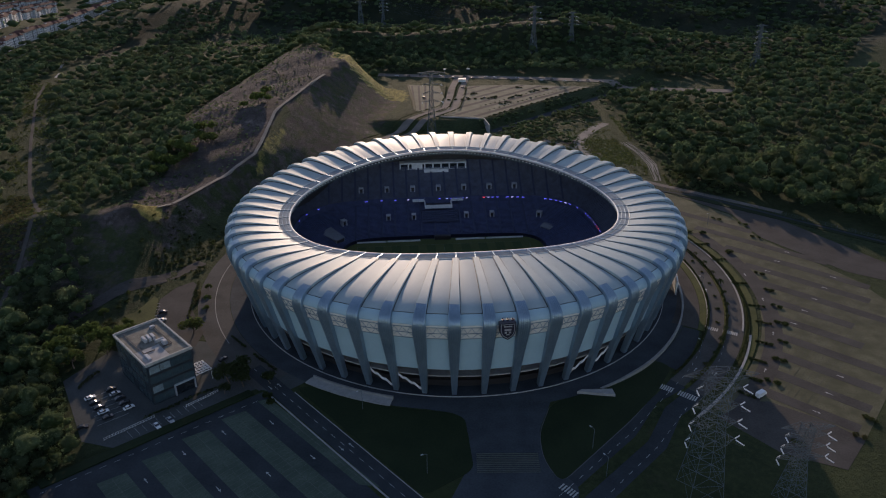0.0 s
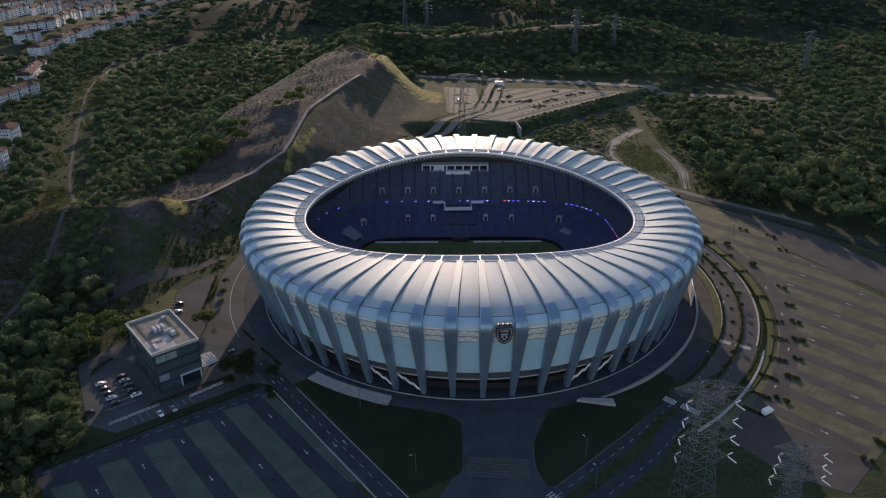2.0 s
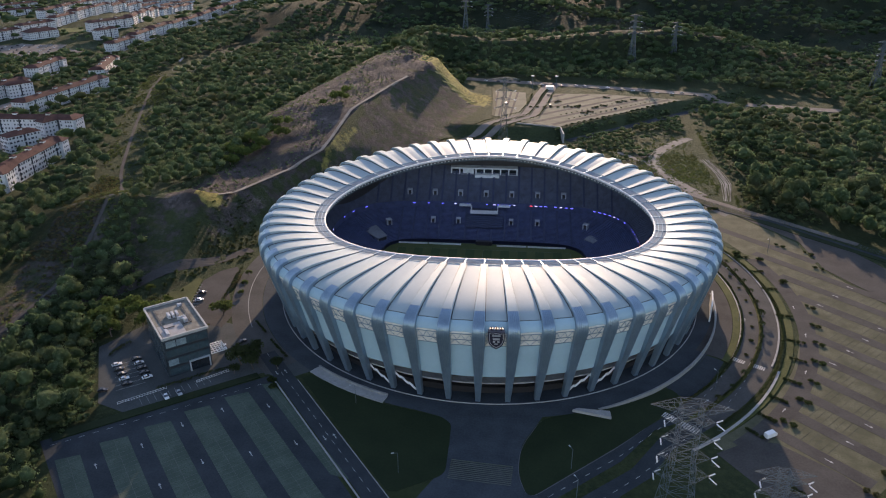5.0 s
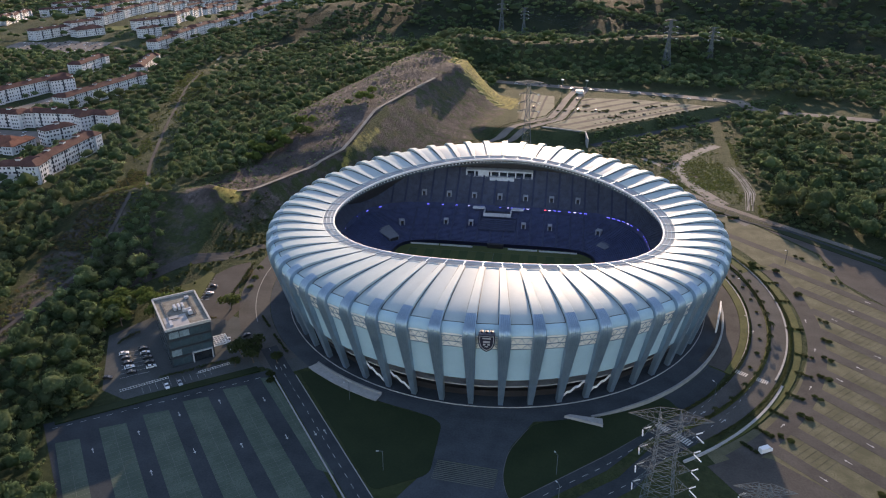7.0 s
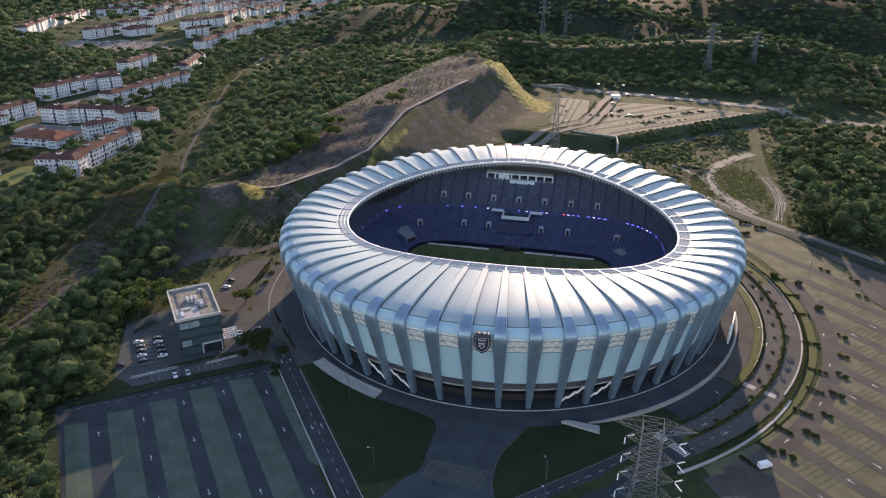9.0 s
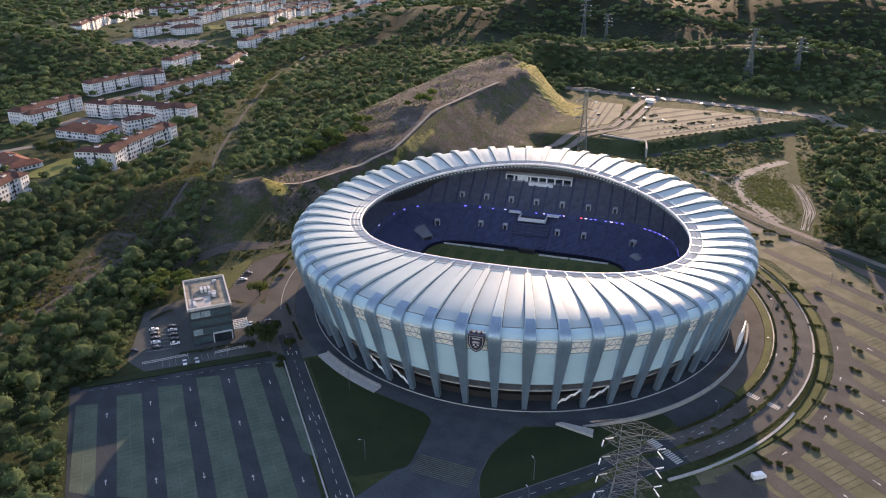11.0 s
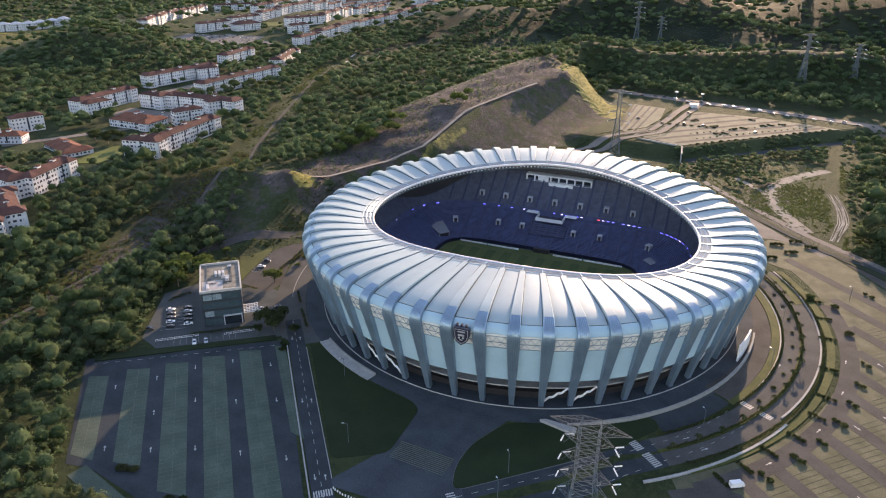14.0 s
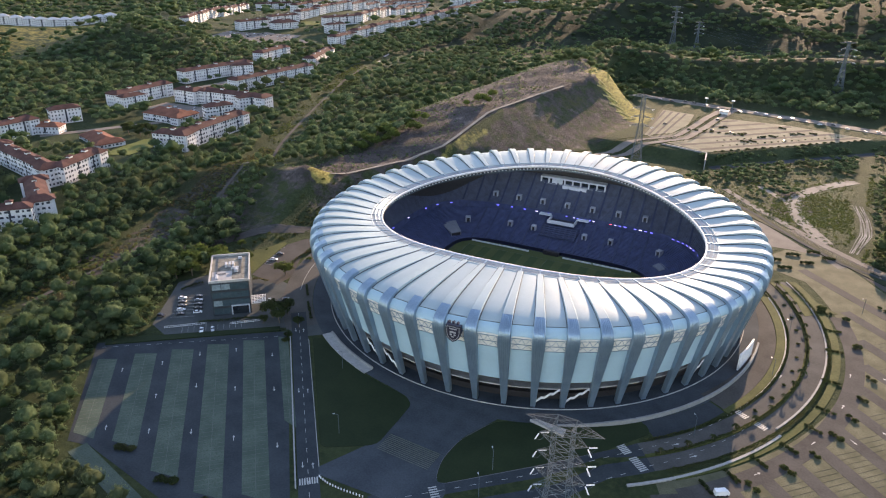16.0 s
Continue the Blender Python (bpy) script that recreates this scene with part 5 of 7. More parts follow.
def foliage(name, px, py, pz, rad, tall, leaves, size, mat, label, rags=0.16, kind_of="woodland", heart=None):
    """Domed crowns of uneven leafy lumps, closed at the heart and ragged with small leaf facets, joined into one mesh."""
    n = len(px)
    lump = rng.normal(size=(n, 7, 3))
    lump[:, 0, :2] *= 0.3
    lump /= np.linalg.norm(lump, axis=2, keepdims=True)
    lump[:, :, 2] = np.abs(lump[:, :, 2]) * 0.95 - 0.2
    which = rng.integers(0, 7, (n, leaves))
    c = np.take_along_axis(lump, which[:, :, None].repeat(3, 2), 1) * 0.48
    d = rng.normal(size=(n, leaves, 3))
    d[:, :, 2] += 0.35
    d /= np.linalg.norm(d, axis=2, keepdims=True)
    off = c + d * rng.uniform(0.42 - rags * 0.4, 0.42 + rags * 0.4, (n, leaves, 1))
    soft = off / np.linalg.norm(off, axis=2, keepdims=True) * 0.6 + d * 0.75
    middle = np.stack([px, py, pz + tall * 0.6], -1)[:, None, :]
    stretch = np.stack([rad, rad, tall * 0.42], -1)[:, None, :]
    centre = off * stretch + middle
    normal = soft + rng.normal(scale=0.3, size=d.shape)
    normal /= np.linalg.norm(normal, axis=2, keepdims=True)
    t1 = np.cross(normal, rng.normal(size=d.shape))
    t1 /= np.linalg.norm(t1, axis=2, keepdims=True)
    t2 = np.cross(normal, t1)
    s = size * rng.uniform(0.6, 1.3, (n, leaves, 1)) * (rad / rad.mean())[:, None, None] ** 0.5
    quad = np.stack([centre + t1 * s, centre + t2 * s * 0.7, centre - t1 * s, centre - t2 * s * 0.7], 2)
    verts = quad.reshape(-1, 3)
    soft = soft + normal * 0.2
    soft /= np.linalg.norm(soft, axis=2, keepdims=True)
    normals = soft.reshape(-1, 3).repeat(4, 0)
    corners = np.arange(len(verts))
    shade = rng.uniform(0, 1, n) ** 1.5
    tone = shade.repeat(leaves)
    if heart:
        u, f = dome(*heart)
        b = np.einsum("kx,nlx->nkl", u, lump * 0.48)
        room = b * b - ((lump * 0.48) ** 2).sum(2)[:, None, :] + 0.31 ** 2
        reach = np.where(room > 0, b + np.sqrt(np.maximum(room, 0)), 0.3)
        best = reach.argmax(2)
        far = np.maximum(reach.max(2), 0.38)[:, :, None] * rng.uniform(0.93, 1.07, (n, len(u), 1))
        p = u[None] * far
        out = p - np.take_along_axis(lump * 0.48, best[:, :, None].repeat(3, 2), 1)
        out = out / np.linalg.norm(out, axis=2, keepdims=True) * 0.8 + u[None] * 0.4
        out /= np.linalg.norm(out, axis=2, keepdims=True)
        first = len(verts)
        verts = np.concatenate([verts, (p * stretch + middle).reshape(-1, 3)])
        normals = np.concatenate([normals, out.reshape(-1, 3)])
        corners = np.concatenate([corners, (first + np.arange(n)[:, None, None] * len(u) + f[None]).ravel()])
        # hearts coloured darker, as the shade inside a crown
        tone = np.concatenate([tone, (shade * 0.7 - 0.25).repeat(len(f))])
    me = bpy.data.meshes.new(name)
    q = len(corners) // 4
    me.vertices.add(len(verts))
    me.vertices.foreach_set("co", verts.astype(np.float32).ravel())
    me.loops.add(4 * q)
    me.loops.foreach_set("vertex_index", corners.astype(np.int32))
    me.polygons.add(q)
    me.polygons.foreach_set("loop_start", np.arange(0, 4 * q, 4, dtype=np.int32))
    me.materials.append(M[mat])
    me.polygons.foreach_set("use_smooth", np.ones(q, dtype=bool))
    me.update(calc_edges=True)
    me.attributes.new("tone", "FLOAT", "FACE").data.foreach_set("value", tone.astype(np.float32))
    me.normals_split_custom_set_from_vertices(normals)
    return tagged(part(name, me), label, kind_of, kind="stuff")


def in_box(x, y, q, margin):
    cx, cy, L, W, a = q[:5]
    c, sn = math.cos(radians(a)), math.sin(radians(a))
    u, v = (x - cx) * c + (y - cy) * sn, -(x - cx) * sn + (y - cy) * c
    return (np.abs(u) < L / 2 + margin) & (np.abs(v) < W / 2 + margin)


def clear(x, y):
    """Where woods may stand."""
    r = np.hypot(x - SC.x, y - SC.y)
    ok = r > 172
    u = (x - LO.x) * LU.x + (y - LO.y) * LU.y
    v = (x - LO.x) * LV.x + (y - LO.y) * LV.y
    ok &= ~((y < 330) & (v > -88.5) & (u > -17) & (u < 150) & ~((u > 50) & (v < -89.5 + (u - 62) * 0.75)))
    ok &= ~((x > np.interp(y, [205, 225, 250, 272, 285, 330], [-141, -153, -167, -162, -172, -180])) & (x < 140) & (y > 205) & (y < 330))
    ok &= ~((x > 20) & (x < np.interp(y, [250, 330, 385, 452, 500, 600, 866], [330, 330, 296, 222, 178, 180, 182])) & (y < 866)) & ~((x > 20) & (y < 250))
    ok &= ~((x > 150) & (y > 770) & (y < 866) & (x < 330))
    reach = np.where(y < 380, 26, bald(y))
    ok &= ~((x > edge_x(y) - reach + 9 * np.sin(y / 17.0 + x / 11.0)) & (x < 30) & (y > 318) & (y < 800))
    ok &= ~((x > -75) & (x < 30) & (y > 560) & (y < 866))
    side = x - track_x(y)
    wide = 3 * np.sin(y / 9.0) + 2.5 * np.sin(y / 4.1 + x / 7.0)
    ok &= (side < -brush_west(y) - wide) | (side > np.interp(y, [200, 280, 320, 400], [17, 15, 8, 24]) + wide)
    ok &= ~in_box(x, y, (-420, 405, 90, 62, 0), 0)
    ok &= ~((valley(x, y) > 0.5) & (np.sin(x * 1.7 + 3 * np.sin(y / 31.0)) * np.sin(y * 0.9 + 2 * np.sin(x / 43.0)) < 0.72))
    ok &= ~((np.abs(y - 1022 - 0.12 * x - 8 * np.sin(x / 30.0)) < 11) & (x > -90) & (x < 260))
    for q in NEAR + BLOCKS + WEST + FAR + TERRACES + YARDS:
        ok &= ~in_box(x, y, q, 9.0)
    estate = (x < -600 - (y - 1000) * 0.12) & (x > -1060) & (y > 930) & (y < 1750)
    ok &= ~(estate & (np.sin(x * 12.9898 + y * 78.233) < 0.75))
    ok &= ~((x < -870) & (x > -1230) & (y < 875) & (y > 560 - (x + 850) * 0.6 - 330 * (x < -1100)) & (np.sin(x * 3.7 + y * 5.1) < 0.93))
    return ok


def scatter(x0, x1, y0, y1, pitch, keep):
    xs, ys = np.meshgrid(np.arange(x0, x1, pitch), np.arange(y0, y1, pitch))
    x = (xs + rng.uniform(-0.45, 0.45, xs.shape) * pitch).ravel()
    y = (ys + rng.uniform(-0.45, 0.45, ys.shape) * pitch).ravel()
    ok = clear(x, y) & keep(x, y)
    return x[ok], y[ok]


def wood(x0, x1, y0, y1, pitch, rad, tall, leaves, size, keep, rags=0.2, heart=None):
    x, y = scatter(x0, x1, y0, y1, pitch, keep)
    k = rng.uniform(0.6, 1.0, len(x)) + 0.5 * (rng.uniform(size=len(x)) > 0.8) * rng.uniform(size=len(x))
    foliage("woodland", x, y, height(x, y), rad * k, tall * k * rng.uniform(0.85, 1.15, len(x)), leaves, size, "leaf", "dense green tropical woodland with uneven crowns", rags, heart=heart)


dist = lambda x, y: np.hypot(x - 70, y)
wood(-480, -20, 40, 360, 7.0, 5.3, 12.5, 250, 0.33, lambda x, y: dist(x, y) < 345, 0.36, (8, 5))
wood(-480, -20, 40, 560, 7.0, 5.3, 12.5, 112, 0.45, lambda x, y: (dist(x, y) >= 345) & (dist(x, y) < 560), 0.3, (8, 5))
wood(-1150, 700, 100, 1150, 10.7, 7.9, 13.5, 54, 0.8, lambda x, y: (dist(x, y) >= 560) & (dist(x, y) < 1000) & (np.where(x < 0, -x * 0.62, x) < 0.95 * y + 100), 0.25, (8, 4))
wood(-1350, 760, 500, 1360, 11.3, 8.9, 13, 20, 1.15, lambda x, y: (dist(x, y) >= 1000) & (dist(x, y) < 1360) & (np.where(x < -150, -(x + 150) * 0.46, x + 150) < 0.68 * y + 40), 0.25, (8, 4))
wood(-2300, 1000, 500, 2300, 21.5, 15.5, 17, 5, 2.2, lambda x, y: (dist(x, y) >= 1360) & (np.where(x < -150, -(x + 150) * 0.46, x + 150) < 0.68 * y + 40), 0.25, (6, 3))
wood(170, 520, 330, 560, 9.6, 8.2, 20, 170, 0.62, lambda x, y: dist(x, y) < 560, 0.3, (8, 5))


def bushes(x0, x1, y0, y1, pitch, rad, tall, leaves, size, share, mat, label):
    xs, ys = np.meshgrid(np.arange(x0, x1, pitch), np.arange(y0, y1, pitch))
    x = (xs + rng.uniform(-0.5, 0.5, xs.shape) * pitch).ravel()
    y = (ys + rng.uniform(-0.5, 0.5, ys.shape) * pitch).ravel()
    ok = (rng.uniform(size=len(x)) < 0.25 + 0.75 * (np.sin(x / 17.0) * np.cos(y / 23.0) > 0)) & share(x, y)
    x, y = x[ok], y[ok]
    k = rng.uniform(0.5, 1.4, len(x))
    foliage("undergrowth", x, y, height(x, y) - 0.3, rad * k, tall * k, leaves, size, mat, label, 0.5, heart=(6, 4) if leaves > 30 else None)


rough = lambda x, y: (y > 564 - (x - 80) * 0.82) & (y < 652 + np.maximum(0, x - 40) * 1.04) & (np.hypot(x - SC.x, y - SC.y) > 190) & (np.abs(x - np.interp(y, [500, 534, 552, 575, 598, 622, 645, 668], [152, 136, 127, 121, 120, 128, 141, 158])) > 1.6) & (np.abs(y - 640 - (x - 48) * 1.058) > 8) & (np.abs(x - np.interp(y, [505, 545, 575, 600], [164, 170, 168, 162])) > 5.5)
grove = lambda x, y: rough(x, y) & ((y > 595 + np.maximum(0, x - 60) * 0.95) | (x > 172) | (np.hypot(x - 105, y - 612) < 15) | (np.hypot(x - 90, y - 590) < 8))
meadow = lambda x, y: rough(x, y) & ~grove(x, y)
bushes(40, 260, 470, 860, 4.4, 3.1, 4.2, 36, 0.42, grove, "leaf", "dense dark scrub below the far car park")
bushes(60, 200, 470, 700, 1.9, 1.5, 0.5, 14, 0.5, meadow, "scrub", "low sunlit scrub and tall grass")
bank = lambda x, y: (x - track_x(y) > -14) & (x - track_x(y) < np.interp(y, [300, 400], [8, 26]))
bushes(-490, -180, 150, 860, 3.3, 1.6, 1.5, 24, 0.5, lambda x, y: bank(x, y) & (np.abs(x - track_x(y) - 3) > 2.2), "meadow", "low scrub along the earth track")
knoll = lambda x, y: (x > edge_x(y) - 80) & (x < edge_x(y) - 6) & (y > 390) & (y < 830)
bushes(-290, -60, 390, 830, 5.5, 1.3, 1.3, 22, 0.45, knoll, "leaf", "scattered bushes on the bare hill")
under = lambda x, y: clear(x, y) & (x > -300) & ((x < -135) | (y < 190))
bushes(-300, -40, 60, 330, 4.2, 2.4, 3.6, 31, 0.38, under, "leaf", "dark undergrowth between the trees")
bushes(-420, 620, 1040, 1420, 6.6, 3.8, 2.2, 10, 1.4, lambda x, y: valley(x, y) > 0.4, "leaf", "low dull scrub over the far valley")
toe = lambda x, y: (x < np.interp(y, [205, 246, 276, 350], [-146, -170, -160, -164])) & (y < 256 + np.maximum(0, -160 - x) * 1.0) & (x > track_x(y) + 6) & ((y > 205) | (x < -160))
bushes(-250, -140, 180, 350, 4.4, 2.6, 4.2, 60, 0.6, toe, "leaf", "dark bushes at the foot of the hill")

def lot_edge(x, y):
    """The strip of ground between the woods and the shaded car park with its office yard."""
    u = (x - LO.x) * LU.x + (y - LO.y) * LU.y
    v = (x - LO.x) * LV.x + (y - LO.y) * LV.y
    beside = (v > -98) & (v < -87.4) & (u > -24) & (u < 52)
    return beside | ((u < -20) & (x < np.interp(y, [180, 213, 252], [-126, -139, -165])) & (y > 186) & (y < 256) & (x > -178))


bushes(-180, -80, 130, 260, 2.9, 2.1, 3.6, 60, 0.36, lot_edge, "leaf", "dark bushes between the woods and the car park")

# hedges between the two roads of the far car park
for line in ([(-57, 597), (-39, 628), (-17, 665), (8.5, 699), (14, 745), (17.5, 790), (25, 845)], [(-70, 603), (-51, 634), (-28, 672), (-1, 705), (4, 745), (6, 790)], [(-46, 590), (-27, 621), (-5, 658), (18.5, 694), (24.5, 744), (28, 788)]):
    spots = [q for q in along(line, 1.5) if rng.uniform() < 0.8]
    hx, hy = np.array([q[0] for q in spots]), np.array([q[1] for q in spots])
    foliage("hedge", hx, hy, height(hx, hy) + 0.3, rng.uniform(0.7, 1.3, len(hx)), rng.uniform(1.2, 2.2, len(hx)), 22, 0.35, "leaf_bush", "dark hedge beside the far car park road", 0.4, "hedge")
# dead brown brush along the track
dead = lambda x, y: (x - track_x(y) > -brush_west(y) + 4 * np.sin(y / 9.0)) & (x - track_x(y) < np.interp(y, [200, 280, 320, 400], [13, 11, 3, 0])) & (np.abs(x - track_x(y) - 3) > 2.0)
bushes(-300, -180, 190, 470, 2.5, 1.5, 1.5, 24, 0.4, dead, "brown_brush", "dead brown brush beside the earth track")

# clipped hedges west of the stadium
for line, rad in (([(-132, 342), (-128.5, 322), (-125.5, 305), (-121, 299)], 1.3), ([(-98.5, 286), (-90, 277)], 0.9), ([(-84.5, 271), (-71.5, 258)], 0.9), ([(-117, 226), (-101, 241), (-92, 247)], 1.1)):
    spots = along(line, 1.1)
    hx, hy = np.array([q[0] for q in spots]), np.array([q[1] for q in spots])
    foliage("hedge", hx, hy, np.full(len(hx), 0.05), rad * rng.uniform(0.8, 1.2, len(hx)), rng.uniform(1.4, 2.2, len(hx)), 26, 0.3, "leaf_bush", "dark clipped hedge beside the stadium road", 0.4, "hedge")

# clipped hedges of the office yard
for line, rad, mat, label in (([(-153, 246), (-152, 253), (-149.5, 258)], 1.3, "leaf_bush", "dark hedge at the end of the office yard"), ([(-129, 275.5), (-125, 278), (-120, 278.5)], 1.2, "brown_brush", "rusty brown hedge beside the office"), ([(-127, 318), (-126.5, 326), (-129, 333)], 1.2, "brown_brush", "rusty brown hedge beside the parking bays")):
    spots = along(line, 1.0)
    hx, hy = np.array([q[0] for q in spots]), np.array([q[1] for q in spots])
    foliage("hedge", hx, hy, np.full(len(hx), 0.05), rad * rng.uniform(0.8, 1.2, len(hx)), rng.uniform(1.4, 2.2, len(hx)), 40, 0.26, mat, label, 0.4, "hedge")

# clipped hedges of the ring road
for r, fall, rad, tall in ((144.7, 6.1, 0.75, 1.3), (154.4, 6.4, 1.0, 1.5), (136.2, 6.4, 0.7, 1.1)):
    f = np.linspace(0.02, 0.97, 190)
    a = np.radians(-49 + 83 * f)
    rr = r - fall * f + rng.uniform(-0.2, 0.2, len(f))
    foliage("hedge", SC.x + rr * np.cos(a), SC.y + rr * np.sin(a), np.full(len(f), 0.0), rad * rng.uniform(0.75, 1.2, len(f)), tall * rng.uniform(0.8, 1.2, len(f)), 26, 0.3, "leaf_bush", "low dark hedge along the ring road", 0.4, "hedge")

slope = lambda x, y: (np.hypot(x - SC.x, y - SC.y) > 144) & (x < -128) & (np.abs(y - np.interp(x, [-240, -218, -195, -178, -163, -152, -138], [236, 262, 292, 314, 334, 347, 368])) > 6) & ~((x > -150) & (y < 346) & (y > 275) & (x < -112)) & (x > -200) & (y < 420) & (y > 290 + (-160 - x) * 0.4) & (x > edge_x(y) + 3)
bushes(-200, -128, 285, 420, 3.4, 1.5, 1.5, 26, 0.5, slope, "leaf_bush", "dull scrub on the foot of the hill")

# ---- single trees ----
def crown_geo(seed, rad, tall, leaves, size, mid=0.62, lumps=7):
    """Leaf facets of one crown, from lumps set round the trunk's head."""
    r = np.random.default_rng(seed)
    c = r.normal(size=(lumps, 3))
    c /= np.linalg.norm(c, axis=1, keepdims=True)
    c[:, 2] = np.abs(c[:, 2]) - 0.35
    w = r.integers(0, lumps, leaves)
    d = r.normal(size=(leaves, 3))
    d /= np.linalg.norm(d, axis=1, keepdims=True)
    p = c[w] * 0.55 + d * r.uniform(0.2, 0.5, (leaves, 1))
    p[:, :2] *= rad
    p[:, 2] = np.maximum(p[:, 2] * tall * 0.42 + tall * mid, 0.02 * tall)
    n = d + r.normal(scale=0.5, size=d.shape) + np.array([0, 0, 0.4])
    t1 = np.cross(n, r.normal(size=d.shape))
    t1 /= np.linalg.norm(t1, axis=1, keepdims=True)
    t2 = np.cross(n / np.linalg.norm(n, axis=1, keepdims=True), t1)
    s = size * r.uniform(0.6, 1.3, (leaves, 1))
    g = Geo()
    for a, u, v in zip(p, t1 * s, t2 * s * 0.65):
        g.add([a + u, a + v, a - u, a - v], [(0, 1, 2, 3)])
    return g, c, p


def make_tree(seed, rad, tall, leaves, size, mat, label, group="", mid=0.62):
    tree = thing("tree", label, "tree", group)
    g = Geo()
    r = random.Random(seed)
    rings = []
    for i in range(6):
        t = i / 5
        w = tall * 0.03 * (1.1 - 0.8 * t)
        cx, cy = 0.12 * rad * math.sin(2.1 * t + seed), 0.12 * rad * math.sin(1.7 * t + 2 * seed)
        rings.append([(cx + w * math.cos(k * math.pi / 3), cy + w * math.sin(k * math.pi / 3), tall * 0.68 * t) for k in range(6)])
    g.grid(rings, closed=True)
    part("trunk", g.mesh("trunk", "trunk", True), tree)
    g, lumps, _ = crown_geo(seed, rad, tall, leaves, size, mid)
    for c in lumps[:5]:
        limb = Geo().bar((0, 0, tall * 0.38), (c[0] * rad * 0.5, c[1] * rad * 0.5, tall * (0.6 + 0.2 * c[2])), tall * 0.018)
        part("limb", limb.mesh("limb", "trunk"), tree)
    part("crown", g.mesh("crown", mat), tree)
    return tree


def plant(proto, x, y, scale, turn, z=None):
    zz = float(height(x, y)) if z is None else z
    m = Matrix.LocRotScale((x, y, zz), Euler((0, 0, turn)), (scale, scale, scale))
    ob = copy_thing(proto, m)
    ob.scale = (scale, scale, scale)
    return ob


# round-crowned trees on the bare slope of the hill
slope_a = make_tree(31, 8.5, 12.5, 900, 0.95, "leaf_bright", "round green tree alone on a bare slope", "trees on the bare slope", 0.5)
slope_a.matrix_basis = Matrix.Translation((-156.0, 602.0, float(height(-156.0, 602.0)) - 0.3))
slope_b = make_tree(32, 7.0, 11.0, 800, 0.9, "leaf_bright", "round green tree at the foot of a bare slope", "trees on the bare slope", 0.5)
slope_b.matrix_basis = Matrix.Translation((-174.0, 516.0, float(height(-174.0, 516.0)) - 0.3))
for i, (x, y, s) in enumerate([(-184, 524, 0.95), (-166, 592, 0.6), (-197.6, 470, 0.9), (-193, 483, 1.1), (-187, 491, 0.8), (-195, 508, 1.0), (-183.5, 499, 1.05), (-207, 507, 1.1), (-204, 490, 1.0), (-205, 456, 0.9), (-199, 522, 0.85)]):
    plant(slope_a if i % 3 == 2 else slope_b, x, y, s, 1.9 * i, float(height(x, y)) - 0.3)
bush_a = make_tree(11, 2.4, 2.6, 300, 0.5, "leaf_bush", "small dark bushy tree in a car park island", "trees of the car park", 0.38)
bush_a.matrix_basis = Matrix.Translation((*polar(163, 18), 0.1))
bush_b = make_tree(12, 2.7, 2.3, 300, 0.5, "leaf_bush", "small dark bushy tree in a car park island", "trees of the car park", 0.38)
bush_b.matrix_basis = Matrix.Translation((*polar(163, 8), 0.1))
rnd = random.Random(5)
OUTER = [(167, -1), (166, -8), (166, -14), (166, -20), (167, -26), (167, -32), (168, -38.5), (206, -39), (206, -43), (191, -49), (196, 20), (186, 24), (190, 14)]
INNER = [(151, 5), (152, -6), (156, -15), (158, -21), (159, -28), (159, -34), (161, -39.5), (163, -44), (152, 13), (152, 20)]
for r, a in INNER:
    for k in range(4):
        x, y = polar(r - 1.5 + 2.1 * k, a)
        plant(rnd.choice((bush_a, bush_b)), x, y, rnd.uniform(0.42, 0.55), rnd.uniform(0, 6), 0.1)
for r, a in OUTER:
    x, y = polar(r, a)
    for k in range(2):
        plant(rnd.choice((bush_a, bush_b)), x + k * rnd.uniform(1.5, 3.2), y - k * rnd.uniform(1.5, 3.0), rnd.uniform(0.5, 0.75), rnd.uniform(0, 6), 0.1)


def make_palm(seed):
    """A small palm: a ringed trunk and arching fronds with drooping tips."""
    palm = thing("palm_tree", "small palm with arching fronds in the road median", "palm tree", "palms of the ring road")
    r = random.Random(seed)
    rings = [[((0.20 - 0.09 * t + 0.02 * (i % 2)) * math.cos(k * math.pi / 3) + 0.15 * t * t, (0.20 - 0.09 * t) * math.sin(k * math.pi / 3), 4.2 * t) for k in range(6)] for i, t in enumerate([0, 0.2, 0.4, 0.6, 0.8, 1.0])]
    part("trunk", Geo().grid(rings, closed=True).mesh("trunk", "trunk", True), palm)
    for k in range(11):
        a, lift, run = k * 2 * math.pi / 11 + r.uniform(-0.2, 0.2), r.uniform(0.5, 1.5), r.uniform(2.0, 2.7)
        rows = []
        for i in range(6):
            t = i / 5
            d, z, w = run * t, 4.2 + lift * 2 * t - (lift * 2 + 1.1) * t * t, 0.42 * math.sin(math.pi * (0.12 + 0.8 * t))
            c = Vector((0.15 + d * math.cos(a), d * math.sin(a), z))
            n = Vector((-math.sin(a), math.cos(a), 0)) * w
            rows.append([c - n - Vector((0, 0, 0.22 * w / 0.4)), c, c + n - Vector((0, 0, 0.22 * w / 0.4))])
        part("frond", Geo().grid(rows).mesh("frond", "leaf_bush"), palm)
    return palm


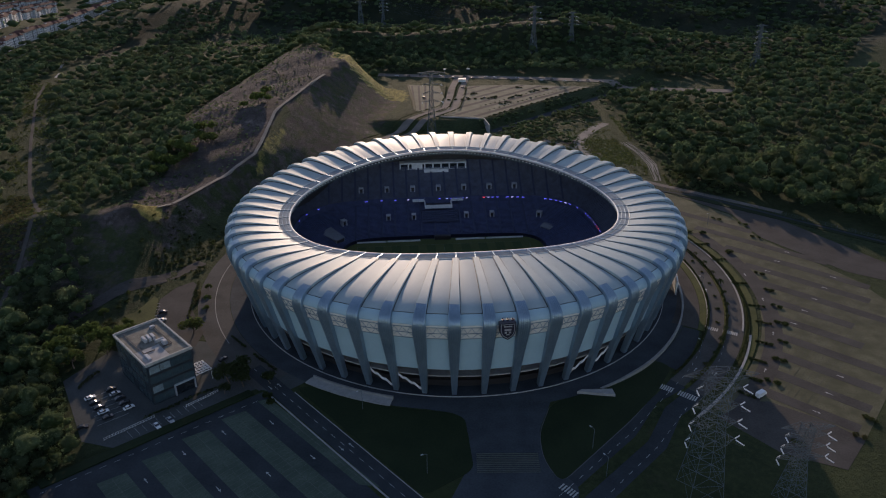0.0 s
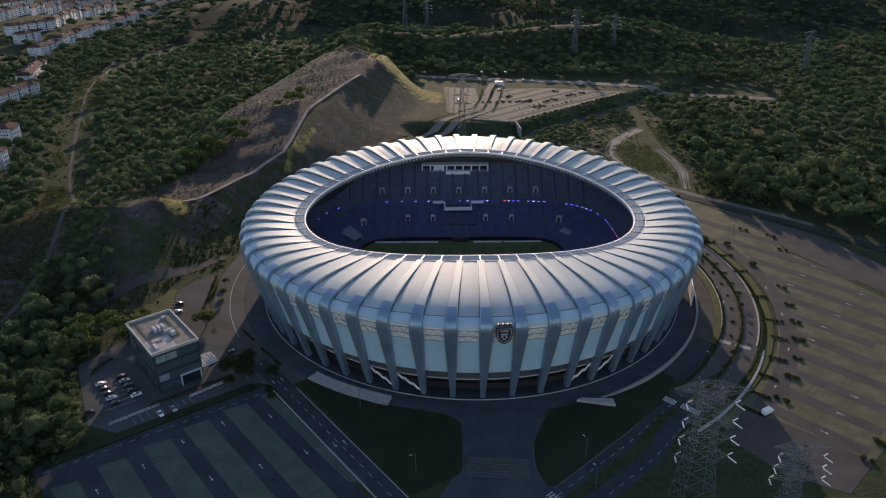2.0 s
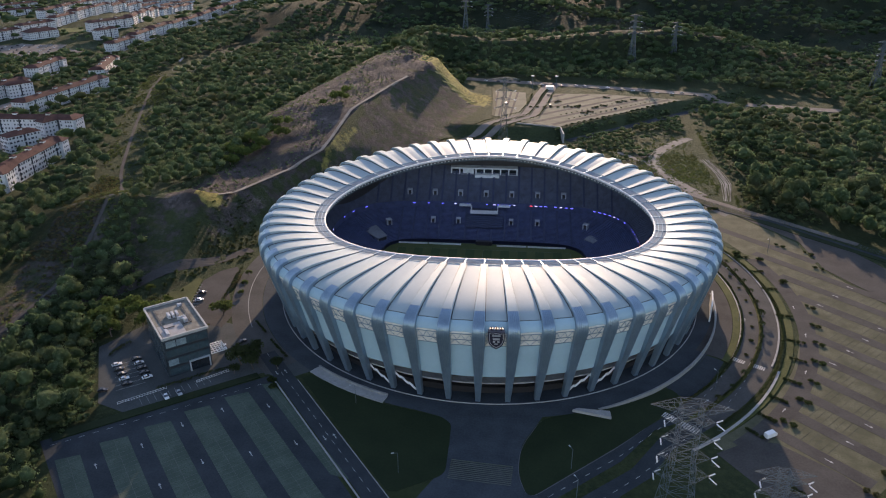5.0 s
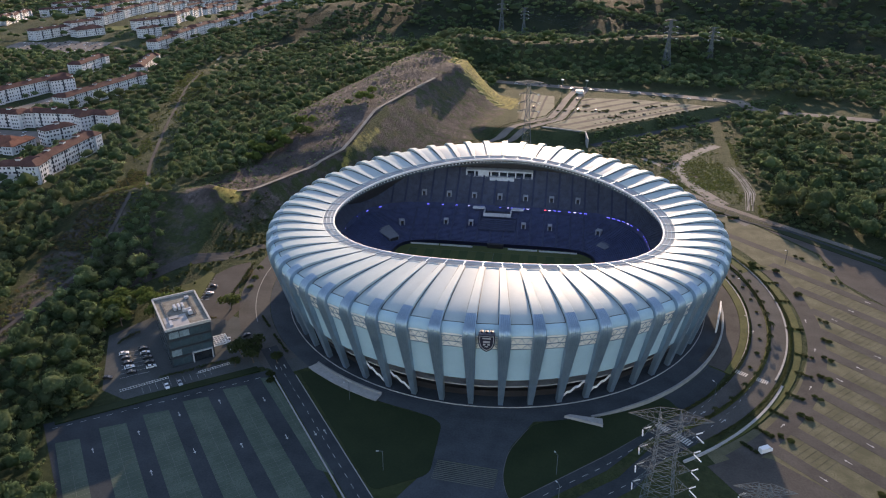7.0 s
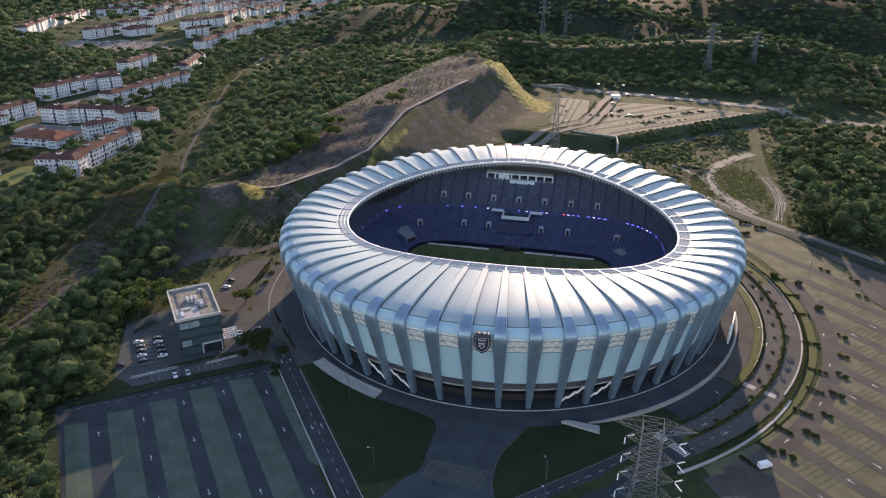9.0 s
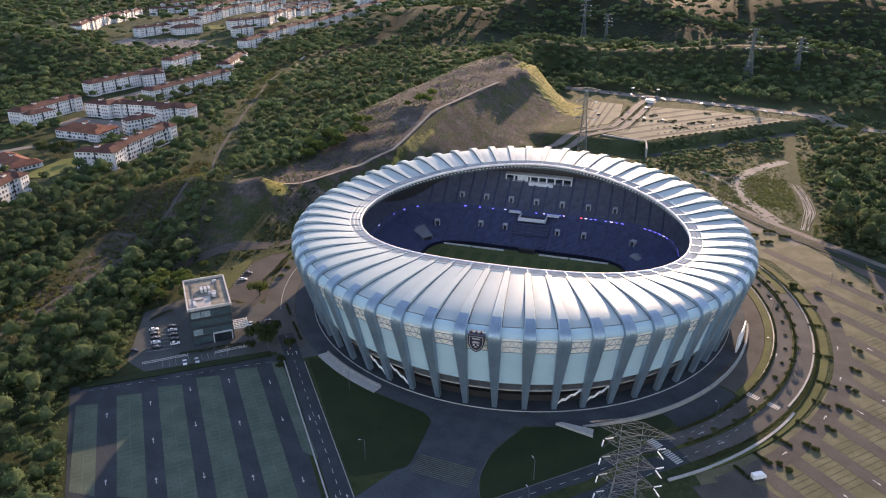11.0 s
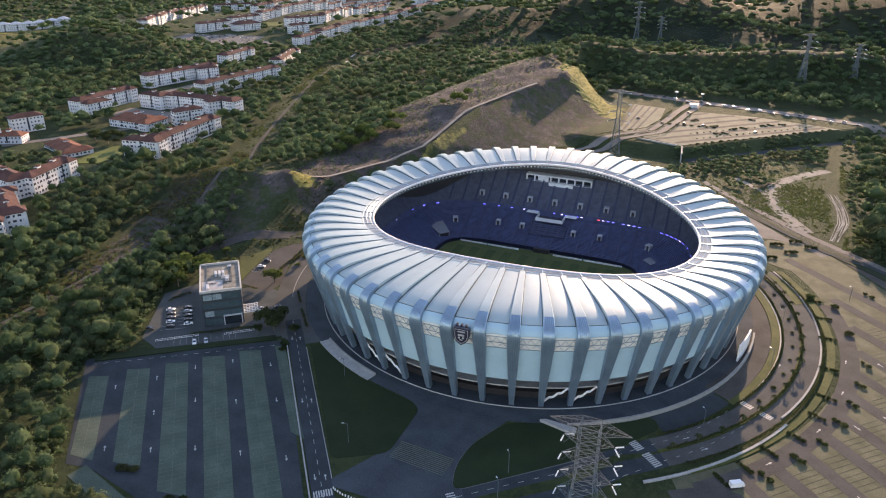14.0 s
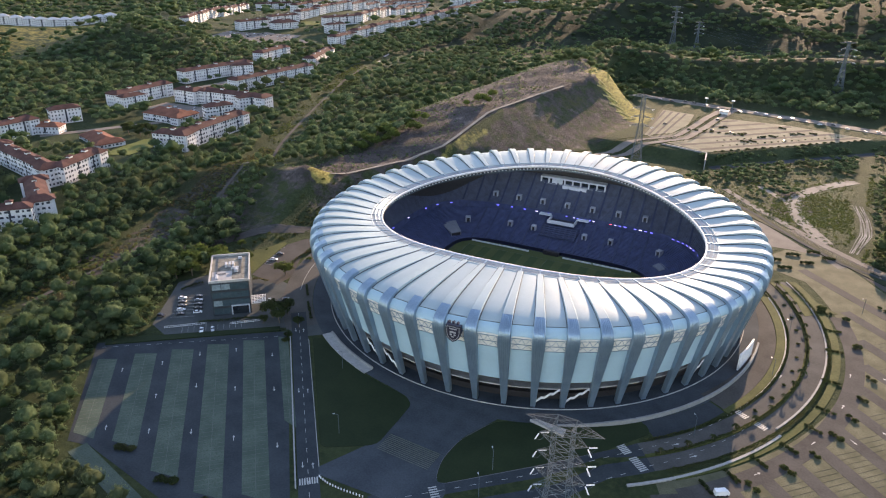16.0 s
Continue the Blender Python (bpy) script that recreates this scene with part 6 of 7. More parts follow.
palm = make_palm(3)
palm.matrix_basis = Matrix.Translation((*polar(141.8, -8), 0.1))
for k in range(17):
    f = (k + 0.5) / 17
    if abs(f - 0.49) < 0.03:
        continue
    x, y = polar(144.7 - 6.1 * f, -49 + 83 * f)
    plant(palm, x, y, rnd.uniform(0.6, 0.85), rnd.uniform(0, 6), 0.1)
for k in range(9):
    f = 0.3 + 0.07 * k
    x, y = polar(140.6 - 6.2 * f, -49 + 83 * f)
    plant(bush_b, x, y, rnd.uniform(0.35, 0.5), rnd.uniform(0, 6), 0.06)
for u, v in ((66, -66), (67, -63.5), (68, -61), (88, -49), (89, -46.5), (90, -44), (103, -33), (-4, 1.5), (0.5, 0)):
    x, y = lot(u, v)
    plant(bush_b, x, y, rnd.uniform(0.7, 0.95), rnd.uniform(0, 6), 0.1)
for x, y in ((122, 467), (131, 481), (142, 492), (129, 458), (140, 472), (151, 486), (92, 520), (86, 528), (98, 512)):
    for k in (-1, 0, 1):
        plant(bush_a, x + 2.4 * k, y + 0.9 * k, rnd.uniform(0.7, 0.95), rnd.uniform(0, 6), 0.1)
plant(bush_b, 153, 411, 1.2, 1.0, 0.1)

for x, y, a in along([(46, 664), (162, 786)], 8.5):
    plant(bush_a, x + rnd.uniform(-1, 1), y + rnd.uniform(-1, 1), rnd.uniform(0.6, 1.0), a, 7.7)
for x, y, a in along([(8, 735), (60, 742)], 7.0):
    plant(bush_b, x, y - 3, rnd.uniform(0.5, 0.9), a, 7.7)

big = make_tree(31, 6.5, 12.0, 620, 0.75, "leaf_bright", "large broad-crowned green tree standing alone", "lone trees")
big.matrix_basis = Matrix.Translation((-152, 618, float(height(-152, 618))))
plant(big, -184, 535, 1.0, 1.0)
plant(big, -178, 540, 0.8, 2.0)
plant(big, -148, 600, 0.75, 3.0)
fig = make_tree(32, 5.2, 9.0, 760, 0.5, "leaf_bright", "broad green tree beside the stadium road", "trees by the office")
fig.matrix_basis = Matrix.Translation((-119, 290, 0.05))
fig.scale = (1.25, 1.25, 1.1)
# the fig again in darker leaves that stand in for shade
shaded_fig = make_tree(34, 5.2, 9.0, 760, 0.5, "leaf_bush", "broad green tree beside the office, shade put into its leaf colour", "trees by the office")
shaded_fig.matrix_basis = Matrix.Translation((-73, 250, 0.05))
shaded_fig.scale = (0.7, 0.7, 0.7)
plant(shaded_fig, -91, 250, 1.2, 1.1, 0.05)
plant(shaded_fig, -86, 256, 1.1, 2.6, 0.05)
plant(shaded_fig, -84, 248, 0.95, 0.4, 0.05)
plant(shaded_fig, -90, 243, 0.6, 5.0, 0.05)
for x, y, s in ((-145, 276, 1.0), (-151, 281, 1.2), (-158, 279, 1.3), (-152, 272, 1.1), (-166, 285, 1.2), (-174, 281, 1.3), (-162, 262, 1.05), (-168, 255, 1.2), (-172, 270, 1.4), (-147, 287, 0.9), (-152, 296, 0.7), (-168, 306, 0.6), (-121, 322, 0.45), (-124, 334, 0.45), (-119, 312, 0.4)):
    plant(fig, x, y, s, rnd.uniform(0, 6), 0.05)
for x, y, s in ((-446, 436, 1.2), (-438, 431, 1.1), (-431, 437, 1.3), (-424, 432, 1.0), (-420, 443, 1.2), (-452, 443, 1.0), (-414, 434, 0.8), (-433, 447, 1.1)):
    plant(shaded_fig, x, y, s, rnd.uniform(0, 6))

# ---- office building ----
def make_office():
    m = Matrix.Translation((-121.4, 253.3, 0.05)) @ Matrix.Rotation(radians(-46), 4, "Z")
    ob = thing("office_building", "dark glazed four-storey office with a pale flat roof", "building", at=m)
    L, W, H = 16.0, 9.6, 18.8
    part("wall", Geo().box(-L, -W, 0, L, W, H).mesh("wall", "office_wall"), ob)
    g = Geo().box(-L - 0.5, -W - 0.5, H, L + 0.5, -W + 0.2, H + 1.0).box(-L - 0.5, W - 0.2, H, L + 0.5, W + 0.5, H + 1.0)
    g.box(-L - 0.5, -W + 0.2, H, -L + 0.2, W - 0.2, H + 1.3).box(L - 0.2, -W + 0.2, H, L + 0.5, W - 0.2, H + 1.3)
    part("parapet", g.mesh("parapet", "kerb"), ob, "white roof parapet")
    part("roof", Geo().box(-L + 0.2, -W + 0.2, H, L - 0.2, W - 0.2, H + 0.25).mesh("roof", "stained_roof"), ob, "stained sandy-grey flat roof")
    for x0, y0, x1, y1, h in ((-5, -2.6, -1, -1.4, 1.5), (-5, -0.8, -1, 0.4, 1.5), (-5, 1.0, -1, 2.2, 1.5), (1.0, 0.6, 2.0, 4.5, 1.2), (3.5, 2.5, 6.0, 4.2, 1.6), (8, -7, 13, -5.6, 0.7), (-12, 4, -10.5, 6, 0.9)):
        part("roof_unit", Geo().box(x0, y0, H + 0.25, x1, y1, H + h + 0.25).box(x0 + 0.2, y0 + 0.2, H + h + 0.25, x1 - 0.2, y1 - 0.2, H + h + 0.4).mesh("roof_unit", "shade_board"), ob)
    for y0 in (-6.4, 5.6):
        part("roof_pipe", Geo().bar((-14, y0, H + 0.6), (7, y0, H + 0.6), 0.3).bar((7, y0, H + 0.6), (7, y0 * 0.3, H + 0.6), 0.3).mesh("roof_pipe", "dark"), ob)
    part("roof_mat", Geo().box(3.5, -8.8, H + 0.25, 14.5, 1.2, H + 0.33).mesh("roof_mat", "concrete"), ob, "paler repaired patch of the roof")
    for f in range(4):
        z0 = 0.8 + 4.6 * f
        for i in range(7):
            x0 = -L + 0.8 + 4.45 * i
            if (i * 3 + f * 5) % 7 != 2:
                part("window", Geo().box(x0, -W - 0.06, z0, x0 + 3.7, -W + 0.1, z0 + 3.4).mesh("window", "teal_glass"), ob)
        for i in range(4):
            y0 = -W + 0.9 + 4.5 * i
            if f == 0 and i > 1:
                continue
            part("window", Geo().box(L - 0.1, y0, z0, L + 0.06, y0 + 4.2, z0 + 3.0).box(L + 0.06, y0 + 2.0, z0, L + 0.1, y0 + 2.12, z0 + 3.0).mesh("window", "pale_glass" if (f, i) in ((3, 0), (3, 1), (1, 0)) else "teal_glass"), ob)
    part("entrance", Geo().box(L, -0.2, 0.2, L + 0.9, 0.3, 5.0).box(L, 8.4, 0.2, L + 0.9, 8.9, 5.0).box(L, -0.2, 5.0, L + 0.9, 8.9, 5.5).box(L + 0.02, 0.3, 0.2, L + 0.08, 8.4, 5.0, None, 1).mesh("entrance", ["shade_board", "glass"]), ob, "pale-framed dark entrance")
    for f in range(1, 4):
        part("string_course", Geo().box(-L - 0.12, -W - 0.12, 4.55 * f, L + 0.12, W + 0.12, 4.55 * f + 0.25).mesh("string_course", "dark"), ob)
    g = Geo()
    for k in range(6):
        g.box(7.0 + 1.7 * k, W + 0.1, 5.0, 7.35 + 1.7 * k, W + 7.5, 5.3).box(7.0, W + 0.3 + 1.35 * k, 5.3, 15.85, W + 0.6 + 1.35 * k, 5.5)
    part("canopy", g.mesh("canopy", "white"), ob, "white slatted entrance canopy")
    for x in (7.0, 15.4):
        part("canopy_post", Geo().box(x, W + 7.0, 0, x + 0.35, W + 7.35, 5.0).mesh("canopy_post", "white"), ob)


make_office()


# ---- cars ----
def make_car(paint, label):
    car = thing("car", label, "car", "parked cars")
    side = [(-2.15, 0.35), (-2.2, 0.75), (-1.95, 0.98), (-1.2, 1.02), (1.0, 0.98), (2.0, 0.82), (2.2, 0.6), (2.15, 0.35)]
    rows = [[(x, y, z) for x, z in side] for y in (-0.86, 0.86)]
    g = Geo().grid(rows, closed=True).add(rows[0], [tuple(range(8))]).add(rows[1], [tuple(range(7, -1, -1))])
    part("body", g.mesh("body", paint), car)
    top = [(-1.75, 1.0), (-1.25, 1.42), (0.15, 1.46), (0.95, 1.0)]
    rows = [[(x, y * (1 if i in (0, 3) else 0.84), z) for i, (x, z) in enumerate(top)] for y in (-0.8, 0.8)]
    g = Geo().grid(rows, closed=True).add(rows[0], [(0, 1, 2, 3)]).add(rows[1], [(3, 2, 1, 0)])
    part("cabin", g.mesh("cabin", "window"), car)
    part("roof", Geo().box(-1.22, -0.66, 1.43, 0.12, 0.66, 1.49).mesh("roof", paint), car)
    for x in (-1.35, 1.35):
        for y in (-0.86, 0.86):
            w = Geo()
            rim = [[(x + 0.32 * math.cos(k * math.pi / 5), y + d, 0.33 + 0.32 * math.sin(k * math.pi / 5)) for k in range(10)] for d in (-0.1, 0.1)]
            w.grid(rim, closed=True).add(rim[0], [tuple(range(10))]).add(rim[1], [tuple(range(9, -1, -1))])
            part("wheel", w.mesh("wheel", "tyre"), car)
    return car


white_car = make_car("car_white", "white parked saloon car")
dark_car = make_car("car_dark", "black parked saloon car")
grey_car = make_car("silver", "silver-grey parked saloon car")
CARS = [(-145.5 + 3.2 * i, 239.6 - 3.1 * i, 42, k) for i, k in enumerate((0, 1, 1, 0, 1))] + [(-139.5 + 3.2 * i, 245.6 - 3.1 * i, 42, k) for i, k in enumerate((1, 2, 1, 1, 0))]
CARS += [(-111, 221.5, -46, 0), (-107, 225, -46, 2), (-140, 221, 20, 1), (-138, 302.5, 25, 0), (-140.3, 310.5, 25, 1), (-104, 262, -60, 2), (-98, 268, 60, 1)]
seen = set()
for x, y, a, k in CARS:
    proto = (white_car, dark_car, grey_car)[k]
    m = pose(x, y, 0.07, 0, 0, a + rnd.uniform(-3, 3))
    if k in seen:
        copy_thing(proto, m)
    else:
        proto.matrix_basis = m
        seen.add(k)
for k in range(19):
    x = -52 + 13.0 * k + rnd.uniform(-2, 2)
    y = 846 - 0.17 * (x - 20) + rnd.choice((-4.2, 3.6))
    copy_thing((white_car, grey_car, dark_car, dark_car)[rnd.randrange(4)], pose(x, y, float(height(x, y)) + 0.55, 0, 0, -10))
for x, y in ((28, 741), (46, 742), (94, 739), (24, 790), (-18, 742)):
    copy_thing((dark_car, grey_car)[int(x) % 2], pose(x, y, 7.76, 0, 0, 60))
for x, y in ((33, 757), (53, 742), (71, 739), (80, 751), (112, 784), (60, 716), (66, 722), (96, 770), (102, 776), (84, 790)):
    for j in range(3):
        plant(bush_a, x + 2.4 * j, y + 2.2 * j * (1 if int(x) % 2 else -0.4), rnd.uniform(0.55, 0.85), rnd.uniform(0, 6), 7.7)
for q in ([(48, 690), (140, 786)], [(40, 705), (120, 790)]):
    for x, y, a in along(q, 7.5):
        plant(bush_b, x, y, rnd.uniform(0.3, 0.45), a, 7.72)

for row in range(6):
    for k in range(11):
        if rnd.random() < 0.2:
            continue
        p = pose(-762, 925, 0, 0, 0, 17) @ Vector((-60 + 12 * k + rnd.uniform(-2, 2), -34 + 13.5 * row + 4 * (k % 2), 0))
        copy_thing((white_car, grey_car, dark_car, dark_car)[rnd.randrange(4)], pose(p.x, p.y, float(height(p.x, p.y)) + 0.35, 0, 0, 107 + rnd.uniform(-4, 4)))
for x, y in ((-462, 530), (-452, 526), (-478, 524), (-490, 530), (-440, 533), (-470, 540), (-534, 610), (-530, 628), (-538, 650)):
    copy_thing((white_car, dark_car)[int(x) % 2], pose(x, y, float(height(x, y)) + 0.35, 0, 0, 96))

van = thing("van", "pale blue-white van parked beside the lane", "van", at=pose(134, 239.5, 0.09, 0, 0, 35))
part("body", Geo().box(-2.6, -1.0, 0.5, 1.6, 1.0, 2.5).box(1.6, -0.95, 0.5, 2.7, 0.95, 1.5).mesh("body", "car_white"), van)
part("windscreen", Geo().add([(1.62, -0.9, 2.4), (1.62, 0.9, 2.4), (2.3, 0.9, 1.5), (2.3, -0.9, 1.5)], [(0, 3, 2, 1)]).mesh("windscreen", "window"), van)
for x in (-1.7, 1.8):
    for y in (-0.95, 0.95):
        rim = [[(x + 0.38 * math.cos(k * math.pi / 5), y + d, 0.38 + 0.38 * math.sin(k * math.pi / 5)) for k in range(10)] for d in (-0.12, 0.12)]
        part("wheel", Geo().grid(rim, closed=True).add(rim[0], [tuple(range(10))]).add(rim[1], [tuple(range(9, -1, -1))]).mesh("wheel", "tyre"), van)


# ---- pylons ----
def make_pylon(x, y, z, h, base, top, arms, label, turn=0.0, fat=0.2, drop=2.6, near=True):
    """A lattice tower: four legs, cross bracing, pairs of arms, and white insulators on the arms."""
    py = thing("pylon", label, "pylon", "power line pylons", at=pose(x, y, z, 0, 0, turn))
    wide = lambda t: base + (top - base) * min(1.0, t / 0.62)
    corner = lambda t, i: Vector(((1, 1, -1, -1)[i] * wide(t) / 2, (1, -1, -1, 1)[i] * wide(t) / 2, h * t))
    for i in range(4):
        g = Geo()
        for k in range(4):
            g.bar(corner(k / 4 * 0.62, i), corner((k + 1) / 4 * 0.62, i), fat * 1.5)
        g.bar(corner(0.62, i), corner(1.0, i), fat * 1.3)
        part("leg", g.mesh("leg", "steel"), py)
    steps = [0.0, 0.14, 0.26, 0.37, 0.46, 0.54, 0.61, 0.67, 0.73, 0.79, 0.85, 0.91, 0.96, 1.0]
    joined = Geo()
    for k, (t0, t1) in enumerate(zip(steps, steps[1:])):
        for i in range(4):
            a0, a1, b0, b1 = corner(t0, i), corner(t1, i), corner(t0, (i + 1) % 4), corner(t1, (i + 1) % 4)
            for p, q in ((a0, b1), (b0, a1), (a1, b1)):
                if near:
                    part("brace", Geo().bar(p, q, fat).mesh("brace", "steel"), py)
                else:
                    joined.bar(p, q, fat)
    if not near:
        part("bracing", joined.mesh("bracing", "steel"), py)["kind"] = "stuff"
    for t, reach, up in arms:
        for s in (-1, 1):
            g = Geo()
            w = wide(t) / 2
            tip = Vector((s * reach, 0, h * t + up))
            roots = [Vector((s * w, k * w, h * t + dz)) for k in (-1, 1) for dz in (0, 1.8 if up >= 0 else -1.8)]
            for r in roots:
                g.bar(r, tip, fat)
            n = max(3, int(reach / 2.2))
            for j in range(1, n):
                f = j / n
                q = [r.lerp(tip, f) for r in roots]
                p = [r.lerp(tip, (j - 1) / n) for r in roots]
                g.bar(q[0], q[1], fat * 0.7).bar(q[2], q[3], fat * 0.7).bar(q[0], q[2], fat * 0.7).bar(p[0], q[1], fat * 0.7).bar(p[2], q[3], fat * 0.7).bar(p[1], q[3], fat * 0.7)
            arm = part("arm", g.mesh("arm", "steel"), py)
            if drop > 0 and abs(up) < 0.5:
                for e in (-1, 1):
                    ins = Geo()
                    p0 = tip + Vector((0, 0, -0.2))
                    p1 = tip + (Vector((drop * 0.85, drop * 0.55, -0.3)) if e > 0 else Vector((drop * (0.32 + 0.4 * s), -drop * 1.05, -0.5)))
                    p0 = p0.lerp(p1, 0.14)
                    ax = (p1 - p0).normalized()
                    sx = ax.cross(Vector((0, 0, 1))).normalized()
                    sz = ax.cross(sx)
                    ins.grid([[p0.lerp(p1, j / 14) + (sx * math.cos(k * math.pi / 3) + sz * math.sin(k * math.pi / 3)) * (0.25 if j % 2 else 0.15) for k in range(6)] for j in range(15)], closed=True)
                    part("insulator", ins.mesh("insulator", "white"), arm, "white insulator string")
                ins = Geo()
                p = [tip + Vector((drop * (0.32 + 0.4 * s), -drop * 1.05, -0.5)), tip + Vector((drop * 0.85, drop * 0.55, -0.3))]
                mid = tip + Vector((0.6, -0.4, -drop * 0.8))
                ins.bar(p[0], mid, 0.06).bar(mid, p[1], 0.06)
                part("jumper", ins.mesh("jumper", "steel"), arm)
    return py


make_pylon(91, 186, 0.05, 50.0, 12.0, 6.0, [(0.965, 12.4, 0.6), (0.875, 7.6, 0), (0.735, 7.9, 0), (0.595, 8.2, 0), (0.455, 8.5, 0)], "tall grey steel lattice pylon with white insulators", 3, 0.092, 3.0)
make_pylon(119.5, 180.5, 0.05, 33.0, 8.0, 3.2, [(0.96, 9, 0.6), (0.88, 7.0, 0), (0.74, 7.6, 0), (0.60, 8.2, 0)], "grey steel lattice pylon with white insulators", 3, 0.1)
make_pylon(-8, 609, float(height(-8, 609)) - 0.2, 62.0, 9.0, 3.0, [(0.97, 12.5, 0.6), (0.82, 7.2, 0), (0.70, 7.6, 0), (0.58, 8.0, 0)], "tall pale lattice pylon behind the stadium", 5, 0.2, 3.2, False)
for x, y, h, k in ((-134, 1224, 66, 1.0), (-97, 1228, 44, 0.75), (122, 966, 60, 1.0), (176, 990, 40, 0.75), (395, 905, 58, 1.0)):
    make_pylon(x, y, float(height(x, y)) - 0.2, h, 9 * k, 2.6 * k, [(0.97, 9 * k, 0.6), (0.86, 7 * k, 0), (0.74, 7.6 * k, 0), (0.62, 8 * k, 0)], "distant grey lattice pylon above the woods", 20, 0.34, 3.4, False)


def make_wires(a, b, spread, sag):
    """Six sagging conductors between two towers."""
    line = thing("power_line", "thin sagging grey power cables between two pylons", "cable")
    a, b = Vector(a), Vector(b)
    d = (b - a).normalized()
    side = Vector((-d.y, d.x, 0))
    for k in (-1, 1):
        for level in (0, 1, 2):
            rows = []
            for i in range(15):
                t = i / 14
                p = a.lerp(b, t) + side * spread * k + Vector((0, 0, 6.5 * level - 4 * sag * t * (1 - t)))
                rows.append([p + side * u + Vector((0, 0, v)) for u, v in ((0.04, 0), (0, 0.04), (-0.04, 0), (0, -0.04))])
            part("wire", Geo().grid(rows, closed=True).mesh("wire", "steel"), line)


make_wires((-134, 1224, float(height(-134, 1224)) + 44), (122, 966, float(height(122, 966)) + 40), 7, 9)
make_wires((-97, 1228, float(height(-97, 1228)) + 28), (176, 990, float(height(176, 990)) + 25), 5, 7)

# ---- housing estate ----
def hip(g, L, W, z, rise, over=0.8, mat=0):
    a, b = L / 2 + over, W / 2 + over
    r = max(0.3, a - b)
    v = [(-a, -b, z), (a, -b, z), (a, b, z), (-a, b, z), (-r, 0, z + rise), (r, 0, z + rise), (-a, -b, z - 0.3), (a, -b, z - 0.3), (a, b, z - 0.3), (-a, b, z - 0.3)]
    g.add(v, [(0, 1, 5, 4), (1, 2, 5), (2, 3, 4, 5), (3, 0, 4), (6, 7, 1, 0), (7, 8, 2, 1), (8, 9, 3, 2), (9, 6, 0, 3), (9, 8, 7, 6)], mat)


PANE = Geo().box(-0.62, -0.05, -0.75, 0.62, 0.12, 0.75).mesh("window", "window")


BALCONY = Geo().box(-1.1, -0.06, -1.1, 1.1, 0.12, 0.95).box(-1.25, -0.7, -1.3, 1.25, 0.0, -1.15, None, 1).box(-1.25, -0.75, -1.3, 1.25, -0.65, -0.4, None, 1).mesh("balcony", ["window", "wall_white"])


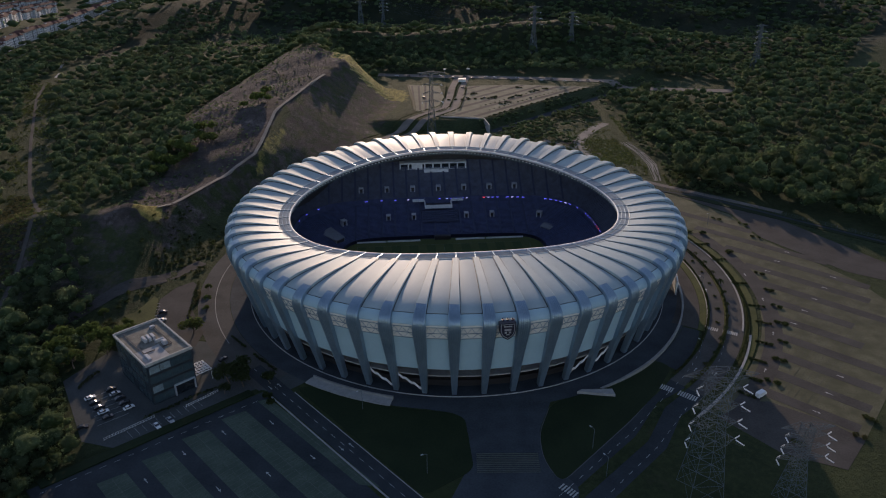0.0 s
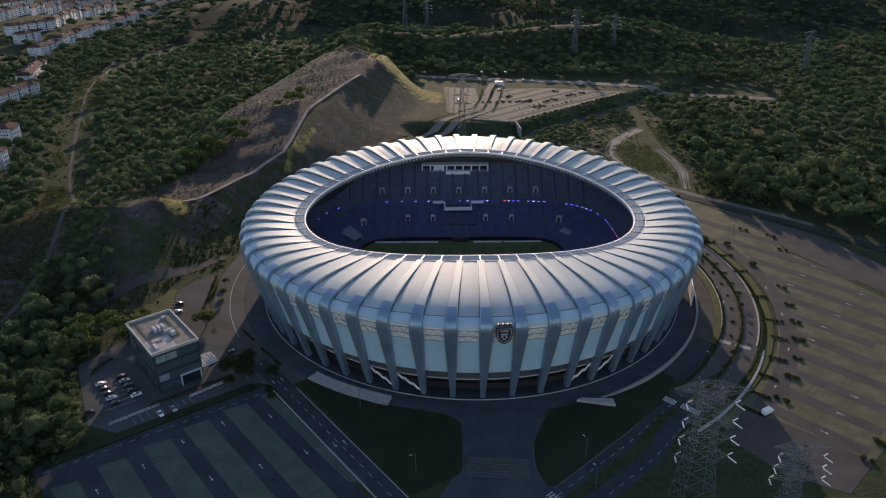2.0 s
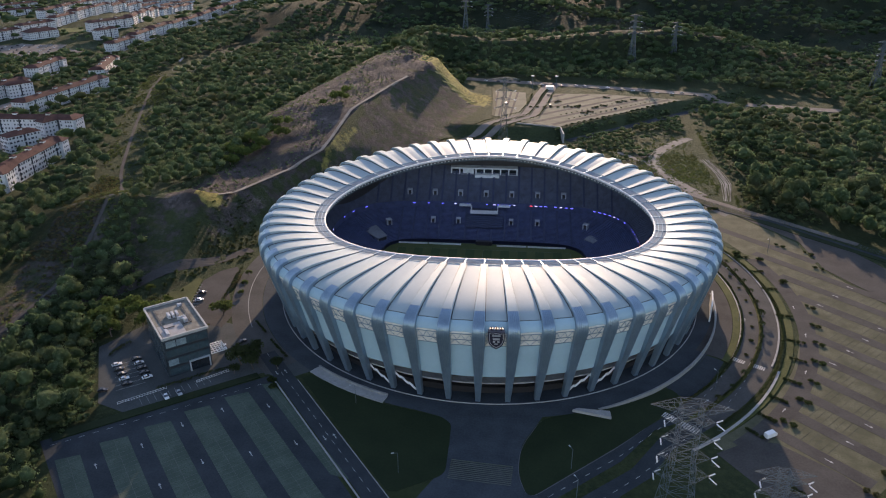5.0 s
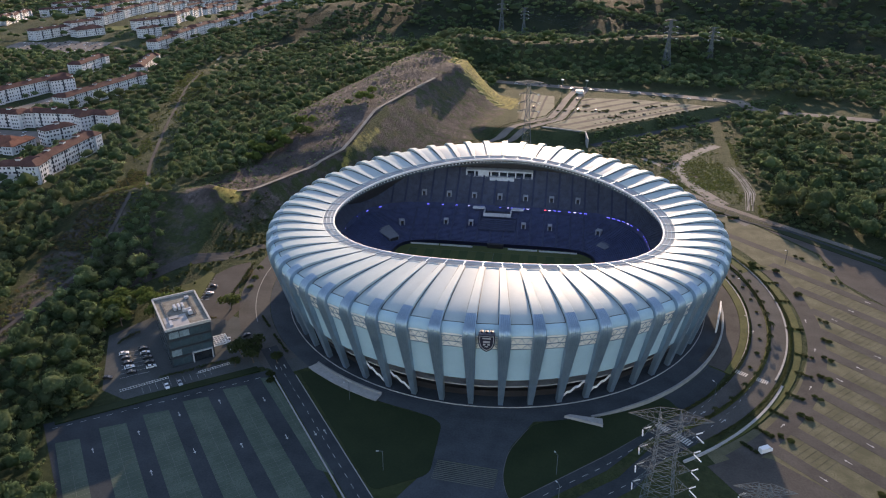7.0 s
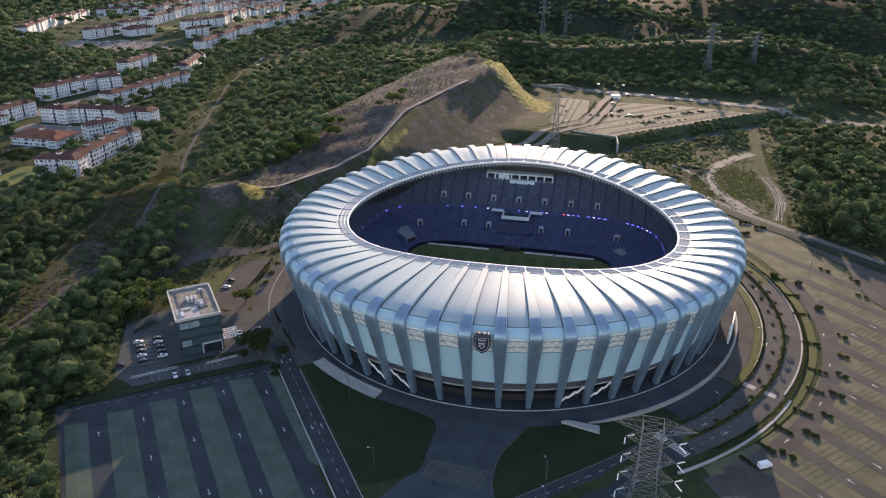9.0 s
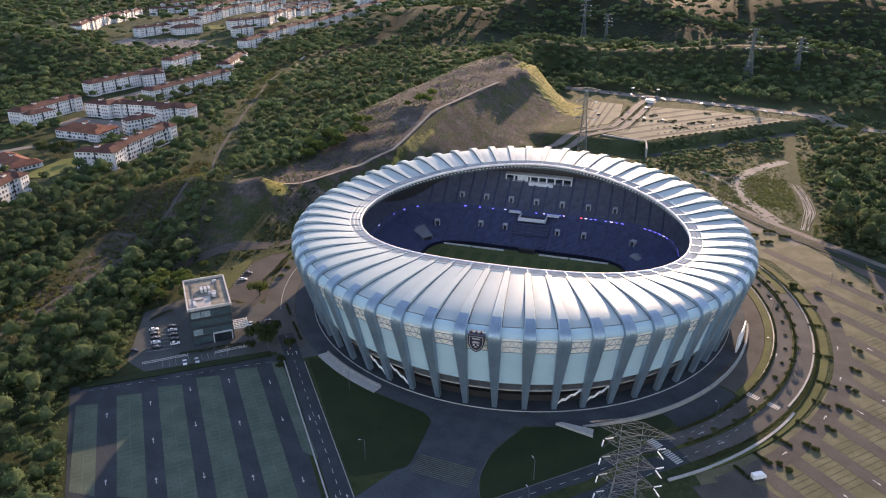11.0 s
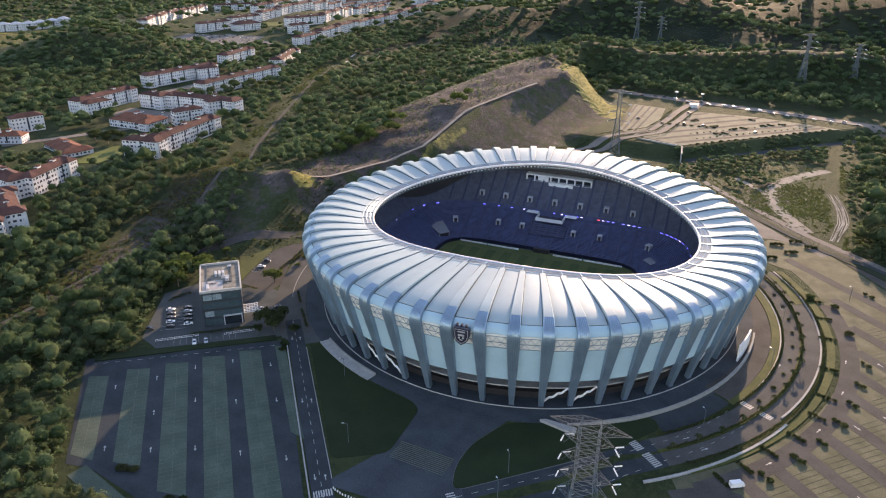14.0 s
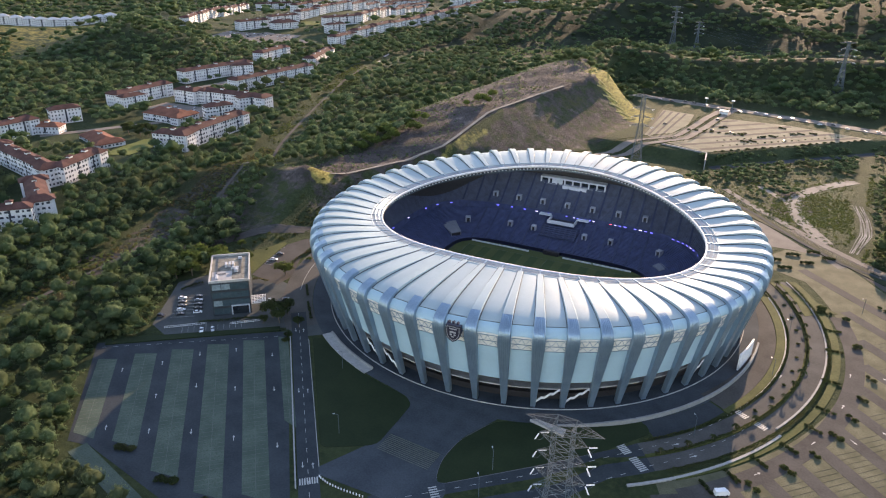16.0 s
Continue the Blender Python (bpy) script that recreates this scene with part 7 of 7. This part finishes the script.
def make_block(x, y, L, W, angle, storeys, near, roof="red_roof"):
    """A block of flats: plastered walls, a hipped tile roof with small raised lanterns, rows of windows, stair bays."""
    z = float(height(x, y)) - 0.3
    ob = thing("apartment_block", "white terrace house with a pale roof beside the field" if roof == "shade_board" else "white plastered block of flats with a red tiled hip roof" if storeys > 2 else "low white hall with a red tiled hip roof", "house", "blocks of the housing estate", at=pose(x, y, z, 0, 0, angle))
    H = 3.5 * storeys + 0.6
    part("wall", Geo().box(-L / 2, -W / 2, 0, L / 2, W / 2, H).mesh("wall", "wall_white"), ob)
    g = Geo()
    hip(g, L, W, H, W * 0.24)
    part("roof", g.mesh("roof", roof), ob)
    ends = (-1, 1) if L > 55 else (1,) if L > 30 else ()
    rows = Geo()
    for k in ends:
        c = k * (L / 2 - 5.5)
        wing = part("wing", Geo().box(c - 4.8, -W * 0.5 - 2.6, 0, c + 4.8, W * 0.5 + 2.6, H + 0.4).mesh("wing", "wall_white"), ob, "white end pavilion with its own roof")
        g = Geo()
        hip(g, W + 5.2, 9.6, H + 0.4, 3.0, 0.9)
        part("wing_roof", g.mesh("wing_roof", roof), wing).matrix_basis = pose(c, 0, 0, 0, 0, 90)
        for side in (-1, 1):
            for f in range(storeys):
                for e in (-2.4, 0, 2.4):
                    m = Matrix.Translation((c + e, side * (W / 2 + 2.6), 2.2 + 3.5 * f)) @ Matrix.Rotation(0 if side < 0 else math.pi, 4, "Z")
                    if near:
                        part("window", PANE, wing).matrix_basis = m
                    else:
                        rows.box(-0.62, -0.05, -0.75, 0.62, 0.12, 0.75, m)
    count = (max(1, int(L // 22)) if near else int(L // 30)) if storeys > 2 else 1
    for k in range(count):
        c, z1 = (k + 0.5 - count / 2) * L * 0.72 / count, H + W * 0.24
        top = part("roof_monitor", Geo().box(c - 1.9, -1.6, z1 - 1.6, c + 1.9, 1.6, z1 + 1.1).mesh("roof_monitor", "wall_white"), ob, "small white raised box on the ridge")
        g = Geo()
        hip(g, 3.8, 3.2, z1 + 1.1, 0.9, 0.6)
        part("monitor_roof", g.mesh("monitor_roof", roof), top).matrix_basis = pose(c, 0, 0)
    for k in range(int(L // 18)):
        c = (k + 0.5 - int(L // 18) / 2) * (L - 14) / max(1, int(L // 18))
        for side in (-1, 1):
            if near:
                part("stair_window", Geo().box(c - 0.8, side * W / 2 - 0.12, 1.5, c + 0.8, side * W / 2 + 0.12, H - 0.6).mesh("stair_window", "window"), ob)
            else:
                rows.box(c - 0.8, side * W / 2 - 0.12, 1.5, c + 0.8, side * W / 2 + 0.12, H - 0.6)
    sides = [(0, L, W / 2), (math.pi, L, W / 2), (math.pi / 2, W, L / 2), (-math.pi / 2, W, L / 2)]
    for turn, run, out in sides:
        count = max(2, int(run / 3.1))
        for s in range(storeys):
            for i in range(count):
                if (i * 7 + s) % 9 == 4:
                    continue
                m = Matrix.Rotation(turn, 4, "Z") @ Matrix.Translation(((i + 0.5 - count / 2) * run / count, -out, 2.2 + 3.5 * s))
                if near and turn in (0, -math.pi / 2, math.pi / 2):
                    part("window", PANE if (i + s) % 2 else BALCONY, ob).matrix_basis = m
                else:
                    rows.box(-0.62, -0.05, -0.75, 0.62, 0.12, 0.75, m)
    if rows.v:
        part("window_grid", rows.mesh("windows", "window"), ob)["kind"] = "stuff"
    return ob


for q in NEAR:
    make_block(*q, True)
for q in BLOCKS:
    make_block(*q, False)
for q in WEST:
    make_block(*q, False)
for q in FAR:
    make_block(*q, False)
for q in TERRACES:
    make_block(*q, False, "shade_board")
make_block(-450, 490, 50, 24, 4, 2, True, "clay_roof")
make_block(-437, 401, 48, 20, -15, 1, True, "clay_roof")
make_block(-505, 395, 26, 14, 30, 2, False, "clay_roof")
for (x, y, L, W, a), label in ((YARDS[0], "asphalt yard between the flats"), (YARDS[1], "asphalt yard between the flats"), ((-470, 440, 130, 9, 62), "asphalt street of the estate"), (YARDS[3], "asphalt car park of the estate"), (YARDS[4], "asphalt street of the estate")):
    m = pose(x, y, float(height(x, y)), 0, 0, a)
    tagged(part("road", Geo().grid([[(m @ Vector((L * (i / 12 - 0.5), W * (j / 6 - 0.5), 0))).xy.to_3d() + Vector((0, 0, float(height(*(m @ Vector((L * (i / 12 - 0.5), W * (j / 6 - 0.5), 0))).xy)) + 0.3)) for i in range(13)] for j in range(7)]).mesh("road", "pale_asphalt")), label, "road", kind="structure")

# ---- lamps and far details ----
def make_lamp(x, y, h, z, heading, label="slim grey street lamp"):
    ob = thing("street_lamp", label, "street lamp", "street lamps", at=pose(x, y, z, 0, 0, heading))
    part("pole", Geo().bar((0, 0, 0), (0, 0, h), 0.16).bar((0, 0, h), (1.6, 0, h + 0.25), 0.12).mesh("pole", "steel"), ob)
    part("lamp_head", Geo().box(1.4, -0.18, h + 0.15, 2.3, 0.18, h + 0.35).mesh("lamp_head", "silver"), ob)


for x, y, a in ((-31, 232, 200), (-4, 195, 200), (58, 208, 130), (118, 268, 130), (139, 330, 170), (141, 372, 180), (172, 418, 220), (60, 193, 130)):
    make_lamp(x, y, 9.0, 0.1, a)
for x, y in ((4, 822), (31, 824)):
    ob = thing("floodlight_mast", "tall mast with a pale square head in the far car park", "mast", "masts", at=pose(x, y, float(height(x, y)) + 0.3))
    part("pole", Geo().bar((0, 0, 0), (0, 0, 14), 0.4).bar((-1.4, 0, 14), (1.4, 0, 14), 0.25).mesh("pole", "steel"), ob)
    part("head", Geo().box(-1.6, -0.5, 13.8, 1.6, 0.5, 15.0).mesh("head", "white"), ob)
hut = thing("guard_hut", "small white guard hut beside the far road", "hut", at=pose(24, 822, float(height(24, 822)) + 0.2))
part("wall", Geo().box(-4, -3, 0, 4, 3, 3.2).mesh("wall", "white"), hut)
part("roof", Geo().box(-4.6, -3.6, 3.2, 4.6, 3.6, 3.6).mesh("roof", "shade_board"), hut)

bollard = tagged(part("bollard", Geo().grid([[(r * math.cos(k * math.pi / 4), r * math.sin(k * math.pi / 4), z) for k in range(8)] for r, z in ((0.24, 0), (0.24, 0.75), (0.17, 0.9), (0.02, 0.95))], closed=True).mesh("bollard", "white")), "short white bollard at the forecourt's edge", "bollard", "bollards of the forecourt")
bollard.matrix_basis = pose(5.3, 171.6, 0.06)
for x, y, a in along([(6.3, 171.2), (10, 170.4), (15.3, 170.4), (20, 170.9), (25, 171.6)], 1.25):
    copy_thing(bollard, pose(x, y, 0.06))

# ---- road markings ----
def paint(rects, name, label):
    g = Geo()
    for x, y, a, L, W in rects:
        m = pose(x, y, 0, 0, 0, math.degrees(a))
        g.box(-L / 2, -W / 2, 0.09, L / 2, W / 2, 0.112, m)
    tagged(part(name, g.mesh(name, "white_line")), label, "road marking", kind="structure")


lines = [(x, y, a, 2.6, 0.16) for x, y, a in along([acc(-24, 3.85), acc(116, 3.85)], 6.0)]
for r in (134.0, 143.4):
    lines += [(x, y, a, 2.0, 0.14) for x, y, a in along(arc((r + 6.5, r), -49, -28, 16), 6.0)]
lines += [(x, y, a, 2.4, 0.16) for x, y, a in along([(30, 172), (75, 217), (97, 243)], 6.0)]
lines += [(x, y, a, 2.4, 0.16) for x, y, a in along([(40, 165), (83, 209), (104, 236)], 6.0)]
lines += [(x, y, a, 2.2, 0.14) for x, y, a in along([lot(-12, -84), lot(-4, -2)], 5.0)]
paint(lines, "lane_line", "broken white lane lines on the roads")


def zebra(p, q, stripe, count, length):
    """Bars of a crossing set out from p to q."""
    p, q = Vector(p), Vector(q)
    a = math.atan2(q.y - p.y, q.x - p.x)
    return [(*p.lerp(q, (i + 0.5) / count), a, stripe, length) for i in range(count)]


paint(zebra(acc(101, 0.3), acc(101, 7.4), 0.5, 8, 3.4), "zebra_crossing", "white zebra crossing on the access road")
paint(zebra((93.5, 247.6), (98.8, 243.6), 0.6, 7, 3.6) + zebra((100.6, 242.4), (107.0, 237.4), 0.6, 8, 3.6), "zebra_crossing", "white zebra crossing on the approach road")
paint(zebra((128.9, 294.6), (134.6, 291.4), 0.6, 7, 3.0) + zebra((136.4, 290.6), (142.6, 287.6), 0.6, 8, 3.0), "zebra_crossing", "white zebra crossing on the ring road")
paint(zebra((43, 189), (48, 184), 0.6, 6, 3.2), "zebra_crossing", "white zebra crossing on the approach road")


def arrow(x, y, a):
    """A lane arrow: shaft and head."""
    m = pose(x, y, 0.1, 0, 0, math.degrees(a))
    g = Geo().box(-1.6, -0.14, 0, 0.5, 0.14, 0.03, m)
    g.add([m @ Vector(p) for p in ((0.5, -0.55, 0.03), (1.7, 0, 0.03), (0.5, 0.55, 0.03))], [(0, 1, 2)])
    tagged(part("lane_arrow", g.mesh("lane_arrow", "white_line")), "white arrow painted on the lane", "road marking", kind="structure")


down = math.atan2(LU.y, LU.x)
for v, us, way in ((-72.9, (10, 52), 1), (-56, (8, 34, 58), 1), (-39.7, (4, 30, 62), 0), (-23.2, (4, 36, 70), 1), (-6.7, (12, 40, 78), 0)):
    for u in us:
        arrow(*lot(u, v), down + (math.pi if way else 0))
for u, w, k in ((92, 2.0, 0), (93, 5.8, 1), (44, 2.0, 0), (45, 5.8, 1), (-8, 2.0, 0), (-7, 5.8, 1)):
    arrow(*acc(u, w), math.atan2(AU.y, AU.x) + (math.pi if k else 0))
for r, a in ((142, -3), (134.5, -10), (142, -18), (149, -42), (141, -43), (160, -2), (162, -12), (164, -24), (165, -36)):
    arrow(*polar(r, a), radians(a + 90))
for k in range(10):
    for j in range(2):
        off = 272.2 + 16.3 * k
        p = RD * (-100 + 30 * j if k > 2 else -70 + 30 * j) + RN * off
        if (Vector(p) - SC).length > 170 and p.x < 228:
            arrow(p.x, p.y, math.atan2(RD.y, RD.x) + math.pi * (k % 2))


def bay_lines(rects, name="bay_line", mat="bay_paint"):
    g = Geo()
    for x, y, a, L in rects:
        g.box(-L / 2, -0.05, 0.05, L / 2, 0.05, 0.118, pose(x, y, 0, 0, 0, math.degrees(a)))
    tagged(part(name, g.mesh(name, mat)), "thin grey lines between the parking bays", "road marking", kind="structure")


rows = []
for k in range(11):
    for j in range(34):
        p = RD * (-128 + 2.6 * j) + RN * (272.2 + 16.3 * (k + 0.5))
        if (Vector(p) - SC).length > 174 and p.x < 226 and p.y < 400:
            rows.append((p.x, p.y, math.atan2(RN.y, RN.x), 9.6))
bay_lines(rows, "bay_line", "bay_seam")
across = math.atan2(LV.y, LV.x)
rows = []
for v0, v1, u0, u1 in BAYS:
    n = int((u1 - u0 - 4) / 2.5)
    rows += [(*lot(u0 + 3 + 2.5 * i, (v0 + v1) / 2), across, v1 - v0) for i in range(n)]
    rows.append((*lot((u0 + u1) / 2, (v0 + v1) / 2), down, u1 - u0 - 3))
bay_lines(rows)
rows = []
for i in range(11):
    rows.append((-120 + 2.1 * i, 217 + 1.95 * i, radians(135), 5.0))
for i in range(7):
    rows.append((-142 + 1.95 * i, 243.5 - 2.9 * i, radians(40), 12.0))
rows += [(-141 + 3.0 * i * -0.28, 296 + 3.0 * i, radians(-5), 5.0) for i in range(9)]
rows += [(-137.2 - 1.35 * i, 296 + 2.9 * i, radians(22), 4.6) for i in range(9)]
bay_lines(rows, "bay_line", "white_line")
# forecourt steps
g = Geo()
for i in range(11):
    g.box(14, 195.5 + 0.95 * i, 0.06, 37, 195.66 + 0.95 * i, 0.2 + 0.02 * i, pose(0, 0, 0, 0, 0, 0))
tagged(part("plaza_steps", g.mesh("plaza_steps", "bay_paint")), "rows of shallow pale steps on the forecourt", "steps", kind="structure")


def make_fence(line, gap):
    """A wire fence: galvanised posts with three rails."""
    fence = thing("fence", "long galvanised wire fence beside the drain", "fence")
    post = Geo().box(-0.07, -0.07, 0, 0.07, 0.07, 2.2).box(-0.1, -0.1, 2.2, 0.1, 0.1, 2.28).mesh("post", "steel")
    spots = [(x, y, float(height(x, y)) + 0.3) for x, y, a in along(line, gap)]
    for p in spots:
        part("post", post, fence).matrix_basis = Matrix.Translation(p)
    for z in (0.4, 1.2, 2.1):
        g = Geo()
        for p, q in zip(spots, spots[1:]):
            g.bar((p[0], p[1], p[2] + z), (q[0], q[1], q[2] + z), 0.07)
        part("rail", g.mesh("rail", "steel"), fence)


def make_railing(a, b):
    """A white picket railing."""
    rail = thing("railing", "low white railing along the office yard", "railing", "railings of the yard")
    spots = along([a, b], 1.1)
    post = Geo().box(-0.07, -0.07, 0, 0.07, 0.07, 1.25).mesh("post", "white")
    for x, y, h in spots:
        part("post", post, rail).matrix_basis = pose(x, y, 0.05, 0, 0, math.degrees(h))
    for z in (0.35, 1.15):
        part("rail", Geo().bar((*spots[0][:2], z), (*spots[-1][:2], z), 0.1).mesh("rail", "white"), rail)


make_railing((-128.5, 213.6), (-114, 227.5))
make_railing((-103.5, 233.8), (-93, 244.5))
make_fence([(x - 1.2, y - 1.2) for x, y in DRAIN], 3.5)
